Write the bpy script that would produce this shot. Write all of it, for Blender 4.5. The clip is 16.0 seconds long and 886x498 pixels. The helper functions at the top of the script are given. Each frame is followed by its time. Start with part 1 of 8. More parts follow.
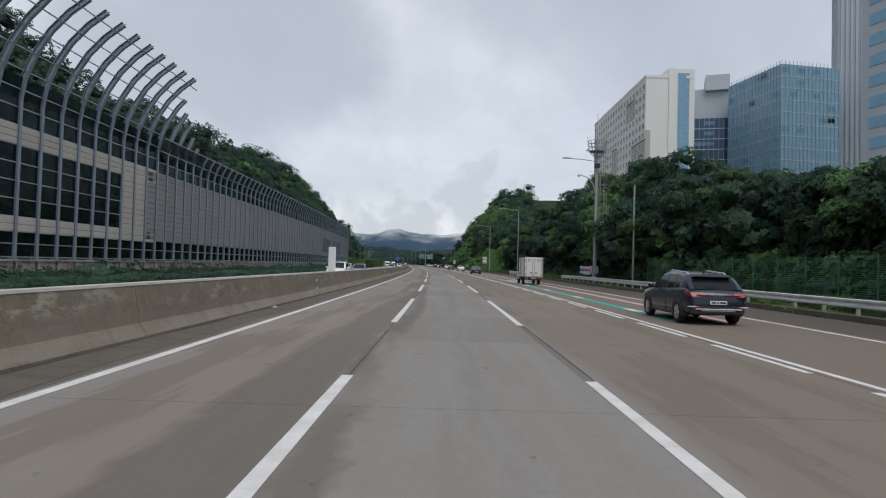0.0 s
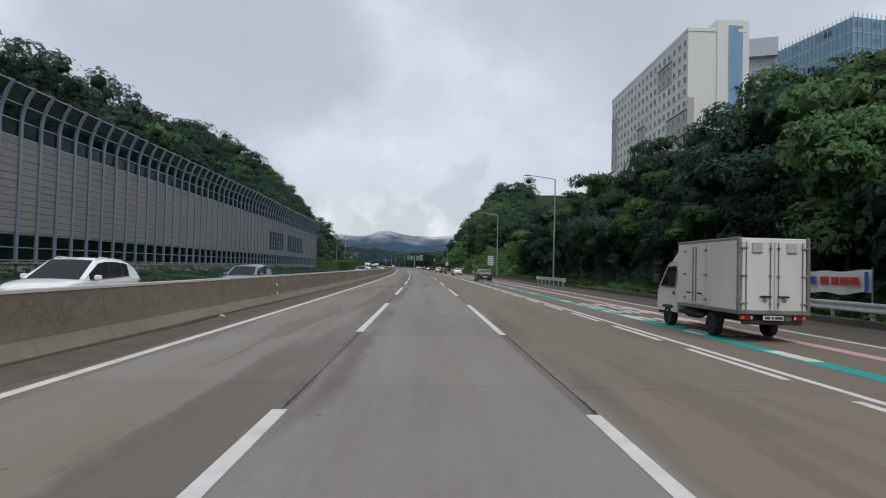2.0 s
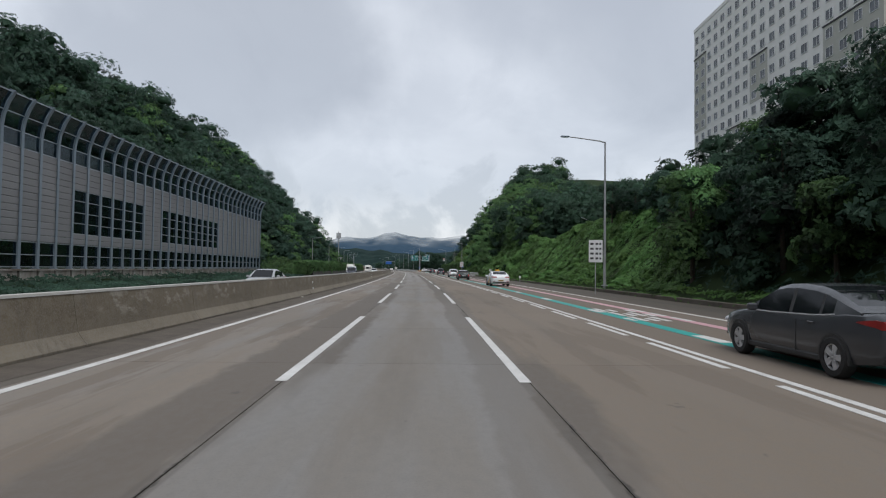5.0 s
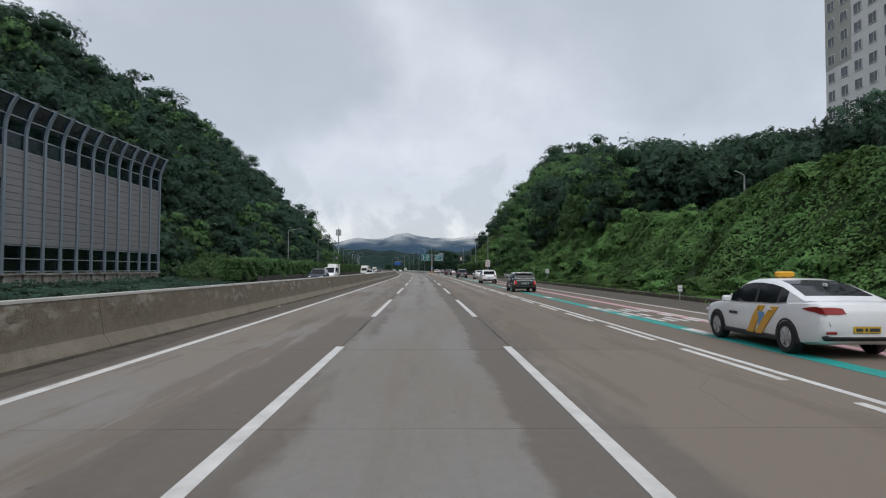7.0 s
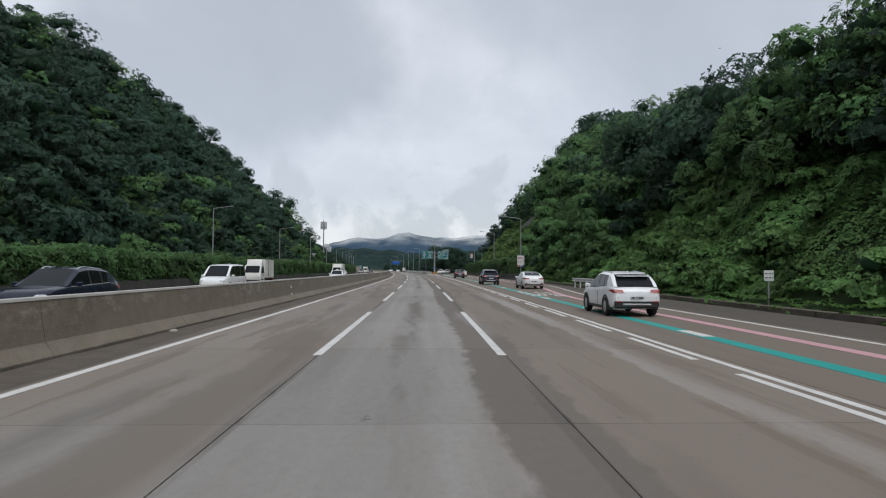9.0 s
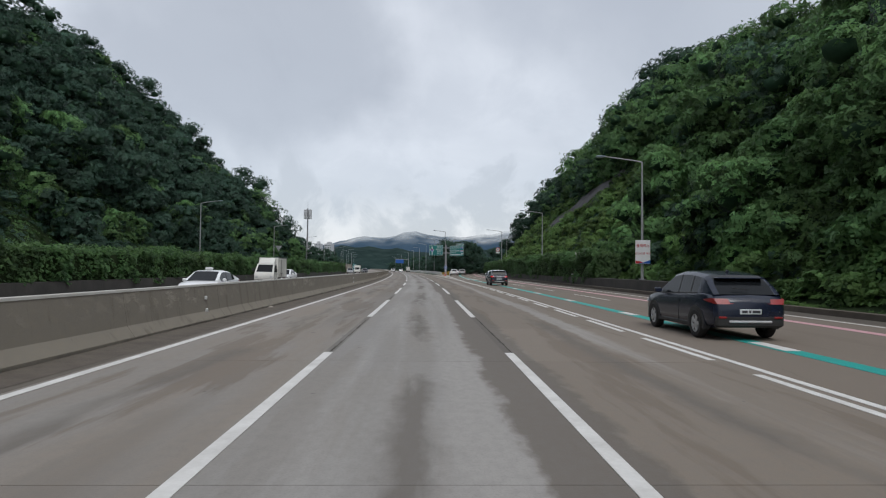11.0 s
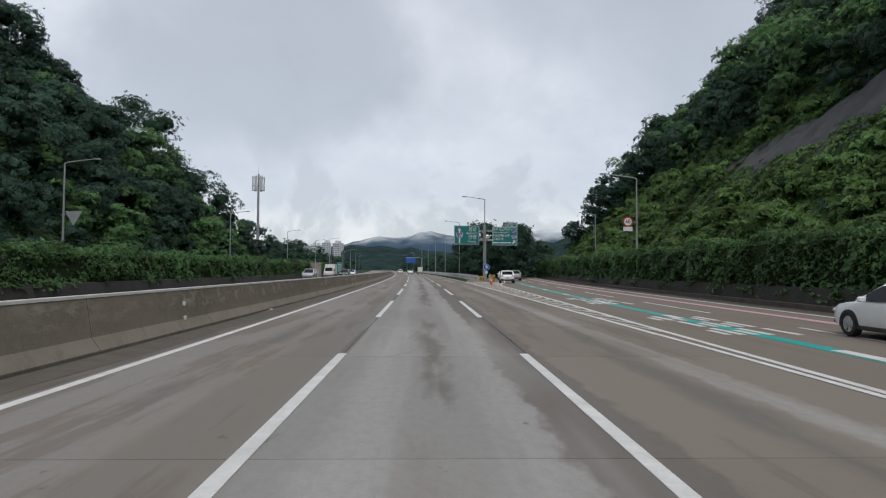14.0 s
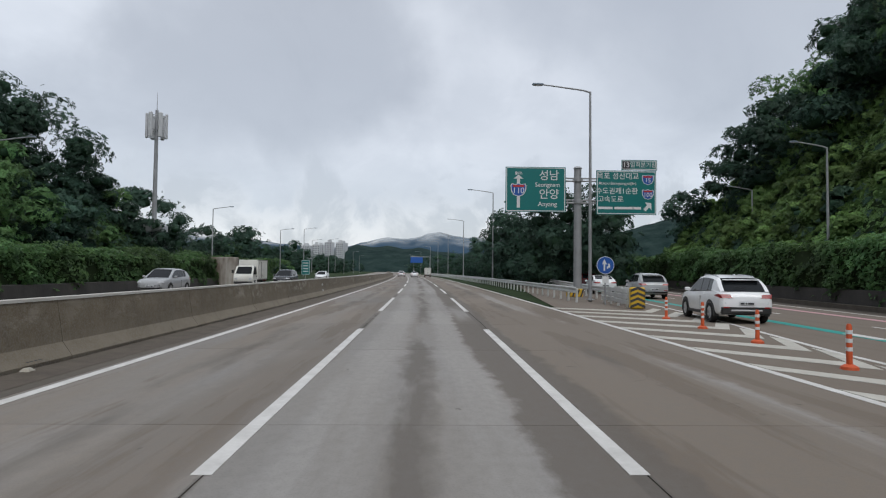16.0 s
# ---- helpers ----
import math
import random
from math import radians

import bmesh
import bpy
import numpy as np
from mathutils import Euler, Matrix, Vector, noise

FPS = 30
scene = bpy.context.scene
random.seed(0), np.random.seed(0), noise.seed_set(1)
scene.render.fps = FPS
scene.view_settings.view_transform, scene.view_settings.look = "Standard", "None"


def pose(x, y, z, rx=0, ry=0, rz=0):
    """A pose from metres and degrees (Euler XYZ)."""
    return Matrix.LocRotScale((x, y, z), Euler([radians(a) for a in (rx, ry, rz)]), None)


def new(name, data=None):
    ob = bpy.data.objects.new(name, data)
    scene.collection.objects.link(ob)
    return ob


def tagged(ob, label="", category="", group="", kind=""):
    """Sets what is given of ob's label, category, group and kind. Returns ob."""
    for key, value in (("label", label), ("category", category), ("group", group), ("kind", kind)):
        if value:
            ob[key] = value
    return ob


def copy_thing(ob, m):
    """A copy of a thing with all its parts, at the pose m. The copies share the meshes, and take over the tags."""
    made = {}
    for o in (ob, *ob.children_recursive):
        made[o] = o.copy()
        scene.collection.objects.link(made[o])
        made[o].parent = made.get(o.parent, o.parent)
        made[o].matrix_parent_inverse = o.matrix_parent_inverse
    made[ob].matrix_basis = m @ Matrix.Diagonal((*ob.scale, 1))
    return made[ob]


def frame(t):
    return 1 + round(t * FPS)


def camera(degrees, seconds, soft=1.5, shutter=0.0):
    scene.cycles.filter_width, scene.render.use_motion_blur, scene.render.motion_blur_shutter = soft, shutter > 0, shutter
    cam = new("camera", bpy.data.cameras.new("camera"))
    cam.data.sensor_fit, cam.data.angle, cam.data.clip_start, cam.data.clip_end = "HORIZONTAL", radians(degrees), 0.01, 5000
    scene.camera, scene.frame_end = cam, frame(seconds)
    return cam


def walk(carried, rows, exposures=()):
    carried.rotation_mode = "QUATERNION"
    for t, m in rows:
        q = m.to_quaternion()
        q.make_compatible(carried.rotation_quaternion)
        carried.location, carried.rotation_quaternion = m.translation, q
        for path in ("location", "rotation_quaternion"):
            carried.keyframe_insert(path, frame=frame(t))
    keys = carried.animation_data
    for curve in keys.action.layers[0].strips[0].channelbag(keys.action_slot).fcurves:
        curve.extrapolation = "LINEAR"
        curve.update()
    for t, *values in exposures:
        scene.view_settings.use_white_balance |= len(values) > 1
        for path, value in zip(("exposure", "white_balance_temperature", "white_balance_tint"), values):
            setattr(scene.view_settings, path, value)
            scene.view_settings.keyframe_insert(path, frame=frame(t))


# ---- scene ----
# The camera rides in the middle lane, 1.65 m above the road.
cam = camera(72.28, 16.0, soft=1.15)
EYE = 1.65
# seconds, x, y, yaw to the left, pitch up, roll
PATH = [
    (0, 0.00, -0.00, -0.21, 1.48, 1.54),
    (0.5, 0.06, 10.26, -0.14, 1.58, 1.64),
    (1, 0.15, 20.66, -0.46, 1.64, 1.74),
    (1.5, 0.25, 31.19, -1.12, 1.69, 1.58),
    (2, 0.32, 41.92, -1.05, 1.71, 1.42),
    (2.5, 0.37, 52.75, -0.84, 1.78, 1.39),
    (3, 0.37, 63.56, -0.83, 1.81, 1.29),
    (3.5, 0.29, 74.45, -0.78, 1.90, 1.26),
    (4, 0.16, 85.49, -0.82, 1.84, 1.14),
    (6.5, -1.42, 143.50, 0.71, 1.92, 0.17),
    (7, -1.93, 155.74, 0.82, 1.92, 0.20),
    (7.5, -2.40, 168.04, 0.81, 1.90, 0.16),
    (8, -2.91, 180.36, 0.96, 1.99, 0.28),
    (8.5, -3.43, 192.74, 0.92, 1.96, 0.29),
    (9, -3.99, 205.17, 0.96, 1.93, 0.28),
    (11.5, -7.53, 269.70, 1.88, 1.87, 0.55),
    (12, -8.34, 282.79, 2.16, 1.84, 0.51),
    (12.5, -9.19, 296.00, 2.39, 1.90, 0.46),
    (13, -10.11, 309.38, 2.65, 1.87, 0.33),
    (13.5, -11.11, 322.96, 2.94, 1.92, 0.29),
    (14, -12.20, 336.60, 3.13, 1.95, 0.34),
    (14.5, -13.31, 350.29, 3.33, 2.00, 0.39),
    (15, -14.46, 363.98, 3.58, 2.04, 0.55),
    (15.5, -15.73, 377.64, 3.79, 2.05, 0.60),
    (16, -16.96, 391.23, 3.94, 2.11, 0.57),
]
walk(cam, [(t, pose(x, y, EYE, 90 + pitch, -roll, yaw)) for t, x, y, yaw, pitch, roll in PATH])

# ---- sky and light: a bright overcast day ----
world = bpy.data.worlds.new("overcast_sky")
scene.world = world
world.use_nodes = True


def build_sky(tree):
    n, k = tree.nodes, tree.links
    n.clear()
    out = n.new("ShaderNodeOutputWorld")
    sky = n.new("ShaderNodeTexSky")
    sky.sky_type, sky.sun_disc = "NISHITA", False
    sky.sun_elevation, sky.sun_rotation = radians(58), radians(160)
    low = n.new("ShaderNodeBackground")
    low.inputs["Strength"].default_value = 0.02
    k.new(sky.outputs["Color"], low.inputs["Color"])
    coord = n.new("ShaderNodeTexCoord")
    sep = n.new("ShaderNodeSeparateXYZ")
    k.new(coord.outputs["Generated"], sep.inputs[0])

    def math(op, a, b=None, c=None):
        m = n.new("ShaderNodeMath")
        m.operation = op
        for i, v in enumerate((a, b, c)):
            if v is None:
                continue
            if isinstance(v, (int, float)):
                m.inputs[i].default_value = v
            else:
                k.new(v, m.inputs[i])
        return m.outputs[0]

    # The cloud deck: directions are laid onto a plane overhead.
    rise = math("ADD", math("MAXIMUM", sep.outputs["Z"], 0.0), 0.24)
    flat = n.new("ShaderNodeCombineXYZ")
    k.new(math("DIVIDE", sep.outputs["X"], rise), flat.inputs[0])
    k.new(math("DIVIDE", sep.outputs["Y"], rise), flat.inputs[1])
    flat.inputs[2].default_value = 3.1

    def noise_of(vector, scale, detail, rough):
        t = n.new("ShaderNodeTexNoise")
        t.inputs["Scale"].default_value, t.inputs["Detail"].default_value, t.inputs["Roughness"].default_value = scale, detail, rough
        t.inputs["Distortion"].default_value = 0.35
        k.new(vector, t.inputs["Vector"])
        return t.outputs["Fac"]

    def ranged(v, a, c, lo, hi):
        r = n.new("ShaderNodeMapRange")
        r.interpolation_type = "SMOOTHSTEP"
        for key, val in (("From Min", a), ("From Max", c), ("To Min", lo), ("To Max", hi)):
            r.inputs[key].default_value = val
        k.new(v, r.inputs["Value"])
        return r.outputs[0]

    def mixed(f, a, c):
        x = n.new("ShaderNodeMix")
        x.data_type = "RGBA"
        k.new(f, x.inputs["Factor"])
        for key, val in (("A", a), ("B", c)):
            if isinstance(val, tuple):
                x.inputs[key].default_value = (*val, 1)
            else:
                k.new(val, x.inputs[key])
        return x.outputs["Result"]

    # billows bend the edges of every cloud
    bend = n.new("ShaderNodeTexNoise")
    bend.inputs["Scale"].default_value, bend.inputs["Detail"].default_value, bend.inputs["Roughness"].default_value = 3.4, 7, 0.55
    k.new(coord.outputs["Generated"], bend.inputs["Vector"])
    shift = n.new("ShaderNodeVectorMath")
    shift.operation = "MULTIPLY_ADD"
    k.new(bend.outputs["Color"], shift.inputs[0])
    shift.inputs[1].default_value = (0.42, 0.42, 0.34)
    k.new(coord.outputs["Generated"], shift.inputs[2])

    def bank(azimuth, height, wide, tall, soft):
        """A cloud bank round a direction (degrees right of north, degrees up, half width and height in degrees)."""
        az, el = radians(azimuth), radians(height)
        d = tuple(Vector((0.21, 0.21, 0.17)) + Matrix.Rotation(-az, 3, "Z") @ Matrix.Rotation(el, 3, "X") @ Vector((0, 1, 0)))
        off = n.new("ShaderNodeVectorMath")
        off.operation = "SUBTRACT"
        k.new(shift.outputs[0], off.inputs[0])
        off.inputs[1].default_value = d
        squash = n.new("ShaderNodeVectorMath")
        squash.operation = "MULTIPLY"
        k.new(off.outputs[0], squash.inputs[0])
        squash.inputs[1].default_value = (1 / radians(wide), 1 / radians(wide), 1 / radians(tall))
        length = n.new("ShaderNodeVectorMath")
        length.operation = "LENGTH"
        k.new(squash.outputs[0], length.inputs[0])
        return ranged(length.outputs["Value"], 1.0 + soft, 1.0 - soft, 0.0, 1.0)

    deck = noise_of(flat.outputs[0], 0.75, 8, 0.52)
    ramp = n.new("ShaderNodeValToRGB")
    k.new(deck, ramp.inputs[0])
    e = ramp.color_ramp.elements
    e[0].position, e[0].color = 0.36, (0.46, 0.495, 0.555, 1)
    e[1].position, e[1].color = 0.60, (0.76, 0.80, 0.865, 1)
    mid = e.new(0.47)
    mid.color = (0.62, 0.66, 0.725, 1)
    col = ramp.outputs[0]
    # thick grey banks overhead, a thin bright stretch between them
    col = mixed(math("MULTIPLY", bank(-2, 15, 12, 13, 0.6), 0.6), col, (0.76, 0.795, 0.855))
    col = mixed(math("MULTIPLY", bank(-20, 18.5, 12, 9, 0.40), 0.82), col, (0.43, 0.46, 0.515))
    col = mixed(math("MULTIPLY", bank(24, 27, 20, 7, 0.4), 0.6), col, (0.50, 0.535, 0.60))
    col = mixed(math("MULTIPLY", bank(-4, 30, 16, 4, 0.5), 0.55), col, (0.52, 0.555, 0.62))
    # a low grey band, with heaped bright clouds standing before it
    low_band = math("MULTIPLY", ranged(math("ADD", sep.outputs["Z"], math("MULTIPLY", math("SUBTRACT", bend.outputs["Fac"], 0.5), 0.16)), 0.19, 0.07, 0.0, 1.0), 0.7)
    col = mixed(low_band, col, (0.50, 0.545, 0.615))
    mottle = noise_of(coord.outputs["Generated"], 5.0, 8, 0.6)
    col = mixed(ranged(mottle, 0.40, 0.60, 0.38, 0.0), col, (0.52, 0.555, 0.615))
    heap = noise_of(coord.outputs["Generated"], 8.0, 9, 0.58)
    under = ranged(math("ADD", sep.outputs["Z"], math("MULTIPLY", math("SUBTRACT", heap, 0.5), 0.42)), 0.150, 0.085, 0.0, 1.0)
    lit = ranged(heap, 0.43, 0.59, 0.0, 1.0)
    heaps = mixed(lit, (0.53, 0.565, 0.62), (0.80, 0.82, 0.86))
    col = mixed(math("MULTIPLY", under, 0.9), col, heaps)
    cloud = n.new("ShaderNodeBackground")
    cloud.inputs["Strength"].default_value = 0.94
    k.new(col, cloud.inputs["Color"])
    add = n.new("ShaderNodeAddShader")
    k.new(low.outputs[0], add.inputs[0])
    k.new(cloud.outputs[0], add.inputs[1])
    k.new(add.outputs[0], out.inputs["Surface"])


build_sky(world.node_tree)
sun = new("sun", bpy.data.lights.new("sun", "SUN"))
sun.data.energy, sun.data.angle, sun.data.color = 1.4, radians(35), (1.0, 0.985, 0.965)
sun.matrix_basis = pose(0, 0, 80, 32, 0, -160 + 180)

# ---- materials ----
def material(name, c1, c2=None, rough=0.7, scale=4.0, metal=0.0, bump=0.0, fine=60.0, stretch=(1, 1, 1), coat=0.0, vary=0.0, space="Object", contrast=0.25):
    """Two colours mixed by a coarse and a fine noise, with relief, and per-object or per-island variation."""
    m = bpy.data.materials.new(name)
    m.use_nodes = True
    n, k = m.node_tree.nodes, m.node_tree.links
    b = n["Principled BSDF"]
    b.inputs["Roughness"].default_value, b.inputs["Metallic"].default_value = rough, metal
    b.inputs["Coat Weight"].default_value = coat
    c2 = c2 or tuple(v * 0.8 for v in c1)
    coord = n.new("ShaderNodeTexCoord")
    mp = n.new("ShaderNodeMapping")
    mp.inputs["Scale"].default_value = stretch
    k.new(coord.outputs[space], mp.inputs[0])
    t1, t2 = n.new("ShaderNodeTexNoise"), n.new("ShaderNodeTexNoise")
    t1.inputs["Scale"].default_value, t1.inputs["Detail"].default_value = scale, 5
    t2.inputs["Scale"].default_value, t2.inputs["Detail"].default_value = fine, 3
    for t in (t1, t2):
        k.new(mp.outputs[0], t.inputs["Vector"])
    mixf = n.new("ShaderNodeMath")
    mixf.operation = "MULTIPLY_ADD"
    k.new(t2.outputs["Fac"], mixf.inputs[0])
    mixf.inputs[1].default_value = 0.35
    k.new(t1.outputs["Fac"], mixf.inputs[2])
    mr = n.new("ShaderNodeMapRange")
    mr.inputs["From Min"].default_value, mr.inputs["From Max"].default_value = 0.675 - contrast, 0.675 + contrast
    k.new(mixf.outputs[0], mr.inputs["Value"])
    mx = n.new("ShaderNodeMix")
    mx.data_type = "RGBA"
    mx.inputs["A"].default_value, mx.inputs["B"].default_value = (*c1, 1), (*c2, 1)
    k.new(mr.outputs[0], mx.inputs["Factor"])
    colour = mx.outputs["Result"]
    if vary:
        info = n.new("ShaderNodeObjectInfo")
        hsv = n.new("ShaderNodeHueSaturation")
        v = n.new("ShaderNodeMapRange")
        v.inputs["To Min"].default_value, v.inputs["To Max"].default_value = 1 - vary, 1 + vary
        k.new(info.outputs["Random"], v.inputs["Value"])
        k.new(v.outputs[0], hsv.inputs["Value"])
        k.new(colour, hsv.inputs["Color"])
        colour = hsv.outputs[0]
    k.new(colour, b.inputs["Base Color"])
    if bump:
        bp = n.new("ShaderNodeBump")
        bp.inputs["Strength"].default_value, bp.inputs["Distance"].default_value = bump, 0.02
        k.new(mixf.outputs[0], bp.inputs["Height"])
        k.new(bp.outputs[0], b.inputs["Normal"])
    return m


def leaf_material(name, dark, light, hue=0.03, fine=7.5, lean=0.6):
    """Clumps of small leaves: each leaf has its own tone, gaps open between them, and the crown's outward direction shades the mass."""
    m = bpy.data.materials.new(name)
    m.use_nodes = True
    n, k = m.node_tree.nodes, m.node_tree.links
    b = n["Principled BSDF"]
    b.inputs["Roughness"].default_value = 0.6
    b.inputs["Specular IOR Level"].default_value = 0.18
    geo = n.new("ShaderNodeNewGeometry")

    def ranged(v, a, c, lo, hi):
        r = n.new("ShaderNodeMapRange")
        for key, val in (("From Min", a), ("From Max", c), ("To Min", lo), ("To Max", hi)):
            r.inputs[key].default_value = val
        k.new(v, r.inputs["Value"])
        return r.outputs[0]

    def product(a, c):
        x = n.new("ShaderNodeMath")
        x.operation = "MULTIPLY"
        k.new(a, x.inputs[0])
        k.new(c, x.inputs[1])
        return x.outputs[0]

    # single leaves
    cell = n.new("ShaderNodeTexVoronoi")
    cell.inputs["Scale"].default_value = fine
    k.new(geo.outputs["Position"], cell.inputs["Vector"])
    sep = n.new("ShaderNodeSeparateColor")
    k.new(cell.outputs["Color"], sep.inputs[0])
    mx = n.new("ShaderNodeMix")
    mx.data_type = "RGBA"
    mx.inputs["A"].default_value, mx.inputs["B"].default_value = (*dark, 1), (*light, 1)
    tone = n.new("ShaderNodeMath")
    tone.operation = "MULTIPLY_ADD"
    k.new(sep.outputs[0], tone.inputs[0])
    tone.inputs[1].default_value = 0.6
    k.new(ranged(geo.outputs["Random Per Island"], 0, 1, 0.0, 0.4), tone.inputs[2])
    k.new(tone.outputs[0], mx.inputs["Factor"])
    # trees and clumps differ from one another
    t, t2 = n.new("ShaderNodeTexNoise"), n.new("ShaderNodeTexNoise")
    t.inputs["Scale"].default_value, t.inputs["Detail"].default_value = 0.17, 3
    t2.inputs["Scale"].default_value, t2.inputs["Detail"].default_value = 0.8, 3
    for q in (t, t2):
        k.new(geo.outputs["Position"], q.inputs["Vector"])
    value = product(ranged(t.outputs["Fac"], 0.3, 0.7, 0.62, 1.42), ranged(t2.outputs["Fac"], 0.3, 0.7, 0.72, 1.3))
    hsv = n.new("ShaderNodeHueSaturation")
    k.new(ranged(t.outputs["Fac"], 0, 1, 0.5 - hue, 0.5 + hue), hsv.inputs["Hue"])
    k.new(value, hsv.inputs["Value"])
    k.new(mx.outputs["Result"], hsv.inputs["Color"])
    k.new(hsv.outputs[0], b.inputs["Base Color"])
    # the mass as a whole turns to the light
    out_dir = n.new("ShaderNodeAttribute")
    out_dir.attribute_name = "outward"
    nm = n.new("ShaderNodeMix")
    nm.data_type = "VECTOR"
    nm.inputs["Factor"].default_value = lean
    k.new(geo.outputs["Normal"], nm.inputs["A"])
    k.new(out_dir.outputs["Vector"], nm.inputs["B"])
    unit = n.new("ShaderNodeVectorMath")
    unit.operation = "NORMALIZE"
    k.new(nm.outputs["Result"], unit.inputs[0])
    k.new(unit.outputs[0], b.inputs["Normal"])
    tr = n.new("ShaderNodeBsdfTranslucent")
    k.new(hsv.outputs[0], tr.inputs["Color"])
    ms = n.new("ShaderNodeMixShader")
    ms.inputs[0].default_value = 0.22
    k.new(b.outputs[0], ms.inputs[1])
    k.new(tr.outputs[0], ms.inputs[2])
    # gaps between the leaves
    clear, cut = n.new("ShaderNodeBsdfTransparent"), n.new("ShaderNodeMixShader")
    k.new(ranged(cell.outputs["Distance"], 0.58, 0.62, 0.0, 1.0), cut.inputs[0])
    k.new(ms.outputs[0], cut.inputs[1])
    k.new(clear.outputs[0], cut.inputs[2])
    k.new(cut.outputs[0], n["Material Output"].inputs["Surface"])
    return m


def glass_material(name, colour, rough=0.05, alpha=1.0):
    """Tinted glass seen from outside: dark body with a clear gloss."""
    m = material(name, colour, tuple(c * 0.85 for c in colour), rough=rough, scale=0.6)
    m.node_tree.nodes["Principled BSDF"].inputs["Specular IOR Level"].default_value = 0.4
    return m


def clear_glass(name, tint):
    m = bpy.data.materials.new(name)
    m.use_nodes = True
    n, k = m.node_tree.nodes, m.node_tree.links
    tr, gl, ms = n.new("ShaderNodeBsdfTransparent"), n.new("ShaderNodeBsdfGlossy"), n.new("ShaderNodeMixShader")
    tr.inputs["Color"].default_value = (*tint, 1)
    gl.inputs["Roughness"].default_value = 0.2
    gl.inputs["Color"].default_value = (0.5, 0.56, 0.6, 1)
    ms.inputs[0].default_value = 0.10
    k.new(tr.outputs[0], ms.inputs[1])
    k.new(gl.outputs[0], ms.inputs[2])
    k.new(ms.outputs[0], n["Material Output"].inputs["Surface"])
    return m


def road_material(name, base, warm, dark, rough=0.75):
    """Worn concrete in the road's own measures (UV: metres across, metres along): wheel tracks, damp and rust-brown stains, grit."""
    m = bpy.data.materials.new(name)
    m.use_nodes = True
    n, k = m.node_tree.nodes, m.node_tree.links
    b = n["Principled BSDF"]
    uv = n.new("ShaderNodeUVMap")
    uv.uv_map = "road"

    def tex(sx, sy, scale, detail, seed):
        mp = n.new("ShaderNodeMapping")
        mp.inputs["Scale"].default_value = (sx, sy, 1)
        mp.inputs["Location"].default_value = (seed, seed * 1.7, 0)
        k.new(uv.outputs[0], mp.inputs[0])
        t = n.new("ShaderNodeTexNoise")
        t.inputs["Scale"].default_value, t.inputs["Detail"].default_value = scale, detail
        t.inputs["Roughness"].default_value = 0.6
        k.new(mp.outputs[0], t.inputs["Vector"])
        return t.outputs["Fac"]

    def ranged(v, a, c, lo=0.0, hi=1.0):
        r = n.new("ShaderNodeMapRange")
        for key, val in (("From Min", a), ("From Max", c), ("To Min", lo), ("To Max", hi)):
            r.inputs[key].default_value = val
        k.new(v, r.inputs["Value"])
        return r.outputs[0]

    def mixed(f, a, c):
        x = n.new("ShaderNodeMix")
        x.data_type = "RGBA"
        k.new(f, x.inputs["Factor"])
        for key, val in (("A", a), ("B", c)):
            if isinstance(val, tuple):
                x.inputs[key].default_value = (*val, 1)
            else:
                k.new(val, x.inputs[key])
        return x.outputs["Result"]

    def math(op, a, c):
        x = n.new("ShaderNodeMath")
        x.operation = op
        for i, w in enumerate((a, c)):
            if isinstance(w, (int, float)):
                x.inputs[i].default_value = w
            else:
                k.new(w, x.inputs[i])
        return x.outputs[0]

    def times(*vs):
        out = vs[0]
        for v in vs[1:]:
            out = math("MULTIPLY", out, v)
        return out

    def tone(c, f, warmer=0.0):
        return (c[0] * f * (1 + warmer), c[1] * f, c[2] * f * (1 - warmer))

    sep = n.new("ShaderNodeSeparateXYZ")
    k.new(uv.outputs[0], sep.inputs[0])
    u, v = sep.outputs[0], sep.outputs[1]
    # edges of stains wander slowly, and are frayed at a small scale
    sway = math("MULTIPLY", math("SUBTRACT", tex(0.3, 0.07, 1.0, 3, 4.0), 0.5), 0.9)
    fray = math("MULTIPLY", math("SUBTRACT", tex(1.0, 0.5, 2.6, 6, 12.0), 0.5), 0.55)
    rag = math("ADD", math("ADD", u, sway), fray)
    soft = math("ADD", u, math("MULTIPLY", sway, 0.5))

    def band(w, a, b, edge=0.09):
        return math("MULTIPLY", ranged(w, a - edge, a + edge), ranged(w, b + edge, b - edge))

    later = ranged(v, 170, 235)
    early = math("SUBTRACT", 1.0, later)
    # slabs: grey in the middle lane, tan beside it, paler further along
    col = mixed(ranged(tex(1, 0.12, 0.9, 6, 1.0), 0.38, 0.62), base, warm)
    col = mixed(times(ranged(soft, 3.55, 3.95), 0.85), col, tone(warm, 0.80, 0.115))
    col = mixed(times(ranged(u, 0.1, -0.15), ranged(tex(0.6, 0.06, 0.8, 5, 83.0), 0.40, 0.58), 0.85), col, tone(warm, 0.92, 0.085))
    col = mixed(times(later, ranged(soft, 3.95, 3.45, 0.2, 1.0), ranged(soft, -0.3, 0.1, 0.3, 1.0), 0.55), col, tone(base, 1.20))
    # brown smears drawn out along the wheel tracks
    smear = ranged(math("ADD", tex(1.1, 0.09, 0.9, 7, 71.0), math("MULTIPLY", fray, 0.10)), 0.535, 0.575)
    outer = math("MAXIMUM", ranged(u, 0.0, -0.4), ranged(u, 3.5, 3.9))
    col = mixed(times(smear, math("MAXIMUM", outer, 0.22), 0.7), col, tone(dark, 1.10, 0.10))
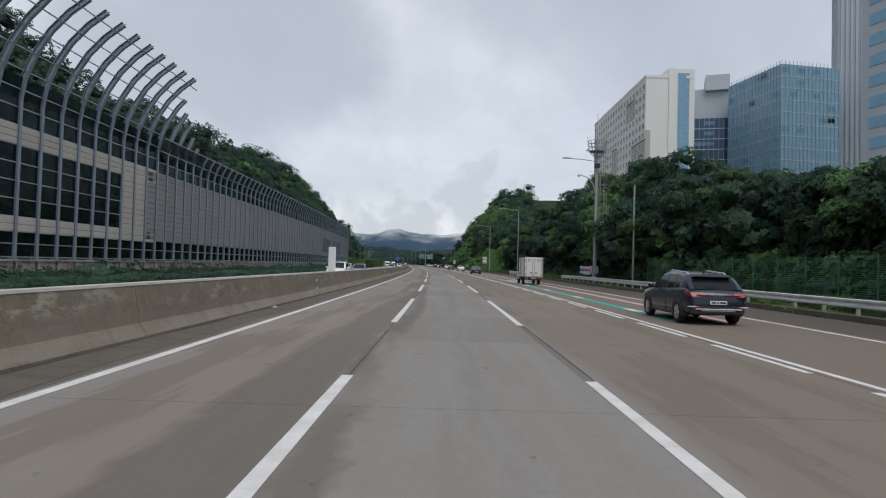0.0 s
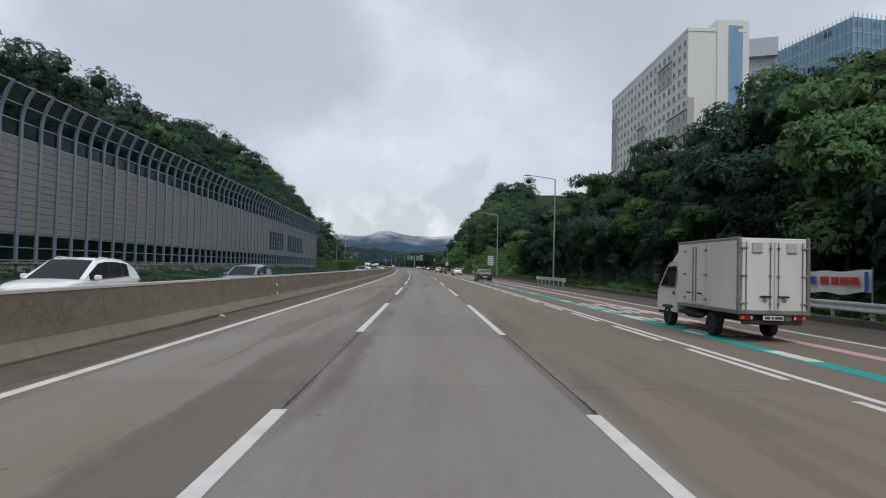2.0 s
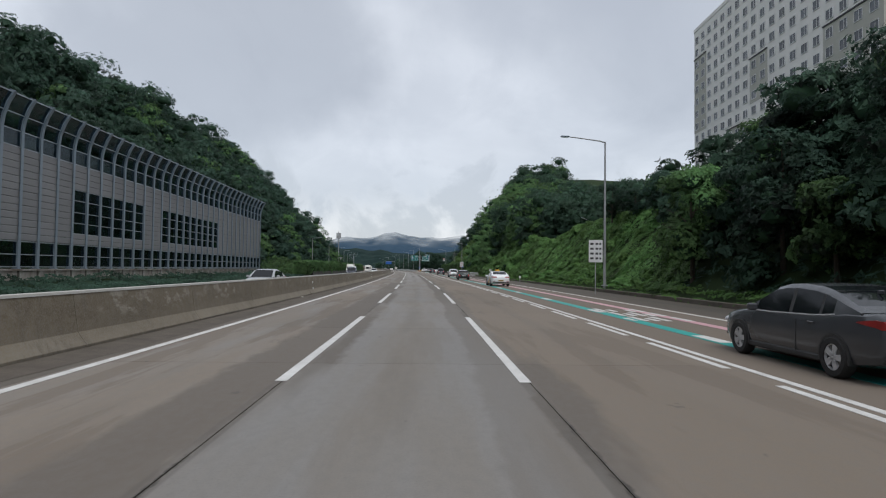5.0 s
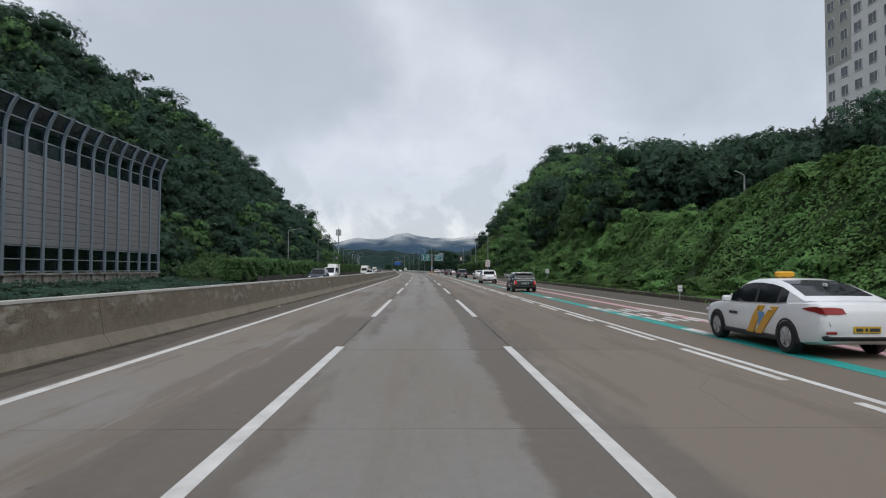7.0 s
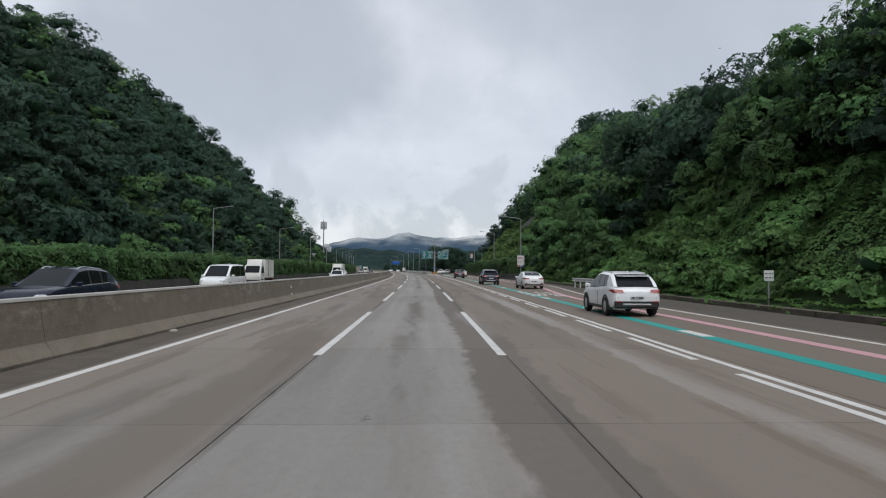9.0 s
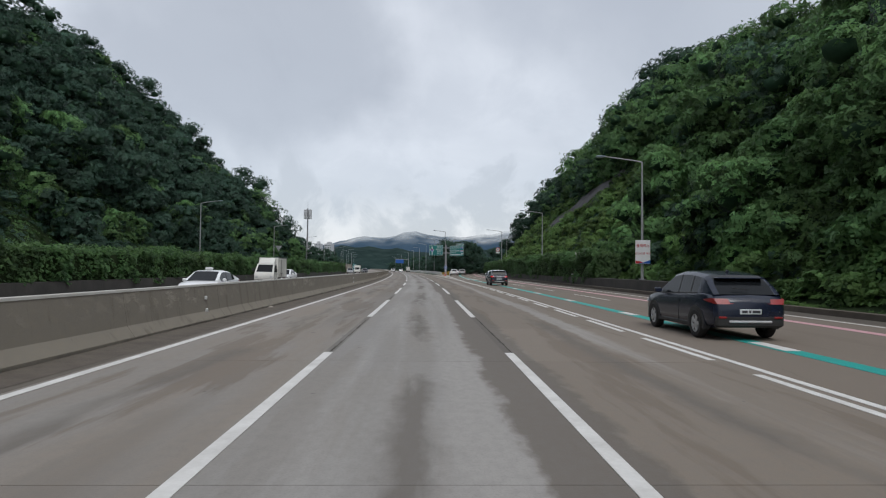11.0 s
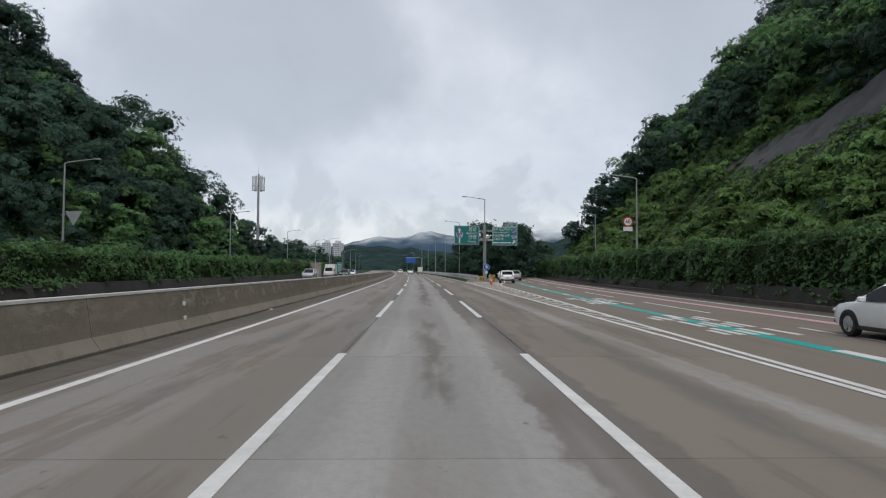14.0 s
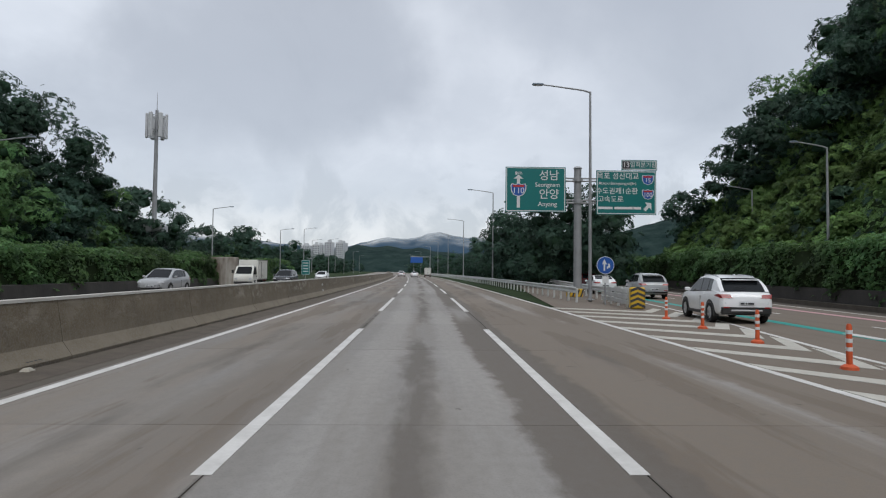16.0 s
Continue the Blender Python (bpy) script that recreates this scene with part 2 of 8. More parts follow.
    # polished pale tracks, later on
    pale = math("MAXIMUM", math("MAXIMUM", band(rag, 0.55, 1.35, 0.14), band(rag, 2.15, 2.85, 0.14)), band(rag, 5.75, 6.35, 0.07))
    col = mixed(times(pale, later, ranged(tex(0.8, 0.04, 1.0, 6, 23.0), 0.40, 0.56), 0.75), col, tone(base, 1.42))
    # oily strip down the middle of the lanes
    oil = math("MAXIMUM", band(rag, 1.52, 1.98, 0.12), math("MAXIMUM", band(rag, -2.0, -1.5, 0.2), band(rag, 5.1, 5.55, 0.16)))
    col = mixed(times(oil, ranged(tex(0.7, 0.11, 0.9, 6, 9.0), 0.47, 0.55), math("ADD", math("MULTIPLY", later, 0.55), 0.25)), col, dark)
    # damp bands beside the lane lines
    damp_l = times(band(rag, -1.12, 0.02), ranged(tex(0.3, 0.03, 1.1, 4, 17.0), 0.36, 0.44), math("SUBTRACT", 1.0, math("MULTIPLY", later, 0.55)))
    damp_m = times(band(rag, 0.08, 0.52), ranged(tex(0.3, 0.05, 1.1, 4, 47.0), 0.44, 0.52), early)
    damp_r = times(band(rag, 2.86, 3.9, 0.06), ranged(v, 95, 150), ranged(tex(0.3, 0.03, 1.0, 4, 57.0), 0.34, 0.42))
    damp_s = times(band(rag, 3.55, 4.25), ranged(tex(0.4, 0.08, 1.0, 5, 67.0), 0.47, 0.54), early)
    damp = math("MAXIMUM", math("MAXIMUM", damp_l, damp_m), math("MAXIMUM", damp_r, damp_s))
    col = mixed(times(damp, 0.86), col, tone(dark, 0.98, 0.03))
    # ghost of the line between two dashes, and spalled joints
    ghost = math("MAXIMUM", band(u, -0.09, 0.09, 0.015), band(u, 3.46, 3.64, 0.015))
    col = mixed(times(ghost, ranged(tex(0.4, 0.1, 1.0, 4, 91.0), 0.42, 0.52), 0.62), col, tone(dark, 0.80))
    chip = math("ADD", u, math("MULTIPLY", math("SUBTRACT", tex(1.0, 1.0, 4.0, 4, 37.0), 0.5), 0.16))
    spall = math("MAXIMUM", band(chip, -0.005, 0.045, 0.012), band(chip, 3.585, 3.635, 0.012))
    col = mixed(times(spall, ranged(tex(1, 0.3, 1.2, 3, 97.0), 0.5, 0.6), 0.85), col, (0.05, 0.045, 0.04))
    # hairline cracks here and there
    net = n.new("ShaderNodeTexVoronoi")
    net.feature = "DISTANCE_TO_EDGE"
    net.inputs["Scale"].default_value = 0.22
    jig = n.new("ShaderNodeMapping")
    jig.inputs["Scale"].default_value = (1.0, 0.6, 1)
    shaken = n.new("ShaderNodeVectorMath")
    shaken.operation = "ADD"
    k.new(uv.outputs[0], shaken.inputs[0])
    k.new(fray, shaken.inputs[1])
    k.new(shaken.outputs[0], jig.inputs[0])
    k.new(jig.outputs[0], net.inputs["Vector"])
    crack = times(ranged(net.outputs["Distance"], 0.0035, 0.0015), ranged(tex(0.3, 0.15, 1.0, 2, 77.0), 0.62, 0.66), 0.28)
    col = mixed(crack, col, (0.07, 0.062, 0.055))
    grit = tex(1, 1, 38.0, 4, 2.0)
    col = mixed(ranged(grit, 0.5, 0.8, 0.0, 0.34), col, tone(base, 0.58))
    fleck = tex(1, 0.6, 9.0, 5, 63.0)
    col = mixed(ranged(fleck, 0.42, 0.66, 0.0, 0.22), col, tone(base, 0.72))
    spots = math("MULTIPLY", ranged(tex(1, 0.6, 2.3, 3, 55.0), 0.70, 0.73), 0.55)
    col = mixed(spots, col, (0.09, 0.085, 0.08))
    info = n.new("ShaderNodeObjectInfo")
    hsv = n.new("ShaderNodeHueSaturation")
    k.new(ranged(info.outputs["Random"], 0, 1, 0.94, 1.06), hsv.inputs["Value"])
    k.new(col, hsv.inputs["Color"])
    k.new(hsv.outputs[0], b.inputs["Base Color"])
    k.new(ranged(damp, 0, 1, rough, rough - 0.03), b.inputs["Roughness"])
    b.inputs["Specular IOR Level"].default_value = 0.22
    bp = n.new("ShaderNodeBump")
    bp.inputs["Strength"].default_value, bp.inputs["Distance"].default_value = 0.25, 0.01
    k.new(grit, bp.inputs["Height"])
    k.new(bp.outputs[0], b.inputs["Normal"])
    return m


def barrier_material(name):
    """Old concrete: olive-brown stain with pale spalled patches, streaks and a damp foot splashed with grit."""
    m = bpy.data.materials.new(name)
    m.use_nodes = True
    n, k = m.node_tree.nodes, m.node_tree.links
    b = n["Principled BSDF"]
    b.inputs["Roughness"].default_value = 0.9
    coord = n.new("ShaderNodeTexCoord")

    def tex(scale, detail, stretch, seed, lo, hi):
        mp = n.new("ShaderNodeMapping")
        mp.inputs["Scale"].default_value, mp.inputs["Location"].default_value = stretch, (seed, seed, seed)
        k.new(coord.outputs["Object"], mp.inputs[0])
        t = n.new("ShaderNodeTexNoise")
        t.inputs["Scale"].default_value, t.inputs["Detail"].default_value, t.inputs["Roughness"].default_value = scale, detail, 0.62
        k.new(mp.outputs[0], t.inputs["Vector"])
        r = n.new("ShaderNodeMapRange")
        r.inputs["From Min"].default_value, r.inputs["From Max"].default_value = lo, hi
        k.new(t.outputs["Fac"], r.inputs["Value"])
        return r.outputs[0]

    def mixed(f, a, c):
        x = n.new("ShaderNodeMix")
        x.data_type = "RGBA"
        k.new(f, x.inputs["Factor"])
        for key, val in (("A", a), ("B", c)):
            if isinstance(val, tuple):
                x.inputs[key].default_value = (*val, 1)
            else:
                k.new(val, x.inputs[key])
        return x.outputs["Result"]

    def combined(op, a, c):
        x = n.new("ShaderNodeMath")
        x.operation = op
        for i, w in enumerate((a, c)):
            if isinstance(w, (int, float)):
                x.inputs[i].default_value = w
            else:
                k.new(w, x.inputs[i])
        return x.outputs[0]

    def between(w, a, c):
        r = n.new("ShaderNodeMapRange")
        r.inputs["From Min"].default_value, r.inputs["From Max"].default_value = a, c
        k.new(w, r.inputs["Value"])
        return r.outputs[0]

    sep = n.new("ShaderNodeSeparateXYZ")
    k.new(coord.outputs["Object"], sep.inputs[0])
    wave = combined("ADD", sep.outputs[2], combined("MULTIPLY", combined("SUBTRACT", tex(0.9, 6, (1, 0.6, 1), 21, 0.0, 1.0), 0.5), 0.5))
    col = mixed(tex(0.5, 6, (1, 0.5, 1), 0, 0.38, 0.62), (0.168, 0.133, 0.087), (0.110, 0.084, 0.052))
    # further along the concrete is younger and greyer
    col = mixed(combined("MULTIPLY", combined("MULTIPLY", between(sep.outputs[1], 215, 265), between(sep.outputs[1], 355, 315)), 0.7), col, (0.225, 0.206, 0.176))
    # the sloping foot is washed paler
    foot = combined("MULTIPLY", between(wave, 0.62, 0.22), combined("ADD", combined("MULTIPLY", tex(1.3, 6, (1, 0.5, 1), 33, 0.35, 0.65), 0.45), 0.2))
    col = mixed(foot, col, (0.262, 0.232, 0.182))
    # flaked skin in the upper third
    flake = combined("MULTIPLY", between(wave, 0.55, 0.72), tex(2.8, 9, (1, 0.6, 1.2), 4, 0.50, 0.60))
    pale = combined("MULTIPLY", flake, tex(0.35, 4, (1, 0.6, 1), 9, 0.42, 0.60))
    col = mixed(combined("MULTIPLY", pale, 0.9), col, (0.34, 0.312, 0.255))
    col = mixed(combined("MULTIPLY", tex(5.5, 7, (1, 0.8, 1), 41, 0.45, 0.65), 0.35), col, (0.245, 0.212, 0.158))
    # wet grime at the very bottom
    col = mixed(combined("MULTIPLY", between(wave, 0.10, 0.02), 0.7), col, (0.085, 0.072, 0.058))
    col = mixed(combined("MULTIPLY", tex(2.6, 6, (1, 1, 0.14), 14, 0.56, 0.68), 0.7), col, (0.120, 0.098, 0.072))
    grit = tex(30, 4, (1, 1, 1), 2, 0.4, 0.8)
    col = mixed(grit, col, (0.22, 0.20, 0.17))
    k.new(col, b.inputs["Base Color"])
    bp = n.new("ShaderNodeBump")
    bp.inputs["Strength"].default_value, bp.inputs["Distance"].default_value = 0.5, 0.02
    k.new(pale, bp.inputs["Height"])
    k.new(bp.outputs[0], b.inputs["Normal"])
    return m


CONCRETE = road_material("worn_concrete_pavement", (0.232, 0.221, 0.208), (0.216, 0.194, 0.168), (0.132, 0.117, 0.102), 0.85)
CONCRETE_EXIT = road_material("damp_concrete_pavement", (0.225, 0.207, 0.188), (0.20, 0.178, 0.155), (0.145, 0.13, 0.116), 0.88)
ASPHALT = road_material("asphalt_shoulder", (0.10, 0.098, 0.096), (0.12, 0.112, 0.10), (0.075, 0.073, 0.07), 0.85)
PAINT_WHITE = material("white_road_paint", (0.70, 0.69, 0.665), (0.47, 0.455, 0.43), 0.7, 2.2, fine=16, contrast=0.32, bump=0.1)
PAINT_WORN = material("dirty_cream_road_paint", (0.56, 0.54, 0.48), (0.38, 0.36, 0.32), 0.7, 2.0, fine=18, contrast=0.35, bump=0.1)
PAINT_GREEN = material("green_road_paint", (0.006, 0.33, 0.29), (0.015, 0.26, 0.235), 0.6, 2.0, fine=25, contrast=0.4)
PAINT_PINK = material("pink_road_paint", (0.60, 0.335, 0.37), (0.50, 0.29, 0.315), 0.6, 2.0, fine=25, contrast=0.4)
BARRIER = barrier_material("stained_barrier_concrete")
BARRIER_WORN = material("spalled_pale_concrete", (0.44, 0.42, 0.37), (0.33, 0.305, 0.25), 0.9, 2.5, bump=0.6, fine=18)
CAP = material("pale_barrier_cap", (0.50, 0.49, 0.46), (0.40, 0.385, 0.35), 0.85, 1.5, bump=0.2)
DIRT = material("wet_roadside_dirt", (0.075, 0.062, 0.05), (0.12, 0.10, 0.08), 0.95, 2.0, bump=0.6, fine=20)
MARGIN = material("grit_covered_margin", (0.088, 0.076, 0.062), (0.150, 0.130, 0.108), 0.95, 1.1, bump=0.5, fine=22, stretch=(1, 0.35, 1))
WALLBASE = material("streaked_wall_footing", (0.42, 0.40, 0.36), (0.16, 0.125, 0.10), 0.9, 0.55, bump=0.3, stretch=(1, 1, 0.25), fine=4, contrast=0.15)
STEEL = material("galvanised_steel", (0.42, 0.45, 0.48), (0.33, 0.36, 0.39), 0.45, 2.0, metal=0.55, fine=20)
POST_BLUE = material("blue_grey_painted_steel", (0.26, 0.31, 0.36), (0.20, 0.245, 0.29), 0.5, 0.8, metal=0.3, fine=10)
PANEL = material("grey_ribbed_panel", (0.245, 0.242, 0.245), (0.19, 0.187, 0.19), 0.7, 0.35, fine=7, vary=0.06, stretch=(1, 0.3, 1))
PANEL_BEIGE = material("beige_ribbed_panel", (0.47, 0.44, 0.39), (0.38, 0.36, 0.32), 0.7, 0.6, fine=9, vary=0.05)
PANE = clear_glass("tinted_clear_panel", (0.34, 0.42, 0.46))
GRASS_GROUND = material("leafy_soil", (0.022, 0.036, 0.016), (0.038, 0.056, 0.026), 0.95, 0.35, bump=0.8, fine=6)
ROCK = material("grey_rock_face", (0.045, 0.044, 0.046), (0.082, 0.078, 0.08), 0.9, 0.7, bump=1.0, fine=5)
LEAF = leaf_material("forest_leaves", (0.021, 0.048, 0.034), (0.049, 0.094, 0.062))
LEAF_FRESH = leaf_material("fresh_leaves", (0.050, 0.116, 0.043), (0.118, 0.214, 0.074))
LEAF_VINE = leaf_material("vine_leaves", (0.050, 0.120, 0.034), (0.140, 0.250, 0.078))
# Crown filler: the shade deep among the leaves is put into its colour.
CROWN_SHADE = material("shaded_crown_filler", (0.020, 0.045, 0.028), (0.040, 0.078, 0.044), 0.95, 1.2, bump=1.0, fine=9)
LEAF_MID = leaf_material("mixed_forest_leaves", (0.021, 0.048, 0.032), (0.052, 0.098, 0.060))
LEAF_CREEPER = leaf_material("creeper_leaves", (0.058, 0.118, 0.035), (0.148, 0.238, 0.070))
LEAF_HEDGE = leaf_material("hedge_leaves", (0.030, 0.074, 0.026), (0.100, 0.180, 0.062))
LEAF_GRASS = leaf_material("verge_grass", (0.050, 0.110, 0.025), (0.10, 0.19, 0.05))
BARK = material("brown_bark", (0.07, 0.055, 0.042), (0.035, 0.028, 0.022), 0.95, 3.0, bump=1.0, fine=12, stretch=(1, 1, 0.2))
HILL_FAR = material("distant_wooded_hill", (0.008, 0.020, 0.019), (0.028, 0.048, 0.043), 1.0, 0.05, fine=0.22, contrast=0.22, bump=1.0)
# Haze over the distance is put into this mountain's blue base colour.
HILL_FARTHER = material("haze_tinted_mountain", (0.030, 0.058, 0.092), (0.052, 0.088, 0.128), 1.0, 0.01, fine=0.06, contrast=0.3)

for far in (HILL_FAR, HILL_FARTHER, GRASS_GROUND, CROWN_SHADE):
    far.node_tree.nodes["Principled BSDF"].inputs["Specular IOR Level"].default_value = 0.05


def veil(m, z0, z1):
    """Imitates low cloud on the peaks: above a wavering height the surface turns clear and the sky shows."""
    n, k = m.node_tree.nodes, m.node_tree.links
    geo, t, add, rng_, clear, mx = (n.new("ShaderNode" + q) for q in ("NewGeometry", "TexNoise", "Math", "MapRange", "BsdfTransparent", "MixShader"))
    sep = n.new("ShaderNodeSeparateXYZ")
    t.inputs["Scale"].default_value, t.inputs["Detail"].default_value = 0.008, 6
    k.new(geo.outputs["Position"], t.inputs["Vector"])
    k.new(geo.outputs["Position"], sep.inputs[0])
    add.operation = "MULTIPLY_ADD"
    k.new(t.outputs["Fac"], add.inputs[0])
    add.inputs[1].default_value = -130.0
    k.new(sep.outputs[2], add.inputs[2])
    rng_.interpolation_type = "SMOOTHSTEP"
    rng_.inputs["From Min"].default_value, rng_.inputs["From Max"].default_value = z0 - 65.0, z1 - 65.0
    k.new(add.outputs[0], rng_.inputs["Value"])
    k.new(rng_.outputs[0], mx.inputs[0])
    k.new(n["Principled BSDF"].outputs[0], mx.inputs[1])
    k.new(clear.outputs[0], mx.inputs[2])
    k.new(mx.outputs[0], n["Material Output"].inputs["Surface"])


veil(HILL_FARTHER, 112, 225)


def car_paint(name, c):
    m = material(name, c, tuple(v * 0.9 for v in c), rough=0.24, scale=1.2, coat=0.3, fine=5)
    m.node_tree.nodes["Principled BSDF"].inputs["Specular IOR Level"].default_value = 0.45
    return m


NAVY = car_paint("navy_car_paint", (0.010, 0.015, 0.032))
CAR_WHITE = car_paint("white_car_paint", (0.84, 0.85, 0.86))
CAR_GREEN = car_paint("dark_green_car_paint", (0.010, 0.022, 0.020))
CAR_GREY = car_paint("dark_grey_car_paint", (0.045, 0.047, 0.052))
CAR_SILVER = car_paint("silver_car_paint", (0.38, 0.39, 0.40))
CAR_BLUE = car_paint("slate_blue_car_paint", (0.16, 0.19, 0.25))
CAR_RED = car_paint("dark_red_car_paint", (0.16, 0.03, 0.03))
CAR_GLASS = glass_material("dark_car_glass", (0.012, 0.014, 0.016))
CAR_GLASS.node_tree.nodes["Principled BSDF"].inputs["Specular IOR Level"].default_value = 0.2
RUBBER = material("black_rubber", (0.012, 0.012, 0.013), (0.022, 0.021, 0.02), 0.85, 8, bump=0.2)
PLASTIC = material("black_plastic_trim", (0.018, 0.018, 0.019), (0.028, 0.028, 0.028), 0.6, 6)
ALLOY = material("alloy_rim", (0.58, 0.59, 0.60), (0.40, 0.40, 0.41), 0.35, 6, metal=0.3)
CHROME = material("chrome_trim", (0.74, 0.75, 0.77), (0.62, 0.62, 0.64), 0.2, 6, metal=0.5)
RED_LENS = material("red_lamp_lens", (0.30, 0.012, 0.012), (0.19, 0.008, 0.008), 0.3, 8, coat=0.15)
RED_LIT = material("lit_brake_lamp_lens", (0.60, 0.02, 0.015), (0.5, 0.012, 0.01), 0.25, 8, coat=0.5)
RED_LIT.node_tree.nodes["Principled BSDF"].inputs["Emission Color"].default_value = (1.0, 0.03, 0.03, 1)
RED_LIT.node_tree.nodes["Principled BSDF"].inputs["Emission Strength"].default_value = 0.28
AMBER_LENS = material("amber_lamp_lens", (0.65, 0.20, 0.03), (0.5, 0.15, 0.02), 0.3, 8, coat=0.6)
LAMP_CLEAR = material("clear_lamp_lens", (0.65, 0.66, 0.68), (0.45, 0.46, 0.48), 0.2, 8, coat=0.8)
PLATE = material("plate_white", (0.66, 0.68, 0.70), (0.58, 0.60, 0.62), 0.5, 8)
PLATE_YELLOW = material("plate_yellow", (0.62, 0.40, 0.04), (0.52, 0.33, 0.03), 0.5, 8)
INK = material("dark_sign_ink", (0.03, 0.03, 0.035), (0.05, 0.05, 0.055), 0.6, 10)
SEAL = material("grey_slot_sealant", (0.13, 0.12, 0.11), (0.2, 0.19, 0.17), 0.9, 4)
TAXI_ORANGE = material("orange_livery", (0.70, 0.36, 0.015), (0.62, 0.30, 0.01), 0.4, 3, coat=0.5)
LIVERY_BLUE = material("blue_livery", (0.10, 0.28, 0.55), (0.14, 0.34, 0.6), 0.4, 3, coat=0.5)
BOX_WHITE = material("scuffed_white_box_body", (0.74, 0.74, 0.70), (0.58, 0.575, 0.53), 0.55, 0.8, fine=6, contrast=0.3, stretch=(1, 1, 0.5))
BOX_TRIM = material("grimy_aluminium_trim", (0.30, 0.29, 0.28), (0.17, 0.15, 0.14), 0.55, 2.5, metal=0.4, fine=12)
CHASSIS = material("dirty_black_chassis", (0.02, 0.019, 0.018), (0.045, 0.04, 0.035), 0.85, 3, bump=0.3)
SIGN_GREEN = material("green_sign_sheet", (0.004, 0.168, 0.160), (0.006, 0.148, 0.142), 0.4, 0.8, fine=4)
SIGN_WHITE = material("white_sign_sheet", (0.70, 0.71, 0.71), (0.62, 0.63, 0.63), 0.45, 2)
SIGN_BLUE = material("blue_sign_sheet", (0.015, 0.10, 0.40), (0.02, 0.09, 0.34), 0.4, 2)
SIGN_RED = material("red_sign_sheet", (0.50, 0.03, 0.03), (0.42, 0.03, 0.03), 0.45, 2)
SIGN_YELLOW = material("yellow_sign_sheet", (0.66, 0.42, 0.02), (0.55, 0.34, 0.02), 0.5, 2)
ORANGE = material("orange_plastic_post", (0.62, 0.10, 0.025), (0.50, 0.085, 0.03), 0.55, 4)
POLE = material("weathered_grey_pole", (0.36, 0.37, 0.38), (0.26, 0.265, 0.27), 0.55, 1.2, metal=0.3, fine=14)
MAST_WHITE = material("pale_antenna_housing", (0.56, 0.57, 0.58), (0.46, 0.47, 0.48), 0.6, 2)
RAIL_STEEL = material("galvanised_guardrail", (0.62, 0.63, 0.62), (0.46, 0.465, 0.455), 0.5, 1.5, metal=0.2, fine=12)
FENCE_GREEN = material("green_coated_wire", (0.05, 0.20, 0.10), (0.04, 0.15, 0.08), 0.6, 4)
FACADE = material("cream_facade", (0.74, 0.735, 0.70), (0.66, 0.655, 0.625), 0.8, 0.06, fine=1.2, contrast=0.35)
FACADE_OLIVE = material("greyish_olive_facade", (0.42, 0.42, 0.37), (0.37, 0.37, 0.33), 0.8, 0.1, fine=1.2)
FACADE_GREY = material("grey_stone_facade", (0.44, 0.47, 0.51), (0.37, 0.40, 0.44), 0.75, 0.1, fine=1.5)
MULLION = material("silver_mullion", (0.42, 0.46, 0.50), (0.36, 0.40, 0.44), 0.4, 1, metal=0.5)
WINDOW = material("dark_window_glass", (0.045, 0.055, 0.065), (0.075, 0.085, 0.098), 0.25, 0.3, fine=2, vary=0.35)
CURTAIN = glass_material("blue_curtain_glass", (0.17, 0.33, 0.44), 0.10)
CURTAIN_MID = glass_material("mid_blue_curtain_glass", (0.11, 0.23, 0.34), 0.10)
CURTAIN_DARK = glass_material("deep_blue_curtain_glass", (0.035, 0.085, 0.15), 0.10)
SKYGLASS = glass_material("sky_blue_glass", (0.20, 0.38, 0.54), 0.08)
APART = material("pale_apartment_concrete", (0.55, 0.56, 0.57), (0.48, 0.49, 0.50), 0.8, 0.05, fine=0.6)
RETAIN = material("dark_wet_retaining_wall", (0.034, 0.032, 0.030), (0.066, 0.060, 0.054), 0.9, 0.8, bump=0.5, fine=8, stretch=(1, 1, 0.5))

# ---- the line of the road: it bends gently to the left ----
BEND_Y = (-400, 0, 60, 120, 180, 240, 300, 360, 430, 700, 6000)
BEND_S = (0.0102, 0.0102, -0.0126, -0.0255, -0.0471, -0.0516, -0.0633, -0.09, -0.1069, -0.1669, -0.1669)
_ys = np.arange(-400, 6000, 0.5)
_slopes = np.interp(_ys, BEND_Y, BEND_S)
_xs = np.cumsum(_slopes) * 0.5
_xs -= np.interp(0, _ys, _xs) + 1.39


def road_xy(y, u):
    """World x and y of the place y metres along the road and u metres right of the left lane line (arrays or numbers)."""
    s = np.interp(y, _ys, _slopes)
    w = np.sqrt(1 + s * s)
    return np.interp(y, _ys, _xs) + u / w, y - u * s / w


def at(y, u, z=0.0):
    x, yy = road_xy(y, u)
    return (float(x), float(yy), float(z))


def heading(y):
    """Degrees by which the road has turned to the left."""
    return math.degrees(math.atan(-np.interp(y, _ys, _slopes)))


def ramp(y):
    """How far the exit lanes have swung out to the right."""
    d = max(0.0, y - 325.0)
    return 0.00055 * d * d if d < 160 else 0.00055 * 160 * 160 + 0.176 * (d - 160)


def lane_x(y):
    """The extra lane that opens on the right."""
    a = min(max((y - 236) / 40, 0), 1)
    return 3.4 * a * a * (3 - 2 * a)


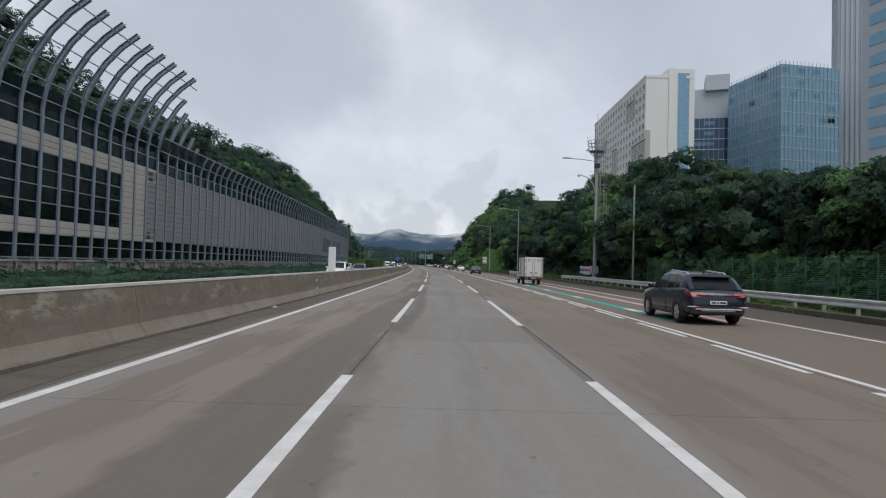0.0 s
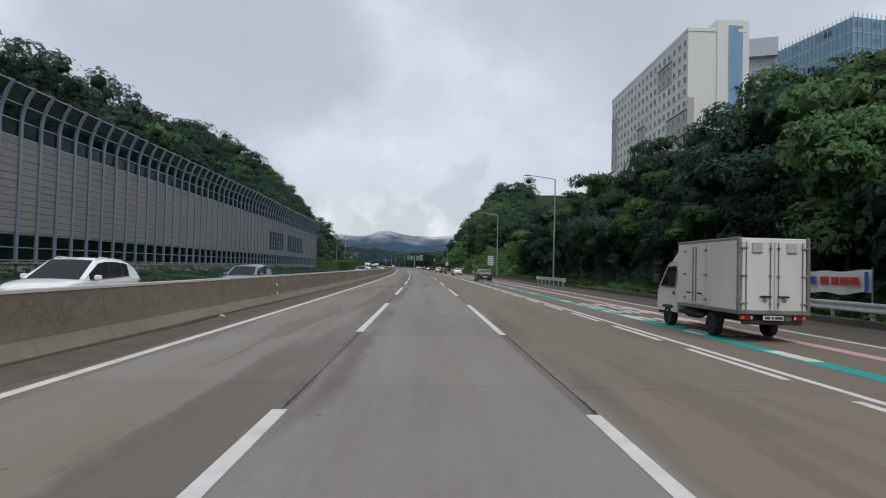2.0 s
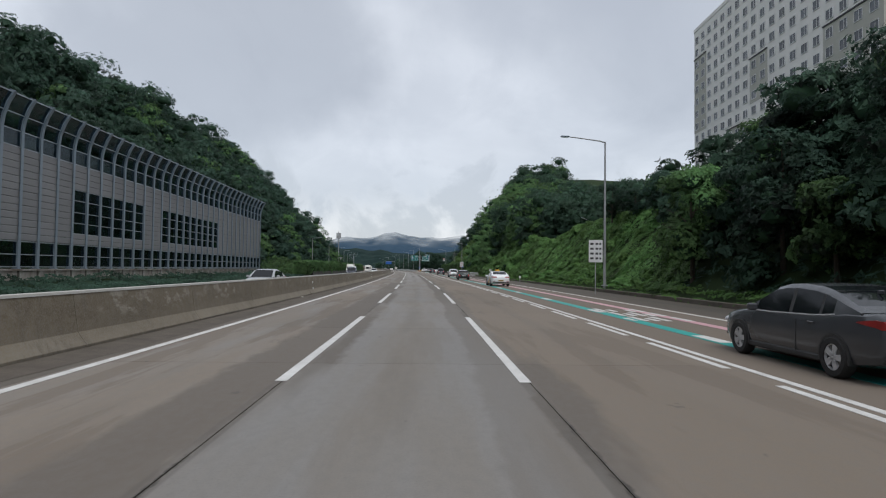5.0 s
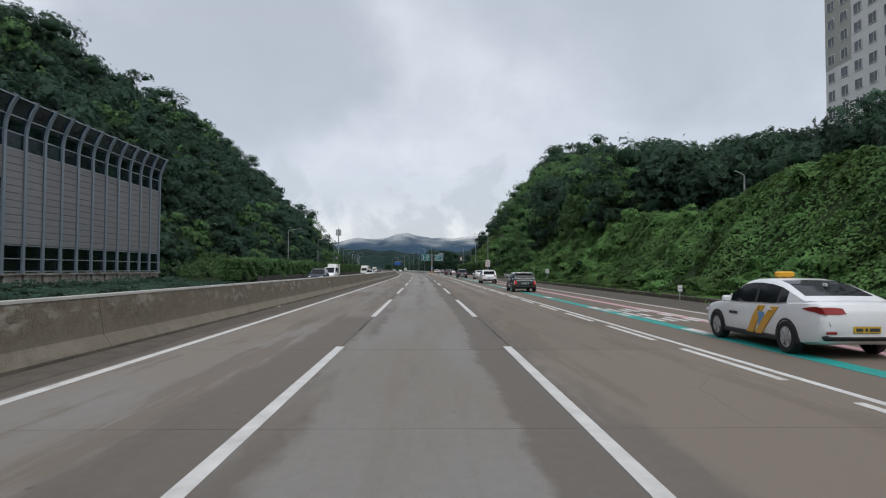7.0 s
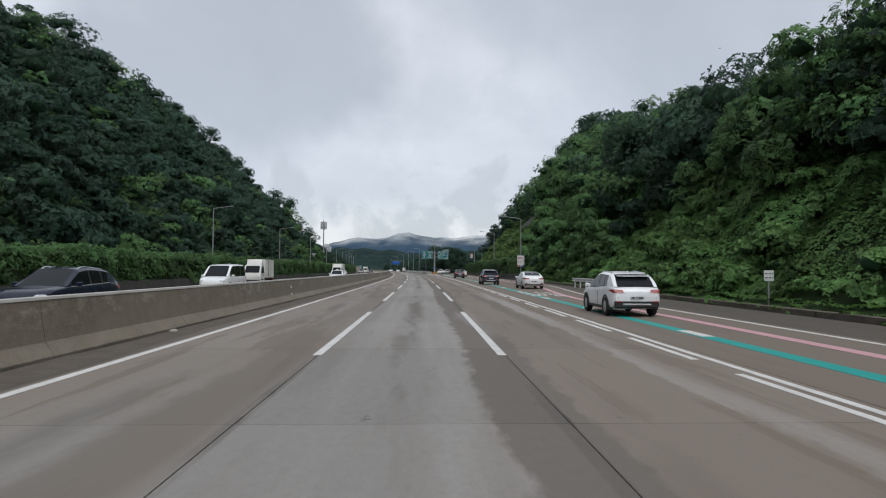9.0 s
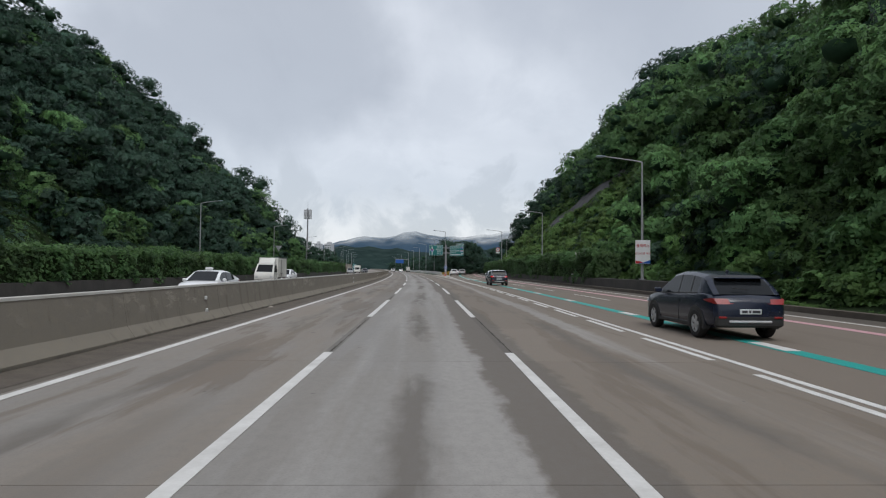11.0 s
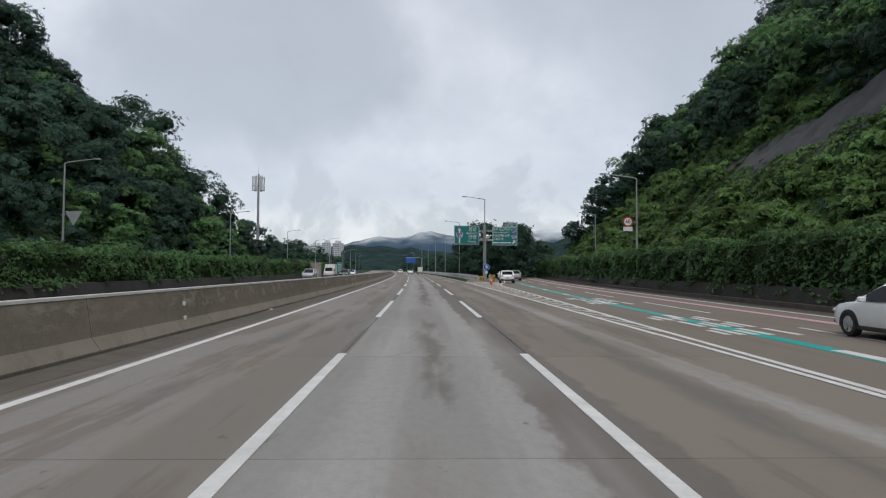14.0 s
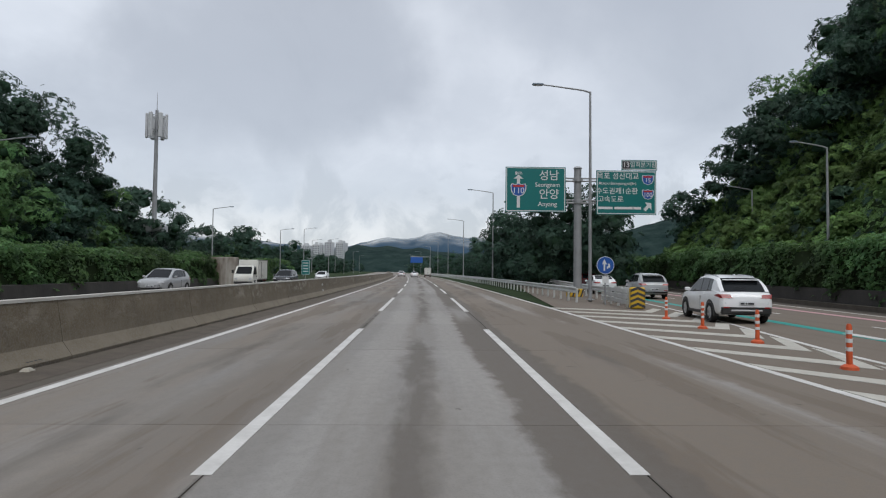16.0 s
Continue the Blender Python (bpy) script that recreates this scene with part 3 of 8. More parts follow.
# ---- mesh helpers ----
class Geo:
    """Vertices and faces of one mesh."""

    def __init__(self):
        self.v, self.f, self.uv = [], [], []

    def add(self, verts, faces):
        n = len(self.v)
        self.v += [tuple(map(float, p)) for p in verts]
        self.f += [tuple(n + i for i in face) for face in faces]
        return self

    def box(self, c, s, rz=0.0, m=None):
        x, y, z = (d / 2 for d in s)
        pts = [Vector((sx * x, sy * y, sz * z)) for sx in (-1, 1) for sy in (-1, 1) for sz in (-1, 1)]
        r = Matrix.Translation(c) @ Matrix.Rotation(radians(rz), 4, "Z")
        if m is not None:
            r = m @ r
        return self.add([r @ p for p in pts], [(0, 1, 3, 2), (4, 6, 7, 5), (0, 4, 5, 1), (2, 3, 7, 6), (0, 2, 6, 4), (1, 5, 7, 3)])

    def bevel_box(self, c, s, r=0.02, rz=0.0, m=None):
        """A box whose upright and lengthwise edges are chamfered."""
        x, y, z = (d / 2 for d in s)
        r = min(r, x * 0.9, y * 0.9, z * 0.9)
        pts, mt = [], Matrix.Translation(c) @ Matrix.Rotation(radians(rz), 4, "Z")
        if m is not None:
            mt = m @ mt
        for zz, k in ((-z, r), (-z + r, 0), (z - r, 0), (z, r)):
            for px, py in ((x - k, y - k - r), (x - k - r, y - k), (-x + k + r, y - k), (-x + k, y - k - r), (-x + k, -y + k + r), (-x + k + r, -y + k), (x - k - r, -y + k), (x - k, -y + k + r)):
                pts.append(mt @ Vector((px, py, zz)))
        faces = [tuple(range(7, -1, -1)), tuple(range(24, 32))]
        for l in range(3):
            for i in range(8):
                j = (i + 1) % 8
                faces.append((l * 8 + i, l * 8 + j, l * 8 + 8 + j, l * 8 + 8 + i))
        return self.add(pts, faces)

    def tube(self, path, radii, n=8, caps=True):
        """A round bar along a path of points."""
        path = [Vector(p) for p in path]
        if isinstance(radii, (int, float)):
            radii = [radii] * len(path)
        rings = []
        for i, p in enumerate(path):
            d = (path[min(i + 1, len(path) - 1)] - path[max(i - 1, 0)]).normalized()
            a = d.orthogonal().normalized() if abs(d.z) > 0.99 else d.cross(Vector((0, 0, 1))).normalized()
            b = d.cross(a)
            rings.append([p + radii[i] * (math.cos(t) * a + math.sin(t) * b) for t in (2 * math.pi * j / n for j in range(n))])
        faces = []
        for i in range(len(path) - 1):
            for j in range(n):
                k = (j + 1) % n
                faces.append((i * n + j, i * n + k, i * n + n + k, i * n + n + j))
        if caps:
            faces += [tuple(range(n - 1, -1, -1)), tuple(range((len(path) - 1) * n, len(path) * n))]
        return self.add([p for r in rings for p in r], faces)

    def sweep(self, ys, profile, closed=True, caps=True):
        """A profile of (u, z) drawn along the road; profile may be a function of y."""
        rows = []
        for y in ys:
            pr = profile(y) if callable(profile) else profile
            rows.append([at(y, u, z) for u, z in pr])
        n = len(rows[0])
        faces = []
        for i in range(len(rows) - 1):
            for j in range(n if closed else n - 1):
                k = (j + 1) % n
                faces.append((i * n + j, i * n + k, (i + 1) * n + k, (i + 1) * n + j))
        if closed and caps:
            faces += [tuple(range(n)), tuple((len(rows) - 1) * n + j for j in range(n - 1, -1, -1))]
        return self.add([p for r in rows for p in r], faces)

    def mesh(self, name, mat, smooth=False, uv=None):
        me = bpy.data.meshes.new(name)
        me.from_pydata(self.v, [], self.f)
        me.update()
        bm = bmesh.new()
        bm.from_mesh(me)
        if smooth:
            bmesh.ops.remove_doubles(bm, verts=bm.verts, dist=0.0004)
        bmesh.ops.recalc_face_normals(bm, faces=bm.faces)
        bm.to_mesh(me)
        bm.free()
        if smooth:
            me.shade_smooth()
            me.set_sharp_from_angle(angle=radians(38))
        me.materials.append(mat)
        return me


def part(name, geo, mat, parent=None, label="", smooth=False):
    ob = new(name, geo.mesh(name, mat, smooth))
    if parent is not None:
        ob.parent = parent
    return tagged(ob, label)


def thing(name, m, label, category, group="", kind=""):
    """An Empty at the base of a thing; its parts are meshes under it."""
    ob = new(name)
    ob.matrix_basis = m
    return tagged(ob, label, category, group, kind)


def flat_sheet(name, ys, left, right, z, mat, cols=1, parent=None):
    """A thin paved strip along the road, with UVs in metres across and along."""
    verts, uvs, faces = [], [], []
    for y in ys:
        a, b = left(y), right(y)
        for c in range(cols + 1):
            u = a + (b - a) * c / cols
            verts.append(at(y, u, z))
            uvs.append((u, y))
    n = cols + 1
    for i in range(len(ys) - 1):
        for c in range(cols):
            faces.append((i * n + c, i * n + c + 1, (i + 1) * n + c + 1, (i + 1) * n + c))
    me = bpy.data.meshes.new(name)
    me.from_pydata(verts, [], faces)
    lay = me.uv_layers.new(name="road")
    for loop in me.loops:
        lay.data[loop.index].uv = uvs[loop.vertex_index]
    me.materials.append(mat)
    ob = new(name, me)
    if parent is not None:
        ob.parent = parent
    return ob


def steps(a, b, d):
    n = max(1, round((b - a) / d))
    return [a + (b - a) * i / n for i in range(n + 1)]


# ---- ground, hills ----
CREST_L = ((-80, 0, 60, 100, 150, 200, 260, 330, 400, 430, 445, 458, 470, 482), (25, 25, 22.5, 19.5, 22.5, 29.5, 37, 43, 45, 35, 23, 16, 8, 0))
CREST_R = ((-80, 20, 60, 80, 110, 140, 165, 185, 195, 215, 240, 262, 285, 320, 350, 400, 420, 446, 464, 484), (3, 3, 7, 10, 9, 11, 8, 7, 7, 5.8, 6.8, 11.5, 16.5, 21.5, 29.5, 44, 44, 40, 26, 4))


def rough(x, y, scale=0.05):
    return noise.noise((x * scale, y * scale, 0.7))


def ground_z(y, u):
    if u < -24:
        top = np.interp(y, *CREST_L)
        z = 1.05 * (-u - 30)
        if z < 0:
            return max(-0.05, 0.12 * (-u - 24)) if u < -25.5 else -0.05
        z = min(z, top + 0.06 * max(0.0, z - top)) if z > top else z
        return max(0.3, z + 1.2 * rough(u, y, 0.07) * min(1, z / 5))
    edge = 17.2 + ramp(y) + (lane_x(y) * 0.75)
    if y > 472:
        edge += (y - 472) * 0.8
    if u > edge:
        top = np.interp(y, *CREST_R)
        d = u - edge
        z = 0.25 + (0.12 * d if d < 1.5 else 0.18 + 1.15 * (d - 1.5) ** 1.0)
        z = min(z, top + (0.17 if 235 < y < 430 else 0.05) * max(0.0, min(z, 60) - top)) if z > top else z
        return max(-0.05, z + 1.0 * rough(u, y, 0.08) * min(1, max(0, z - 1) / 5))
    return -0.05


def build_ground():
    ys = [-400, -250, -160] + list(np.arange(-100, 600, 5.0)) + [620, 650, 700, 780, 900, 1100, 1500, 2200, 3500, 5500]
    us = [-3500, -1800, -900, -500, -300, -200, -150] + list(np.arange(-120, -24, 3.0)) + [-24, -20, -5, 10, 15, 16] + list(np.arange(17, 80, 2.0)) + [85, 95, 110, 130, 160, 200, 300, 500, 900, 1800, 3500]
    verts = [at(y, u, ground_z(y, u)) for y in ys for u in us]
    n = len(us)
    faces = [(i * n + j, i * n + j + 1, (i + 1) * n + j + 1, (i + 1) * n + j) for i in range(len(ys) - 1) for j in range(n - 1)]
    g = Geo().add(verts, faces)
    ob = new("ground", g.mesh("ground", GRASS_GROUND, True))
    tagged(ob, "dark green leafy ground rising into steep hillsides beside the motorway", "ground", kind="structure")


build_ground()

# ---- the paved road: concrete slabs with joints ----
LANES = ((-3.55, 0.02), (0.02, 3.61), (3.61, 7.6))
road = thing("road", pose(0, 0, 0), "pale grey worn concrete motorway with brown stains and joints", "road", kind="structure")
part("joint_bed", Geo().sweep(steps(-60, 640, 10), lambda y: [(-4.7, -0.03), (7.6 + 0.02, -0.03), (7.6, -0.012), (-4.7, -0.012)]), DIRT, road)
flat_sheet("far_carriageway", steps(500, 1500, 20), lambda y: -4.6, lambda y: 7.6, 0.0, CONCRETE, 2, road)
flat_sheet("rear_carriageway", steps(-160, -24, 17), lambda y: -4.6, lambda y: 7.6, 0.0, CONCRETE, 2, road)
flat_sheet("left_margin", steps(-24, 500, 6), lambda y: -4.62, lambda y: -3.56, -0.002, MARGIN, 1, road)
opposite = flat_sheet("opposite_carriageway", steps(-160, 1500, 12), lambda y: -17.6, lambda y: -5.3, 0.0, CONCRETE, 4, road)
exit_edge = lambda y: 12.75 + lane_x(y) + ramp(y)
flat_sheet("exit_lane", steps(-160, 560, 6), lambda y: 7.61 + (ramp(y) - 4.5 if y > 415 else 0), exit_edge, 0.0, CONCRETE_EXIT, 3, road)
flat_sheet("asphalt_shoulder", steps(-160, 560, 6), lambda y: exit_edge(y), lambda y: exit_edge(y) + 3.3 - lane_x(y) * 0.6, -0.004, ASPHALT, 2, road)


# ---- painted lines ----
def stripe(name, y0, y1, u, w, mat, parent, z=0.006, step=5.0):
    fu = u if callable(u) else (lambda y: u)
    return part(name, Geo().sweep(steps(y0, y1, step), lambda y: [(fu(y) - w / 2, 0.001), (fu(y) + w / 2, 0.001), (fu(y) + w / 2, z), (fu(y) - w / 2, z)]), mat, parent)


marks = thing("lane_markings", pose(0, 0, 0), "white, green and pink painted lane lines on concrete", "road marking", kind="structure")
stripe("edge_line", -60, 1000, -3.36, 0.17, PAINT_WHITE, marks)
for i in range(-3, 60):
    for u in (0.0, 3.55):
        end = 8.9 + 19.97 * i - (0.7 if i == 16 else 1.1 if i == 7 and u == 0.0 else 0.0)
        stripe("lane_dash", 8.9 + 19.97 * i - (11.1 if i == 14 else 11.8 if i < 18 else 10.9 if i == 18 else 12.3), end, u, 0.17, PAINT_WHITE, marks)
exit_u = lambda y: float(np.interp(y, (0, 50, 90, 165, 215, 260, 305, 340, 400, 420), (7.85, 7.65, 7.6, 7.5, 7.36, 7.48, 7.75, 7.7, 7.55, 7.65)))
stripe("exit_line", -60, 352, exit_u, 0.15, PAINT_WHITE, marks)
stripe("gore_line", 352, 1000, 7.65, 0.17, PAINT_WHITE, marks)
for i in range(-3, 66):
    y = 3.5 + 5.15 * i
    if y < 338:
        stripe("exit_dash", y - 3.6, y, lambda q: exit_u(q) - 0.3, 0.15, PAINT_WHITE, marks)
green_u = lambda y: 9.1 + 0.8 * min(max((y - 230) / 70, 0), 1) + ramp(y) * 1.0
pink_u = lambda y: 10.9 + lane_x(y) * 0.98 + ramp(y)
stripe("green_line", 20, 560, green_u, 0.46, PAINT_GREEN, marks)
stripe("pink_line", 20, 560, pink_u, 0.40, PAINT_PINK, marks)
stripe("outer_edge_line", -60, 560, lambda y: 12.4 + lane_x(y) + ramp(y), 0.17, PAINT_WHITE, marks)
for i in range(18):
    y = 290 + 14 * i
    stripe("lane_dash", y, y + 8, lambda q: 12.2 + ramp(q), 0.13, PAINT_WHITE, marks)


# ---- the concrete median barrier ----
def barrier_profile(y):
    return [(-4.45, -0.02), (-4.45, 0.10), (-4.62, 0.34), (-4.74, 1.08), (-4.96, 1.08), (-5.08, 0.34), (-5.25, 0.10), (-5.25, -0.02)]


barrier = thing("median_barrier", pose(0, 0, 0), "stained grey-brown concrete median barrier with a pale cap", "barrier", kind="structure")
for i in range(-12, 100):
    y0 = i * 6.0
    part("barrier_block", Geo().sweep([y0 + 0.008, y0 + 2, y0 + 4, y0 + 5.992], barrier_profile), BARRIER, barrier)
part("barrier_block", Geo().sweep(steps(600, 1500, 20), barrier_profile), BARRIER, barrier)
part("barrier_cap", Geo().sweep(steps(-72, 1500, 6), [(-4.725, 1.075), (-4.735, 1.125), (-4.965, 1.125), (-4.975, 1.075)]), CAP, barrier, "pale weathered cap strip")
part("kerb_dirt", Geo().sweep(steps(-72, 600, 3), lambda y: [(-4.40, 0.05 + 0.03 * rough(y, 1, 0.5)), (-3.75 + 0.25 * rough(y, 5, 0.3), 0.003), (-4.40, 0.0)]), DIRT, barrier, "dark wet grit along the foot")

# ---- kerb on the right ----
kerb_u = lambda y: exit_edge(y) + 3.3 - lane_x(y) * 0.6
part("kerb", Geo().sweep(steps(-60, 460, 4), lambda y: [(kerb_u(y), -0.03), (kerb_u(y), 0.22), (kerb_u(y) + 0.22, 0.24), (kerb_u(y) + 0.22, -0.03)]), DIRT)
tagged(bpy.data.objects["kerb"], "dark wet earthy kerb along the hard shoulder", "kerb", kind="structure")

# ---- noise barrier on the far side of the opposite carriageway ----
WALL_U = -27.15
BAY = 2.25
wall = thing("noise_barrier", pose(0, 0, 0), "tall noise barrier of blue-grey steel posts, grey ribbed panels and tinted panes", "noise barrier", kind="structure")


def place(y, u, z=0.0):
    """A pose on the road's line, its y axis along the road."""
    return pose(*at(y, u, z), 0, 0, heading(y))


def sharing(name, mesh, m, parent):
    ob = new(name, mesh)
    ob.parent = parent
    ob.matrix_basis = m
    return ob


def post_mesh(points, depth=0.34, width=0.28):
    """An H-beam bent along points (across, up): two flanges and a web."""
    g = Geo()
    for off, t in ((-depth / 2, 0.03), (depth / 2, 0.03)):
        rows = []
        for i, (a, z) in enumerate(points):
            a0, z0 = points[max(0, i - 1)]
            a1, z1 = points[min(len(points) - 1, i + 1)]
            d = Vector((a1 - a0, z1 - z0)).normalized()
            nx, nz = d.y, -d.x
            rows.append([(a + nx * (off + s * t / 2), w, z + nz * (off + s * t / 2)) for s, w in ((-1, -width / 2), (1, -width / 2), (1, width / 2), (-1, width / 2))])
        verts = [p for r in rows for p in r]
        faces = [(i * 4 + j, i * 4 + (j + 1) % 4, i * 4 + 4 + (j + 1) % 4, i * 4 + 4 + j) for i in range(len(rows) - 1) for j in range(4)]
        faces += [(0, 1, 2, 3), tuple(len(verts) - 4 + j for j in (3, 2, 1, 0))]
        g.add(verts, faces)
    rows = [[(a + s * depth * 0.45, w, z) for s, w in ((-1, -0.02), (1, -0.02), (1, 0.02), (-1, 0.02))] for a, z in points]
    g.add([p for r in rows for p in r], [(i * 4 + j, i * 4 + (j + 1) % 4, i * 4 + 4 + (j + 1) % 4, i * 4 + 4 + j) for i in range(len(rows) - 1) for j in range(4)])
    g.box((0, 0, points[0][1] + 0.03), (0.5, 0.34, 0.06))
    return g.mesh("post", POST_BLUE)


def ribbed_mesh(z0, z1, mat, rib=0.5):
    """Stacked horizontal cassettes with small joints between them."""
    n = max(1, round((z1 - z0) / rib))
    h = (z1 - z0) / n
    g = Geo()
    for i in range(n):
        a = z0 + i * h
        sec = [(-0.05, a + 0.012), (0.04, a + 0.012), (0.06, a + 0.05), (0.06, a + h - 0.05), (0.04, a + h - 0.012), (-0.05, a + h - 0.012)]
        verts = [(x, yy, z) for yy in (0.08, BAY - 0.08) for x, z in sec]
        g.add(verts, [(j, (j + 1) % 6, 6 + (j + 1) % 6, 6 + j) for j in range(6)] + [(5, 4, 3, 2, 1, 0), (6, 7, 8, 9, 10, 11)])
    return g.mesh("panel", mat)


def pane_mesh(pts):
    """One clear sheet that follows points (across, up) between two posts."""
    verts = [(a + s, yy, z) for a, z in pts for s in (-0.006, 0.006) for yy in (0.09, BAY - 0.09)]
    faces = []
    for i in range(len(pts) - 1):
        b, c = i * 4, i * 4 + 4
        faces += [(b, b + 1, c + 1, c), (b + 2, c + 2, c + 3, b + 3)]
    g = Geo().add(verts, faces)
    return g.mesh("pane", PANE)


def rail_mesh(a, z, h=0.07):
    return Geo().box((a, BAY / 2, z), (0.07, BAY - 0.14, h)).mesh("rail", STEEL)


LOW = [(0, 1.25), (0, 11.2), (0.12, 12.0), (0.45, 12.9), (0.85, 13.6)]
TALL = [(0, 1.25), (0, 12.0), (0.25, 13.4), (0.9, 15.0), (1.9, 16.6), (3.1, 17.9), (4.4, 18.9)]


def cut(points, top):
    """The part of a post's line below a height."""
    out = []
    for i, (a, z) in enumerate(points):
        if z <= top:
            out.append((a, z))
        else:
            a0, z0 = points[i - 1]
            out.append((a0 + (a - a0) * (top - z0) / (z - z0), top))
            break
    return out


def line_at(points, z):
    return float(np.interp(z, [p[1] for p in points], [p[0] for p in points]))


tall_tops = {}
meshes = {"low": post_mesh(LOW), "tall": post_mesh(TALL)}
solid, solid_lo, solid_band = ribbed_mesh(3.3, 10.0, PANEL), ribbed_mesh(7.9, 10.0, PANEL), ribbed_mesh(3.3, 4.2, PANEL)
beige_hi, beige_lo = ribbed_mesh(8.9, 10.2, PANEL_BEIGE), ribbed_mesh(3.1, 4.1, PANEL_BEIGE)
beige_full = ribbed_mesh(4.1, 8.9, PANEL_BEIGE)
low_rails = [rail_mesh(line_at(LOW, z), z) for z in (1.4, 2.3, 3.25, 10.05, 11.2, 12.3, 13.5)]
tall_rails = [rail_mesh(line_at(TALL, z), z) for z in (1.4, 2.3, 3.1, 4.1, 5.3, 6.5, 7.7, 8.9, 10.2, 11.4, 12.6, 13.8, 15.0, 16.2, 17.3, 18.4)]
mid_rails = [rail_mesh(0, z, 0.06) for z in (4.2, 5.1, 6.0, 7.0, 7.9)]
pane_low, pane_top = pane_mesh([(0, 1.45), (0, 3.2)]), pane_mesh([(0, 10.1), (0, 11.2), (0.12, 12.0), (0.45, 12.9), (0.8, 13.5)])
pane_mid, pane_mid_tall = pane_mesh([(0, 4.25), (0, 7.85)]), pane_mesh([(0, 4.15), (0, 8.85)])
pane_top_tall = pane_mesh([(0, 10.25), (0, 12.0), (0.25, 13.4)])
rng = random.Random(5)
for i in range(-26, 100):
    y = i * BAY
    m = place(y, WALL_U)
    tall = y < 60
    if 60 <= y < 72:
        top = 18.4 - (y - 58) * 0.36
        sharing("post", post_mesh(cut(TALL, top)), m, wall)
    else:
        sharing("post", meshes["tall" if tall else "low"], m, wall)
    if i == 99:
        break
    if tall:
        for r in tall_rails:
            sharing("rail", r, m, wall)
        sharing("pane", pane_low, m, wall)
        sharing("pane", pane_top_tall, m, wall)
        sharing("panel", beige_hi, m, wall)
        sharing("panel", beige_lo, m, wall)
        if y > 56.5:
            sharing("panel", solid, m, wall)
        elif y > 52:
            sharing("panel", beige_full, m, wall)
        else:
            sharing("pane", pane_mid_tall, m, wall)
    else:
        for r in low_rails:
            sharing("rail", r, m, wall)
        sharing("pane", pane_low, m, wall)
        sharing("pane", pane_top, m, wall)
        if 158 < y < 197 and not (172 < y < 176):
            sharing("panel", solid_lo, m, wall)
            sharing("panel", solid_band, m, wall)
            sharing("pane", pane_mid, m, wall)
            for r in mid_rails:
                sharing("rail", r, m, wall)
        else:
            sharing("panel", solid, m, wall)
foot = thing("wall_footing", pose(0, 0, 0), "rust-streaked concrete footing of the noise barrier", "footing", kind="structure")
for i in range(-26, 99):
    y = i * BAY
    g = Geo().bevel_box((0, BAY / 2, 0.58), (0.5, BAY - 0.35, 1.16), 0.04)
    sharing("footing_block", g.mesh("footing_block", WALLBASE), place(y, WALL_U - 0.05), foot)
part("footing_beam", Geo().sweep(steps(-26 * BAY, 99 * BAY, 4), [(WALL_U - 0.3, 1.12), (WALL_U + 0.3, 1.12), (WALL_U + 0.3, 1.25), (WALL_U - 0.3, 1.25)]), WALLBASE, foot)
part("footing_core", Geo().sweep(steps(-26 * BAY, 99 * BAY, 4), [(WALL_U - 0.25, -0.05), (WALL_U + 0.1, -0.05), (WALL_U + 0.1, 1.13), (WALL_U - 0.25, 1.13)]), DIRT, foot)

# ---- street lamps, signs, masts, rails ----
def street_lamp(y, u, base, top, arm, label, lean=-1, group="street lamps"):
    """Tapered pole with a slightly rising arm towards the road and a flat lantern."""
    t = thing("street_lamp", pose(*at(y, u, base), 0, 0, heading(y)), label, "street lamp", group)
    h = top - base
    part("pole", Geo().tube([(0, 0, -0.2), (0, 0, h * 0.5), (0, 0, h)], [0.105, 0.085, 0.06], 10), POLE, t, smooth=True)
    part("base_plate", Geo().bevel_box((0, 0, 0.03), (0.42, 0.42, 0.06), 0.02), POLE, t)
    part("hatch", Geo().bevel_box((0, -0.105, 0.8), (0.1, 0.03, 0.3), 0.01), POLE, t)
    part("arm", Geo().tube([(0, 0, h - 0.05), (lean * arm * 0.12, 0, h + 0.06), (lean * arm * 0.55, 0, h + 0.24), (lean * arm * 0.82, 0, h + 0.34)], [0.055, 0.05, 0.045, 0.04], 8), POLE, t, smooth=True)
    part("lantern", Geo().bevel_box((lean * arm * 0.92, 0, h + 0.36), (arm * 0.2, 0.26, 0.11), 0.04), POST_BLUE, t)
    part("lens", Geo().bevel_box((lean * arm * 0.92, 0, h + 0.30), (arm * 0.15, 0.18, 0.03), 0.01), LAMP_CLEAR, t)
    return t


for y, u, b, z in ((108.4, 16.1, 0.7, 11.7), (154.0, 16.1, 0.5, 11.6), (301.0, 18.1, 1.0, 9.8), (347.5, 20.5, 2.6, 10.3), (391.2, 21.4, 3.0, 10.2)):
    street_lamp(y, u, b, z, 3.4, "grey street lamp on the verge, its arm over the exit lane")
for y, u, b in ((432, 30.0, 1.0), (452, 36.0, 0.8), (470, 42.0, 0.5)):
    street_lamp(y, u, b, b + 9.6, 2.6, "grey street lamp along the curving exit ramp")
for y in (295.0, 341.0, 388.0, 434.0, 480.0, 526.0, 572.0, 640.0):
    street_lamp(y, -28.3, 1.2, 10.4, 2.9, "grey street lamp behind the hedge of the other carriageway", 1)
for y in (425.2, 470, 515, 560, 605, 650, 720, 800):
    street_lamp(y, 11.3, 0.1, 12.1, 3.3, "tall grey street lamp beside the main carriageway")
for y in (540, 590, 650, 720, 800):
    street_lamp(y, -25.5, 0.1, 11.6, 3.0, "distant street lamp along the other carriageway", 1)
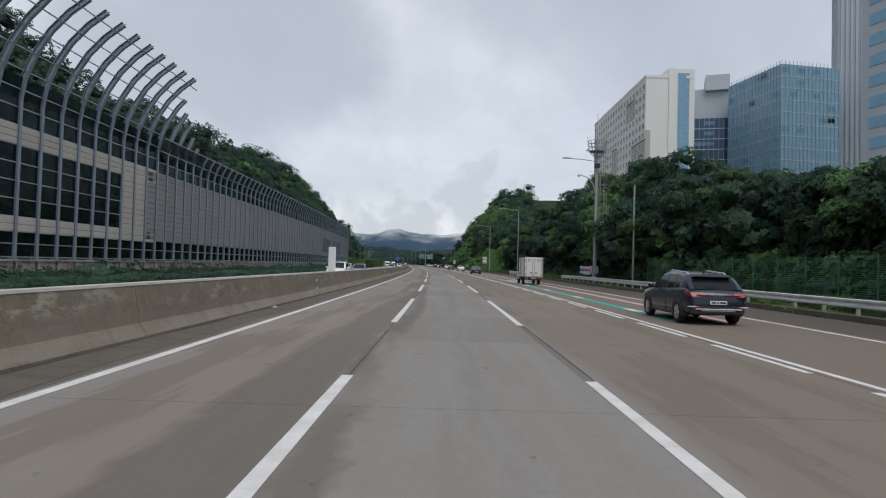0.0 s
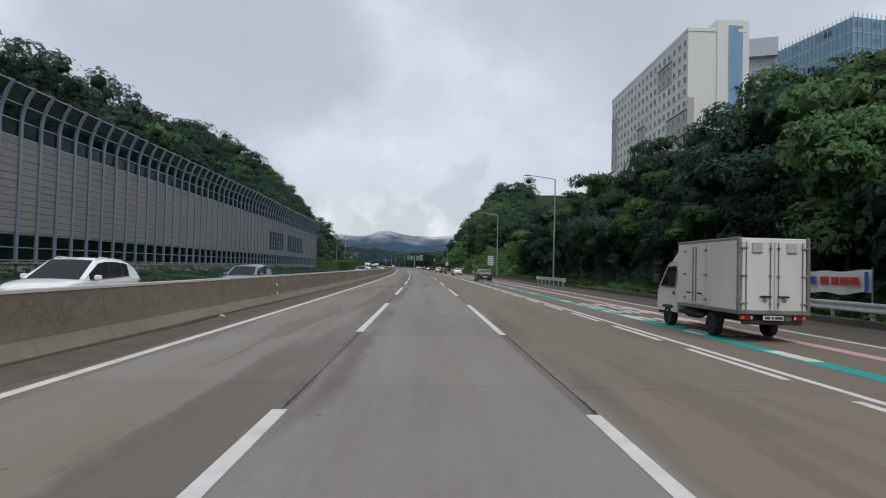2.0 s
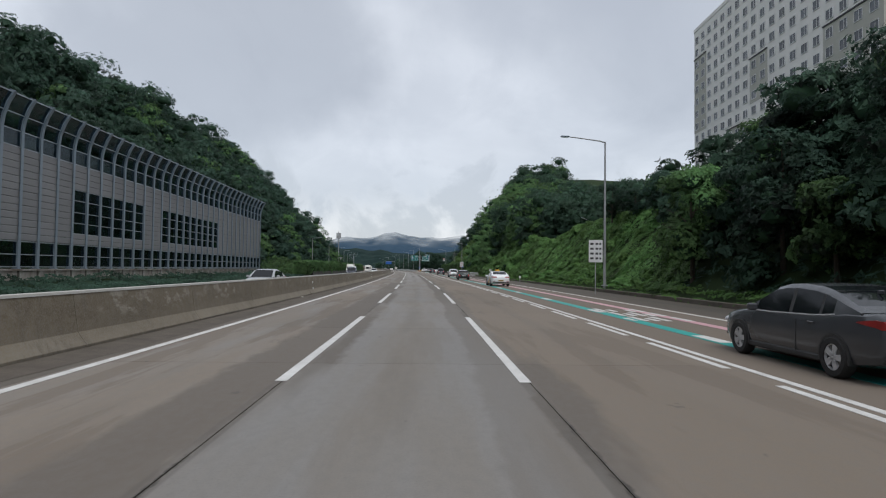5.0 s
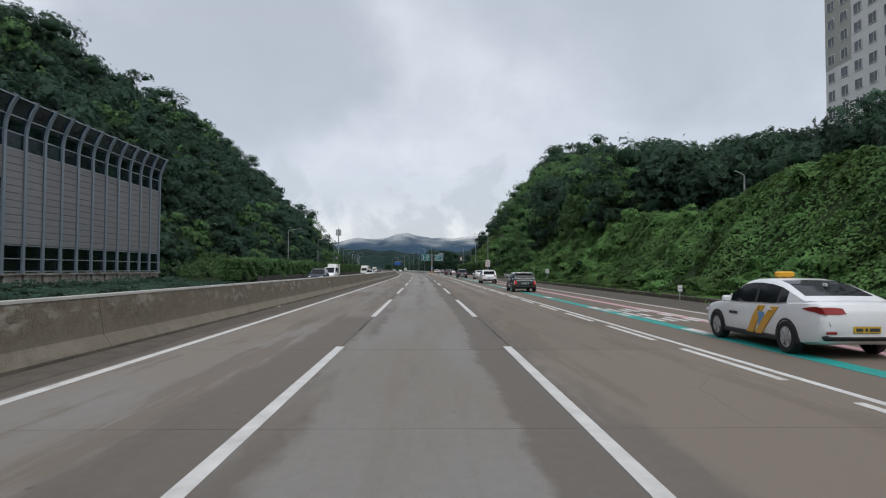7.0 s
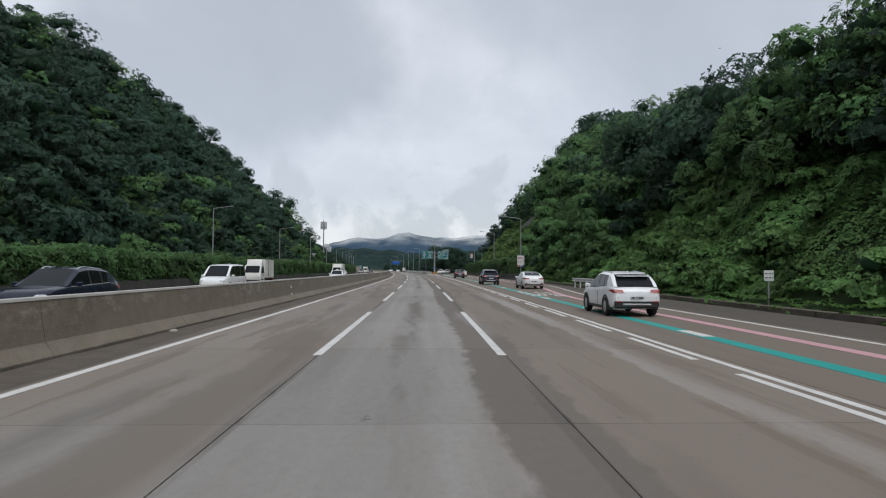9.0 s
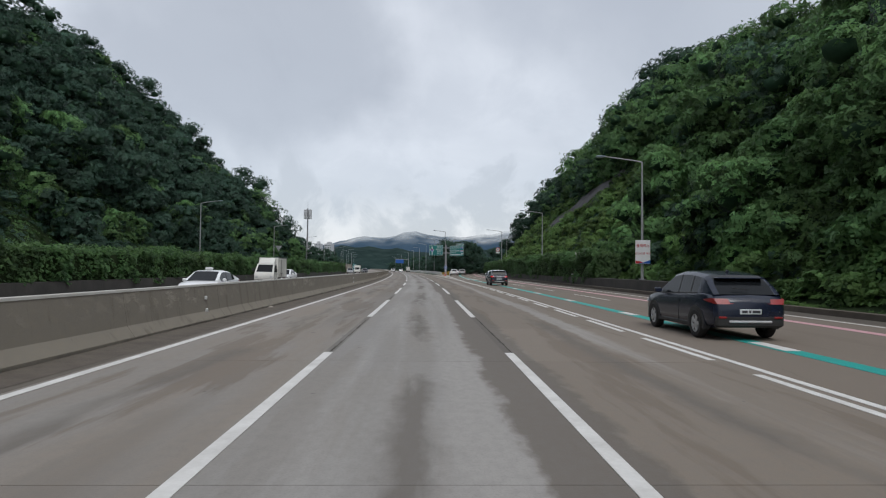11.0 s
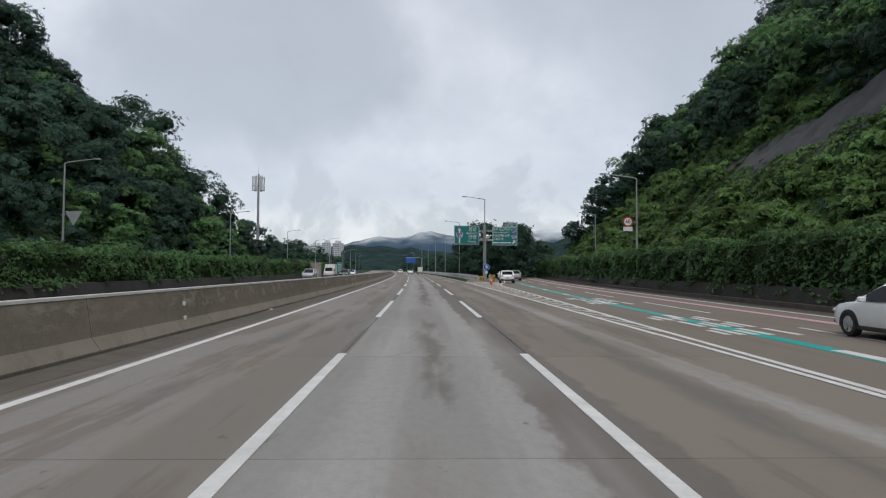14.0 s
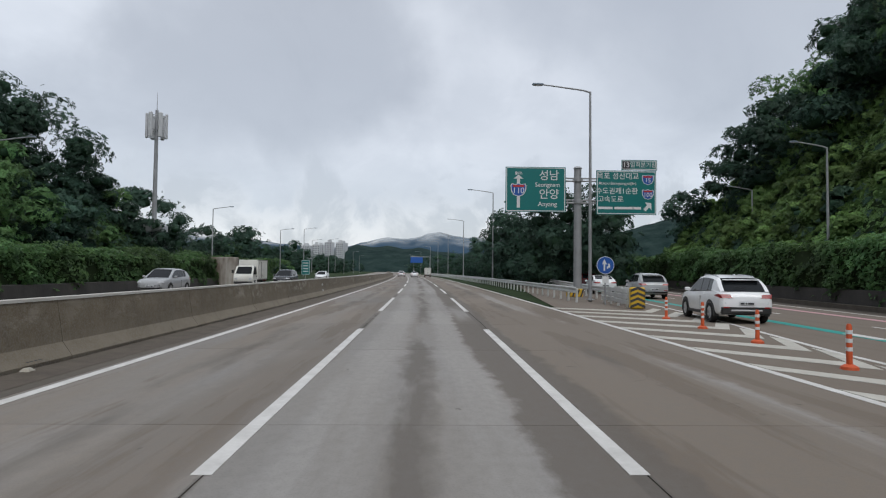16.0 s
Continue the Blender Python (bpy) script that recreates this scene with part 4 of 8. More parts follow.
street_lamp(209.5, 30.9, 8.0, 10.3, 0.9, "short grey lamp on top of the vine slope")


def text(parent, body, x, y, z, size, mat, name="lettering", align="CENTER", squeeze=1.0):
    """Raised letters on the face of a sign that looks back along the road (towards -y)."""
    cu = bpy.data.curves.new(name, "FONT")
    cu.body, cu.size, cu.align_x, cu.align_y, cu.extrude = body, size, align, "CENTER", 0.004
    cu.offset = 0.006 * size
    ob = new("letters_source", cu)
    me = bpy.data.meshes.new_from_object(ob.evaluated_get(bpy.context.evaluated_depsgraph_get()))
    bpy.data.objects.remove(ob)
    me.name = name
    me.materials.clear()
    me.materials.append(mat)
    out = new(name, me)
    out.parent = parent
    out.matrix_basis = pose(x, y, z, 90, 0, 0) @ Matrix.Diagonal((squeeze, 1, 1, 1))
    return out


def board(parent, w, h, x, z, face, y=0.0, edge=None):
    """A sign sheet with a raised border and a backing frame."""
    p = part("sign_board", Geo().bevel_box((x, y, z), (w, 0.05, h), 0.015), face, parent)
    g = Geo()
    if edge:
        e, i = 0.05, 0.07
        for cx, cz, sx, sz in ((0, h / 2 - i, w - 2 * i, e), (0, -h / 2 + i, w - 2 * i, e), (w / 2 - i, 0, e, h - 2 * i), (-w / 2 + i, 0, e, h - 2 * i)):
            g.box((x + cx, y - 0.028, z + cz), (sx, 0.008, sz))
        part("border", g, edge, p)
    return p


def arrow(parent, x, y, z, w, h, mat, turn=0.0):
    pts = [(-0.16, -0.5), (0.16, -0.5), (0.16, 0.05), (0.5, 0.05), (0, 0.5), (-0.5, 0.05), (-0.16, 0.05)]
    c, s = math.cos(radians(turn)), math.sin(radians(turn))
    v = [(x + (a * c - b * s) * w, y + o, z + (a * s + b * c) * h) for o in (-0.006, 0.0) for a, b in pts]
    n = len(pts)
    return part("arrow", Geo().add(v, [tuple(range(n)), tuple(range(2 * n - 1, n - 1, -1))] + [(i, (i + 1) % n, n + (i + 1) % n, n + i) for i in range(n)]), mat, parent)


def shield(parent, x, y, z, w, number):
    """A route shield: blue field with a red crown and a white rim."""
    def outline(k):
        return [(-0.5 * k, 0.32 * k), (-0.42 * k, 0.46 * k), (-0.2 * k, 0.40 * k), (0, 0.5 * k), (0.2 * k, 0.40 * k), (0.42 * k, 0.46 * k), (0.5 * k, 0.32 * k), (0.46 * k, -0.1 * k), (0.3 * k, -0.38 * k), (0, -0.5 * k), (-0.3 * k, -0.38 * k), (-0.46 * k, -0.1 * k)]
    for k, mat, dy in ((1.0, SIGN_WHITE, 0.0), (0.88, SIGN_BLUE, -0.006)):
        pts = outline(k)
        n = len(pts)
        v = [(x + a * w, y + dy + o, z + b * w * 0.86) for o in (-0.006, 0.0) for a, b in pts]
        part("shield", Geo().add(v, [tuple(range(n)), tuple(range(2 * n - 1, n - 1, -1))] + [(i, (i + 1) % n, n + (i + 1) % n, n + i) for i in range(n)]), mat, parent)
    part("shield_crown", Geo().box((x, y - 0.014, z + w * 0.24), (w * 0.72, 0.006, w * 0.13)), SIGN_RED, parent)
    text(parent, number, x, y - 0.016, z - w * 0.06, w * 0.5, SIGN_WHITE)


gantry = thing("direction_sign", pose(*at(430, 11.9), 0, 0, heading(430) - 1.0), "green direction signs on a grey steel post at the exit", "road sign")
part("post", Geo().tube([(0, 0.25, -0.1), (0, 0.25, 8.55)], [0.27, 0.24], 16), POLE, gantry, "thick grey steel post", smooth=True)
part("post_cap", Geo().tube([(0, 0.25, 8.5), (0, 0.25, 8.62)], [0.3, 0.2], 16), POLE, gantry)
for z in (7.75, 6.3):
    part("collar", Geo().tube([(0, 0.25, z - 0.12), (0, 0.25, z + 0.12)], 0.33, 14), POLE, gantry)
    for dz in (-0.09, 0.09):
        part("cross_arm", Geo().tube([(-4.5, 0.16, z + dz), (4.9, 0.16, z + dz)], 0.055, 8), POLE, gantry)
lb = board(gantry, 3.95, 2.95, -2.82, 7.06, SIGN_GREEN, 0.0, SIGN_WHITE)
text(lb, "성남", -1.95, -0.03, 7.95, 0.72, SIGN_WHITE)
text(lb, "Seongnam", -2.05, -0.03, 7.36, 0.40, SIGN_WHITE)
text(lb, "안양", -1.95, -0.03, 6.72, 0.72, SIGN_WHITE)
text(lb, "Anyang", -2.05, -0.03, 6.10, 0.42, SIGN_WHITE)
text(lb, "출(E)", -3.95, -0.03, 8.10, 0.24, SIGN_WHITE)
part("arrow_shaft", Geo().box((-3.95, -0.03, 6.3), (0.2, 0.01, 0.9)), SIGN_WHITE, lb)
arrow(lb, -3.95, -0.028, 7.72, 0.62, 0.6, SIGN_WHITE)
shield(lb, -3.95, -0.034, 7.02, 1.05, "110")
rb = board(gantry, 3.95, 2.9, 3.13, 6.92, SIGN_GREEN, 0.0, SIGN_WHITE)
text(rb, "목포 성산대교", 2.58, -0.03, 7.98, 0.48, SIGN_WHITE)
text(rb, "Mokpo Seongsangyo(Br)", 2.55, -0.03, 7.52, 0.25, SIGN_WHITE)
text(rb, "수도권제1순환", 2.52, -0.03, 7.00, 0.46, SIGN_WHITE)
text(rb, "고속도로", 2.1, -0.03, 6.46, 0.46, SIGN_WHITE)
gbar = Geo()
for x, w in ((1.75, 0.95), (2.95, 1.2), (3.85, 0.5)):
    gbar.box((x, -0.03, 5.90), (w, 0.008, 0.16))
part("small_lettering", gbar, SIGN_WHITE, rb)
shield(rb, 4.55, -0.034, 7.78, 0.8, "15")
shield(rb, 4.55, -0.034, 6.82, 0.8, "100")
arrow(rb, 4.55, -0.028, 6.02, 0.62, 0.7, SIGN_WHITE, -45)
tab = board(gantry, 2.35, 0.68, 4.0, 8.74, SIGN_GREEN, 0.0, SIGN_WHITE)
part("exit_number_field", Geo().box((3.13, -0.03, 8.74), (0.5, 0.008, 0.5)), INK, tab)
text(tab, "13", 3.13, -0.036, 8.74, 0.46, SIGN_WHITE)
text(tab, "일직분기점", 4.25, -0.036, 8.74, 0.38, SIGN_WHITE)

keep = thing("lane_arrow_sign", pose(*at(422, 11.2), 0, 0, heading(422)), "round blue arrow sign on a post in the gore", "road sign")
part("post", Geo().tube([(0, 0.06, 0), (0, 0.06, 2.4)], 0.04, 8), POLE, keep)
disc = part("disc", Geo().tube([(0, 0, 2.05), (0, 0.03, 2.05)], 0.43, 28), SIGN_BLUE, keep)
part("disc_rim", Geo().tube([(0, 0.012, 2.05), (0, 0.034, 2.05)], 0.46, 28), SIGN_WHITE, keep)
arrow(disc, -0.06, -0.003, 2.07, 0.26, 0.6, SIGN_WHITE)
arrow(disc, 0.16, -0.003, 2.0, 0.2, 0.36, SIGN_WHITE, -50)
part("marker", Geo().bevel_box((0, 0, 1.3), (0.34, 0.03, 0.34), 0.01, 0), SIGN_WHITE, keep)

limit = thing("speed_limit_sign", pose(*at(391.0, 20.5), 0, 0, heading(391)), "round red-rimmed 60 speed limit sign on the lamp post", "road sign")
part("bracket", Geo().tube([(0, 0.05, 6.1), (0.9, 0.05, 6.1)], 0.03, 6), POLE, limit)
part("disc_rim", Geo().tube([(0, 0.0, 6.15), (0, 0.03, 6.15)], 0.46, 28), SIGN_RED, limit)
d = part("disc", Geo().tube([(0, -0.012, 6.15), (0, 0.005, 6.15)], 0.35, 28), SIGN_WHITE, limit)
text(d, "60", 0, -0.014, 6.15, 0.48, INK)
part("plate", Geo().bevel_box((0, 0, 5.48), (0.85, 0.03, 0.4), 0.01), SIGN_WHITE, limit)

banner = thing("banner_sign", pose(*at(300.9, 18.05), 0, 0, heading(297)), "white banner with red lettering on a lamp post", "road sign")
bb = part("sheet", Geo().bevel_box((0.0, -0.16, 3.05), (1.12, 0.03, 1.75), 0.01), SIGN_WHITE, banner)
text(bb, "블랙박스", 0, -0.18, 3.5, 0.27, SIGN_RED)
text(bb, "신고다발 구간", 0, -0.18, 2.92, 0.2, SIGN_RED)
part("red_wave", Geo().add([(-0.55, -0.178, 2.2), (-0.55, -0.178, 2.42), (-0.2, -0.178, 2.36), (0.1, -0.178, 2.22), (0.0, -0.178, 2.2)], [(0, 1, 2, 3, 4)]), SIGN_RED, bb)
part("blue_wave", Geo().add([(-0.35, -0.181, 2.2), (0.0, -0.181, 2.27), (0.25, -0.181, 2.36), (0.55, -0.181, 2.45), (0.55, -0.181, 2.2)], [(0, 1, 2, 3, 4)]), SIGN_BLUE, bb)
for z in (2.4, 3.7):
    part("clamp", Geo().bevel_box((0, -0.05, z), (0.3, 0.24, 0.06), 0.02), POLE, banner)


def notice(y, u, z0, z1, w, label, rows, post_from=0.0, back=False):
    """A white notice on a post, its writing too small to read."""
    t = thing("notice_sign", pose(*at(y, u), 0, 0, heading(y)), label, "road sign", "roadside notices")
    part("post", Geo().tube([(0, 0.04, post_from), (0, 0.04, z1)], 0.035, 8), POLE, t)
    s = part("sheet", Geo().bevel_box((0, 0, (z0 + z1) / 2), (w, 0.03, z1 - z0), 0.01), SIGN_WHITE, t)
    g = Geo()
    for i in range(rows):
        z = z1 - (z1 - z0) * (i + 0.8) / (rows + 0.6)
        for x, k in ((-0.28, 0.3), (0.08, 0.24), (0.33, 0.16)):
            g.box((x * w, -0.02, z), (k * w * 0.8, 0.006, (z1 - z0) * 0.09))
    if rows:
        part("lettering_bars", g, INK, s)
    return t


notice(151.0, 14.5, 2.25, 3.85, 1.0, "white notice with unreadable rows of writing on a lamp post", 4)
notice(35.0, -5.0, 1.12, 2.5, 0.42, "narrow pale notice board standing on the median barrier", 0, 1.1)
notice(231.7, 17.5, 1.2, 1.68, 0.45, "small grey-white marker sign in the verge", 2)
notice(320.5, 18.0, 0.95, 1.3, 0.4, "small white marker plate on the retaining wall", 1)
notice(188, 15.6, 0.5, 0.85, 0.25, "small white delineator at the verge", 1)
tri = thing("triangle_sign", pose(*at(387.5, -27.2), 0, 0, heading(387)), "back of a grey triangular sign on a lamp post", "road sign")
part("sheet", Geo().add([(-0.7, 0, 6.3), (0.7, 0, 6.3), (0, 0, 5.1), (-0.7, 0.03, 6.3), (0.7, 0.03, 6.3), (0, 0.03, 5.1)], [(0, 1, 2), (5, 4, 3), (0, 3, 4, 1), (1, 4, 5, 2), (2, 5, 3, 0)]), POLE, tri)
part("bracket", Geo().tube([(-1.1, 0.05, 6.0), (0.2, 0.05, 6.0)], 0.03, 6), POLE, tri)
gs = thing("side_sign", pose(*at(500, -18.3), 0, 0, heading(500)), "small green sign beside the other carriageway", "road sign")
board(gs, 1.5, 2.6, 0, 2.1, SIGN_GREEN, 0.0, SIGN_WHITE)
part("post", Geo().tube([(0, 0.06, 0), (0, 0.06, 3.3)], 0.05, 8), POLE, gs)
gbar = Geo()
for z in (2.9, 2.4, 1.9, 1.4):
    gbar.box((0, -0.03, z), (0.9, 0.008, 0.16))
part("lettering_bars", gbar, SIGN_WHITE, gs)
fb = thing("overhead_sign", pose(*at(640, 10.5), 0, 0, heading(640)), "distant blue sign over the carriageway", "road sign")
board(fb, 5.0, 2.4, -5.5, 6.3, SIGN_BLUE)
part("post", Geo().tube([(0, 0, 0), (0, 0, 7.5), (-8, 0, 7.6)], 0.16, 10), POLE, fb)

# ---- antenna mast on the left ----
mast = thing("antenna_mast", pose(*at(472, -33.3), 0, 0, heading(472)), "slim antenna mast with pale panel antennas at its head", "mast")
part("pole", Geo().tube([(0, 0, 0), (0, 0, 9), (0, 0, 22.6)], [0.36, 0.30, 0.2], 12), POLE, mast, smooth=True)
part("spike", Geo().tube([(0, 0, 22.4), (0, 0, 25.0)], [0.05, 0.015], 6), POLE, mast)
for i in range(6):
    a = 2 * math.pi * i / 6 + 0.25
    part("antenna_panel", Geo().bevel_box((1.2 * math.cos(a), 1.2 * math.sin(a), 20.5), (0.55, 0.3, 3.3), 0.08, math.degrees(a) + 90), MAST_WHITE, mast)
    part("antenna_arm", Geo().tube([(0, 0, 20.0), (1.2 * math.cos(a), 1.2 * math.sin(a), 20.0)], 0.04, 6), POLE, mast)
for z in (19.0, 21.8):
    part("head_ring", Geo().tube([(1.05 * math.cos(2 * math.pi * i / 12), 1.05 * math.sin(2 * math.pi * i / 12), z) for i in range(13)], 0.04, 6), POLE, mast)
part("platform", Geo().bevel_box((0, 0, 6.9), (3.0, 1.8, 0.9), 0.1), MAST_WHITE, mast, "pale equipment platform")
part("cabinet", Geo().bevel_box((0.45, -0.4, 3.2), (0.8, 0.6, 1.3), 0.05), MAST_WHITE, mast)

# ---- CCTV tower with a ring platform beside the exit lane ----
tw = thing("camera_tower", pose(*at(60.7, 16.95), 0, 0, heading(60)), "grey steel camera tower with ring platform and caged ladder", "mast")
part("lower_pole", Geo().tube([(0, 0, 0), (0, 0, 6.1)], [0.21, 0.19], 12), POLE, tw, smooth=True)
part("flange", Geo().tube([(0, 0, 6.0), (0, 0, 6.25)], 0.29, 14), POLE, tw)
part("upper_pole", Geo().tube([(0, 0, 6.2), (0, 0, 13.9)], [0.17, 0.13], 12), POLE, tw, smooth=True)
part("spike", Geo().tube([(0, 0, 13.8), (0, 0, 17.4)], [0.035, 0.012], 6), POLE, tw)
part("platform_floor", Geo().tube([(0, 0, 13.42), (0, 0, 13.5)], [0.75, 0.8], 20), POLE, tw)
for z, r in ((13.75, 0.9), (14.15, 0.93), (14.5, 0.95)):
    part("platform_ring", Geo().tube([(r * math.cos(2 * math.pi * i / 20), r * math.sin(2 * math.pi * i / 20), z) for i in range(21)], 0.035, 6), POLE, tw)
for i in range(10):
    a = 2 * math.pi * i / 10
    part("platform_post", Geo().tube([(0.8 * math.cos(a), 0.8 * math.sin(a), 13.45), (0.95 * math.cos(a), 0.95 * math.sin(a), 14.5)], 0.025, 5), POLE, tw)
    part("platform_strut", Geo().tube([(0.14 * math.cos(a), 0.14 * math.sin(a), 12.8), (0.78 * math.cos(a), 0.78 * math.sin(a), 13.45)], 0.025, 5), POLE, tw)
part("wind_vane", Geo().tube([(0.95, 0, 14.4), (1.05, 0, 15.4), (1.35, 0, 15.5)], 0.025, 5), POLE, tw)
part("sensor_arm", Geo().tube([(-0.9, 0, 14.4), (-1.05, 0, 14.9), (-0.7, 0, 14.95)], 0.02, 5), POLE, tw)
part("platform_camera", Geo().bevel_box((-1.0, -0.1, 13.55), (0.22, 0.34, 0.2), 0.05), MAST_WHITE, tw)
part("junction_box", Geo().bevel_box((0, -0.22, 12.0), (0.5, 0.3, 0.45), 0.04), CHASSIS, tw)
part("lamp_arm", Geo().tube([(0, 0, 12.45), (-1.2, 0, 12.62), (-2.7, 0, 12.72)], 0.04, 6), POLE, tw)
part("lantern", Geo().bevel_box((-3.1, 0, 12.74), (0.8, 0.26, 0.1), 0.04), POST_BLUE, tw)
part("camera_arm", Geo().tube([(-0.1, 0, 9.3), (-0.35, 0, 10.2), (-0.9, 0, 10.8), (-1.7, 0, 11.1)], 0.045, 6), POLE, tw)
part("dome_camera", Geo().bevel_box((-1.8, 0, 11.0), (0.28, 0.28, 0.24), 0.08), MAST_WHITE, tw)
for x in (0.3, 0.48):
    part("ladder_rail", Geo().tube([(x, 0.25, 6.3), (x, 0.25, 13.4)], 0.018, 5), POLE, tw)
for k in range(22):
    part("ladder_rung", Geo().tube([(0.3, 0.25, 6.4 + 0.32 * k), (0.48, 0.25, 6.4 + 0.32 * k)], 0.012, 5), POLE, tw)
for k in range(8):
    z = 6.35 + k * 0.95
    part("cage_hoop", Geo().tube([(0.3 + 0.39 - 0.42 * math.cos(a), 0.25 - 0.36 * math.sin(a), z) for a in (2 * math.pi * i / 12 for i in range(13))], 0.022, 5), POLE, tw)
for a in (0.8, 1.9, 3.0, 4.2, 5.3):
    x, y = 0.69 - 0.42 * math.cos(a), 0.25 - 0.36 * math.sin(a)
    part("cage_bar", Geo().tube([(x, y, 6.35), (x, y, 13.0)], 0.015, 5), POLE, tw)
part("control_cabinet", Geo().bevel_box((0.05, -0.28, 1.55), (0.45, 0.3, 0.75), 0.04), POLE, tw)
sp = thing("slim_pole", pose(*at(52.2, 18.0), 0, 0, 0), "slim bare grey pole among the roadside trees", "pole")
part("shaft", Geo().tube([(0, 0, 0), (0, 0, 9.0)], [0.1, 0.07], 10), POLE, sp)
cc = thing("cctv_camera", pose(*at(194, 24.6, 4.6), 0, 0, heading(194)), "white surveillance camera on a post in the vine slope", "camera")
part("post", Geo().tube([(0, 0, -1.0), (0, 0, 1.5)], 0.07, 8), MAST_WHITE, cc)
part("housing", Geo().bevel_box((-0.05, -0.2, 1.75), (0.36, 0.8, 0.36), 0.08), MAST_WHITE, cc)
part("hood", Geo().bevel_box((-0.05, -0.25, 1.96), (0.42, 0.95, 0.05), 0.02), MAST_WHITE, cc)


# ---- guardrails ----
def guardrail(y0, y1, u, label, top=0.92, rails=(0.0,), end=True):
    fu = u if callable(u) else (lambda y: u)
    t = thing("guardrail", pose(0, 0, 0), label, "guardrail", "guardrails")
    for dz in rails:
        z = top - dz
        prof = lambda y: [(fu(y) + a, z + b) for a, b in ((0.0, 0.0), (-0.06, -0.03), (-0.06, -0.09), (0.01, -0.15), (0.01, -0.19), (-0.06, -0.25), (-0.06, -0.31), (0.0, -0.34), (0.015, -0.34), (-0.04, -0.30), (-0.04, -0.26), (0.03, -0.19), (0.03, -0.15), (-0.04, -0.08), (-0.04, -0.04), (0.015, 0.0))]
        part("rail", Geo().sweep(steps(y0, y1, 3), prof), RAIL_STEEL, t)
    post = Geo().bevel_box((0, 0, top / 2 - 0.12), (0.12, 0.12, top + 0.1), 0.02).mesh("post", RAIL_STEEL)
    for y in steps(y0 + 0.4, y1 - 0.4, 2.0):
        sharing("post", post, place(y, fu(y) + 0.12), t)
    return t


guardrail(6, 74, 16.45, "galvanised steel guardrail before the green fence", 0.80, (0.0,))
fabric = thing("cloth_banner", place(62.6, 17.15), "white cloth banner with blue and red writing tied behind the guardrail", "banner")
sheet = []
for i in range(13):
    sag = 0.05 * math.sin(i * 1.3) - 0.10 * math.sin(math.pi * i / 12)
    sheet += [(0.06 * math.sin(i * 0.9), 0.4 * i, 1.12 + sag), (0.06 * math.sin(i * 0.9 + 0.6), 0.4 * i, 1.92 + sag * 0.6)]
sheet += [(x + 0.012, y, z) for x, y, z in sheet]
cloth = part("cloth", Geo().add(sheet, [(2 * i, 2 * i + 1, 2 * i + 3, 2 * i + 2) for i in range(12)] + [(26 + 2 * i, 26 + 2 * i + 2, 26 + 2 * i + 3, 26 + 2 * i + 1) for i in range(12)] + [(2 * i + 1, 27 + 2 * i, 29 + 2 * i, 2 * i + 3) for i in range(12)]), SIGN_WHITE, fabric, smooth=True)
for mat, spans in ((SIGN_BLUE, ((0.02, 0.18), (2.9, 0.5), (3.5, 0.45), (4.1, 0.5))), (SIGN_RED, ((0.5, 0.4), (1.0, 0.45), (1.55, 0.4), (2.1, 0.5)))):
    for y0, w in spans:
        part("lettering_bar", Geo().box((-0.085, y0 + w / 2, 1.50), (0.012, w, 0.30 if w > 0.2 else 0.7)), mat, cloth)
for y in (0.0, 4.8):
    part("post", Geo().tube([(0.05, y, -0.1), (0.05, y, 2.0)], 0.03, 6), POLE, fabric)
g2 = guardrail(102.5, 116, 15.75, "short galvanised guardrail around a lamp post", 0.80, (0.0,))
part("end_block", Geo().bevel_box(at(102.2, 15.78, 0.62), (0.22, 0.6, 0.42), 0.04), RAIL_STEEL, g2)
guardrail(244, 262, 16.3, "short galvanised guardrail on the verge")
guardrail(424, 640, lambda y: 10.2 + 0.012 * (y - 424) if y < 470 else 10.75, "long galvanised guardrail along the main carriageway", 0.86, (0.0,))
guardrail(425, 520, lambda y: 12.3 + ramp(y) - ramp(425), "galvanised guardrail along the exit ramp", 0.86)
gore = thing("crash_cushion", pose(*at(418.4, 11.55), 0, 0, heading(418) - 6), "steel crash cushion with a yellow and black chevron nose", "crash barrier")
part("nose", Geo().bevel_box((0, 0, 0.52), (0.68, 0.28, 0.98), 0.06), SIGN_YELLOW, gore)
for k in range(4):
    z = 0.22 + 0.24 * k
    for sd in (-1, 1):
        v = [(sd * 0.0, -0.15, z + 0.10), (sd * 0.0, -0.15, z - 0.02), (sd * 0.33, -0.15, z - 0.16), (sd * 0.33, -0.15, z - 0.04)]
        part("chevron", Geo().add(v + [(a, b + 0.02, c) for a, b, c in v], [(0, 1, 2, 3), (7, 6, 5, 4), (0, 4, 5, 1), (1, 5, 6, 2), (2, 6, 7, 3), (3, 7, 4, 0)]), INK, gore)
for sd in (-1, 1):
    for k in range(3):
        part("side_rail", Geo().bevel_box((sd * 0.36, 3.3, 0.30 + 0.26 * k), (0.06, 6.2, 0.2), 0.02), RAIL_STEEL, gore)
    for y in (0.8, 2.6, 4.4, 6.2):
        part("post", Geo().bevel_box((sd * 0.28, y, 0.45), (0.1, 0.1, 0.9), 0.02), RAIL_STEEL, gore)
yb = thing("striped_barrier", pose(*at(427.5, 11.0), 0, 0, heading(427)), "low yellow and black striped barrier block", "crash barrier")
part("block", Geo().bevel_box((0, 0, 0.42), (1.0, 0.3, 0.5), 0.05), SIGN_YELLOW, yb)
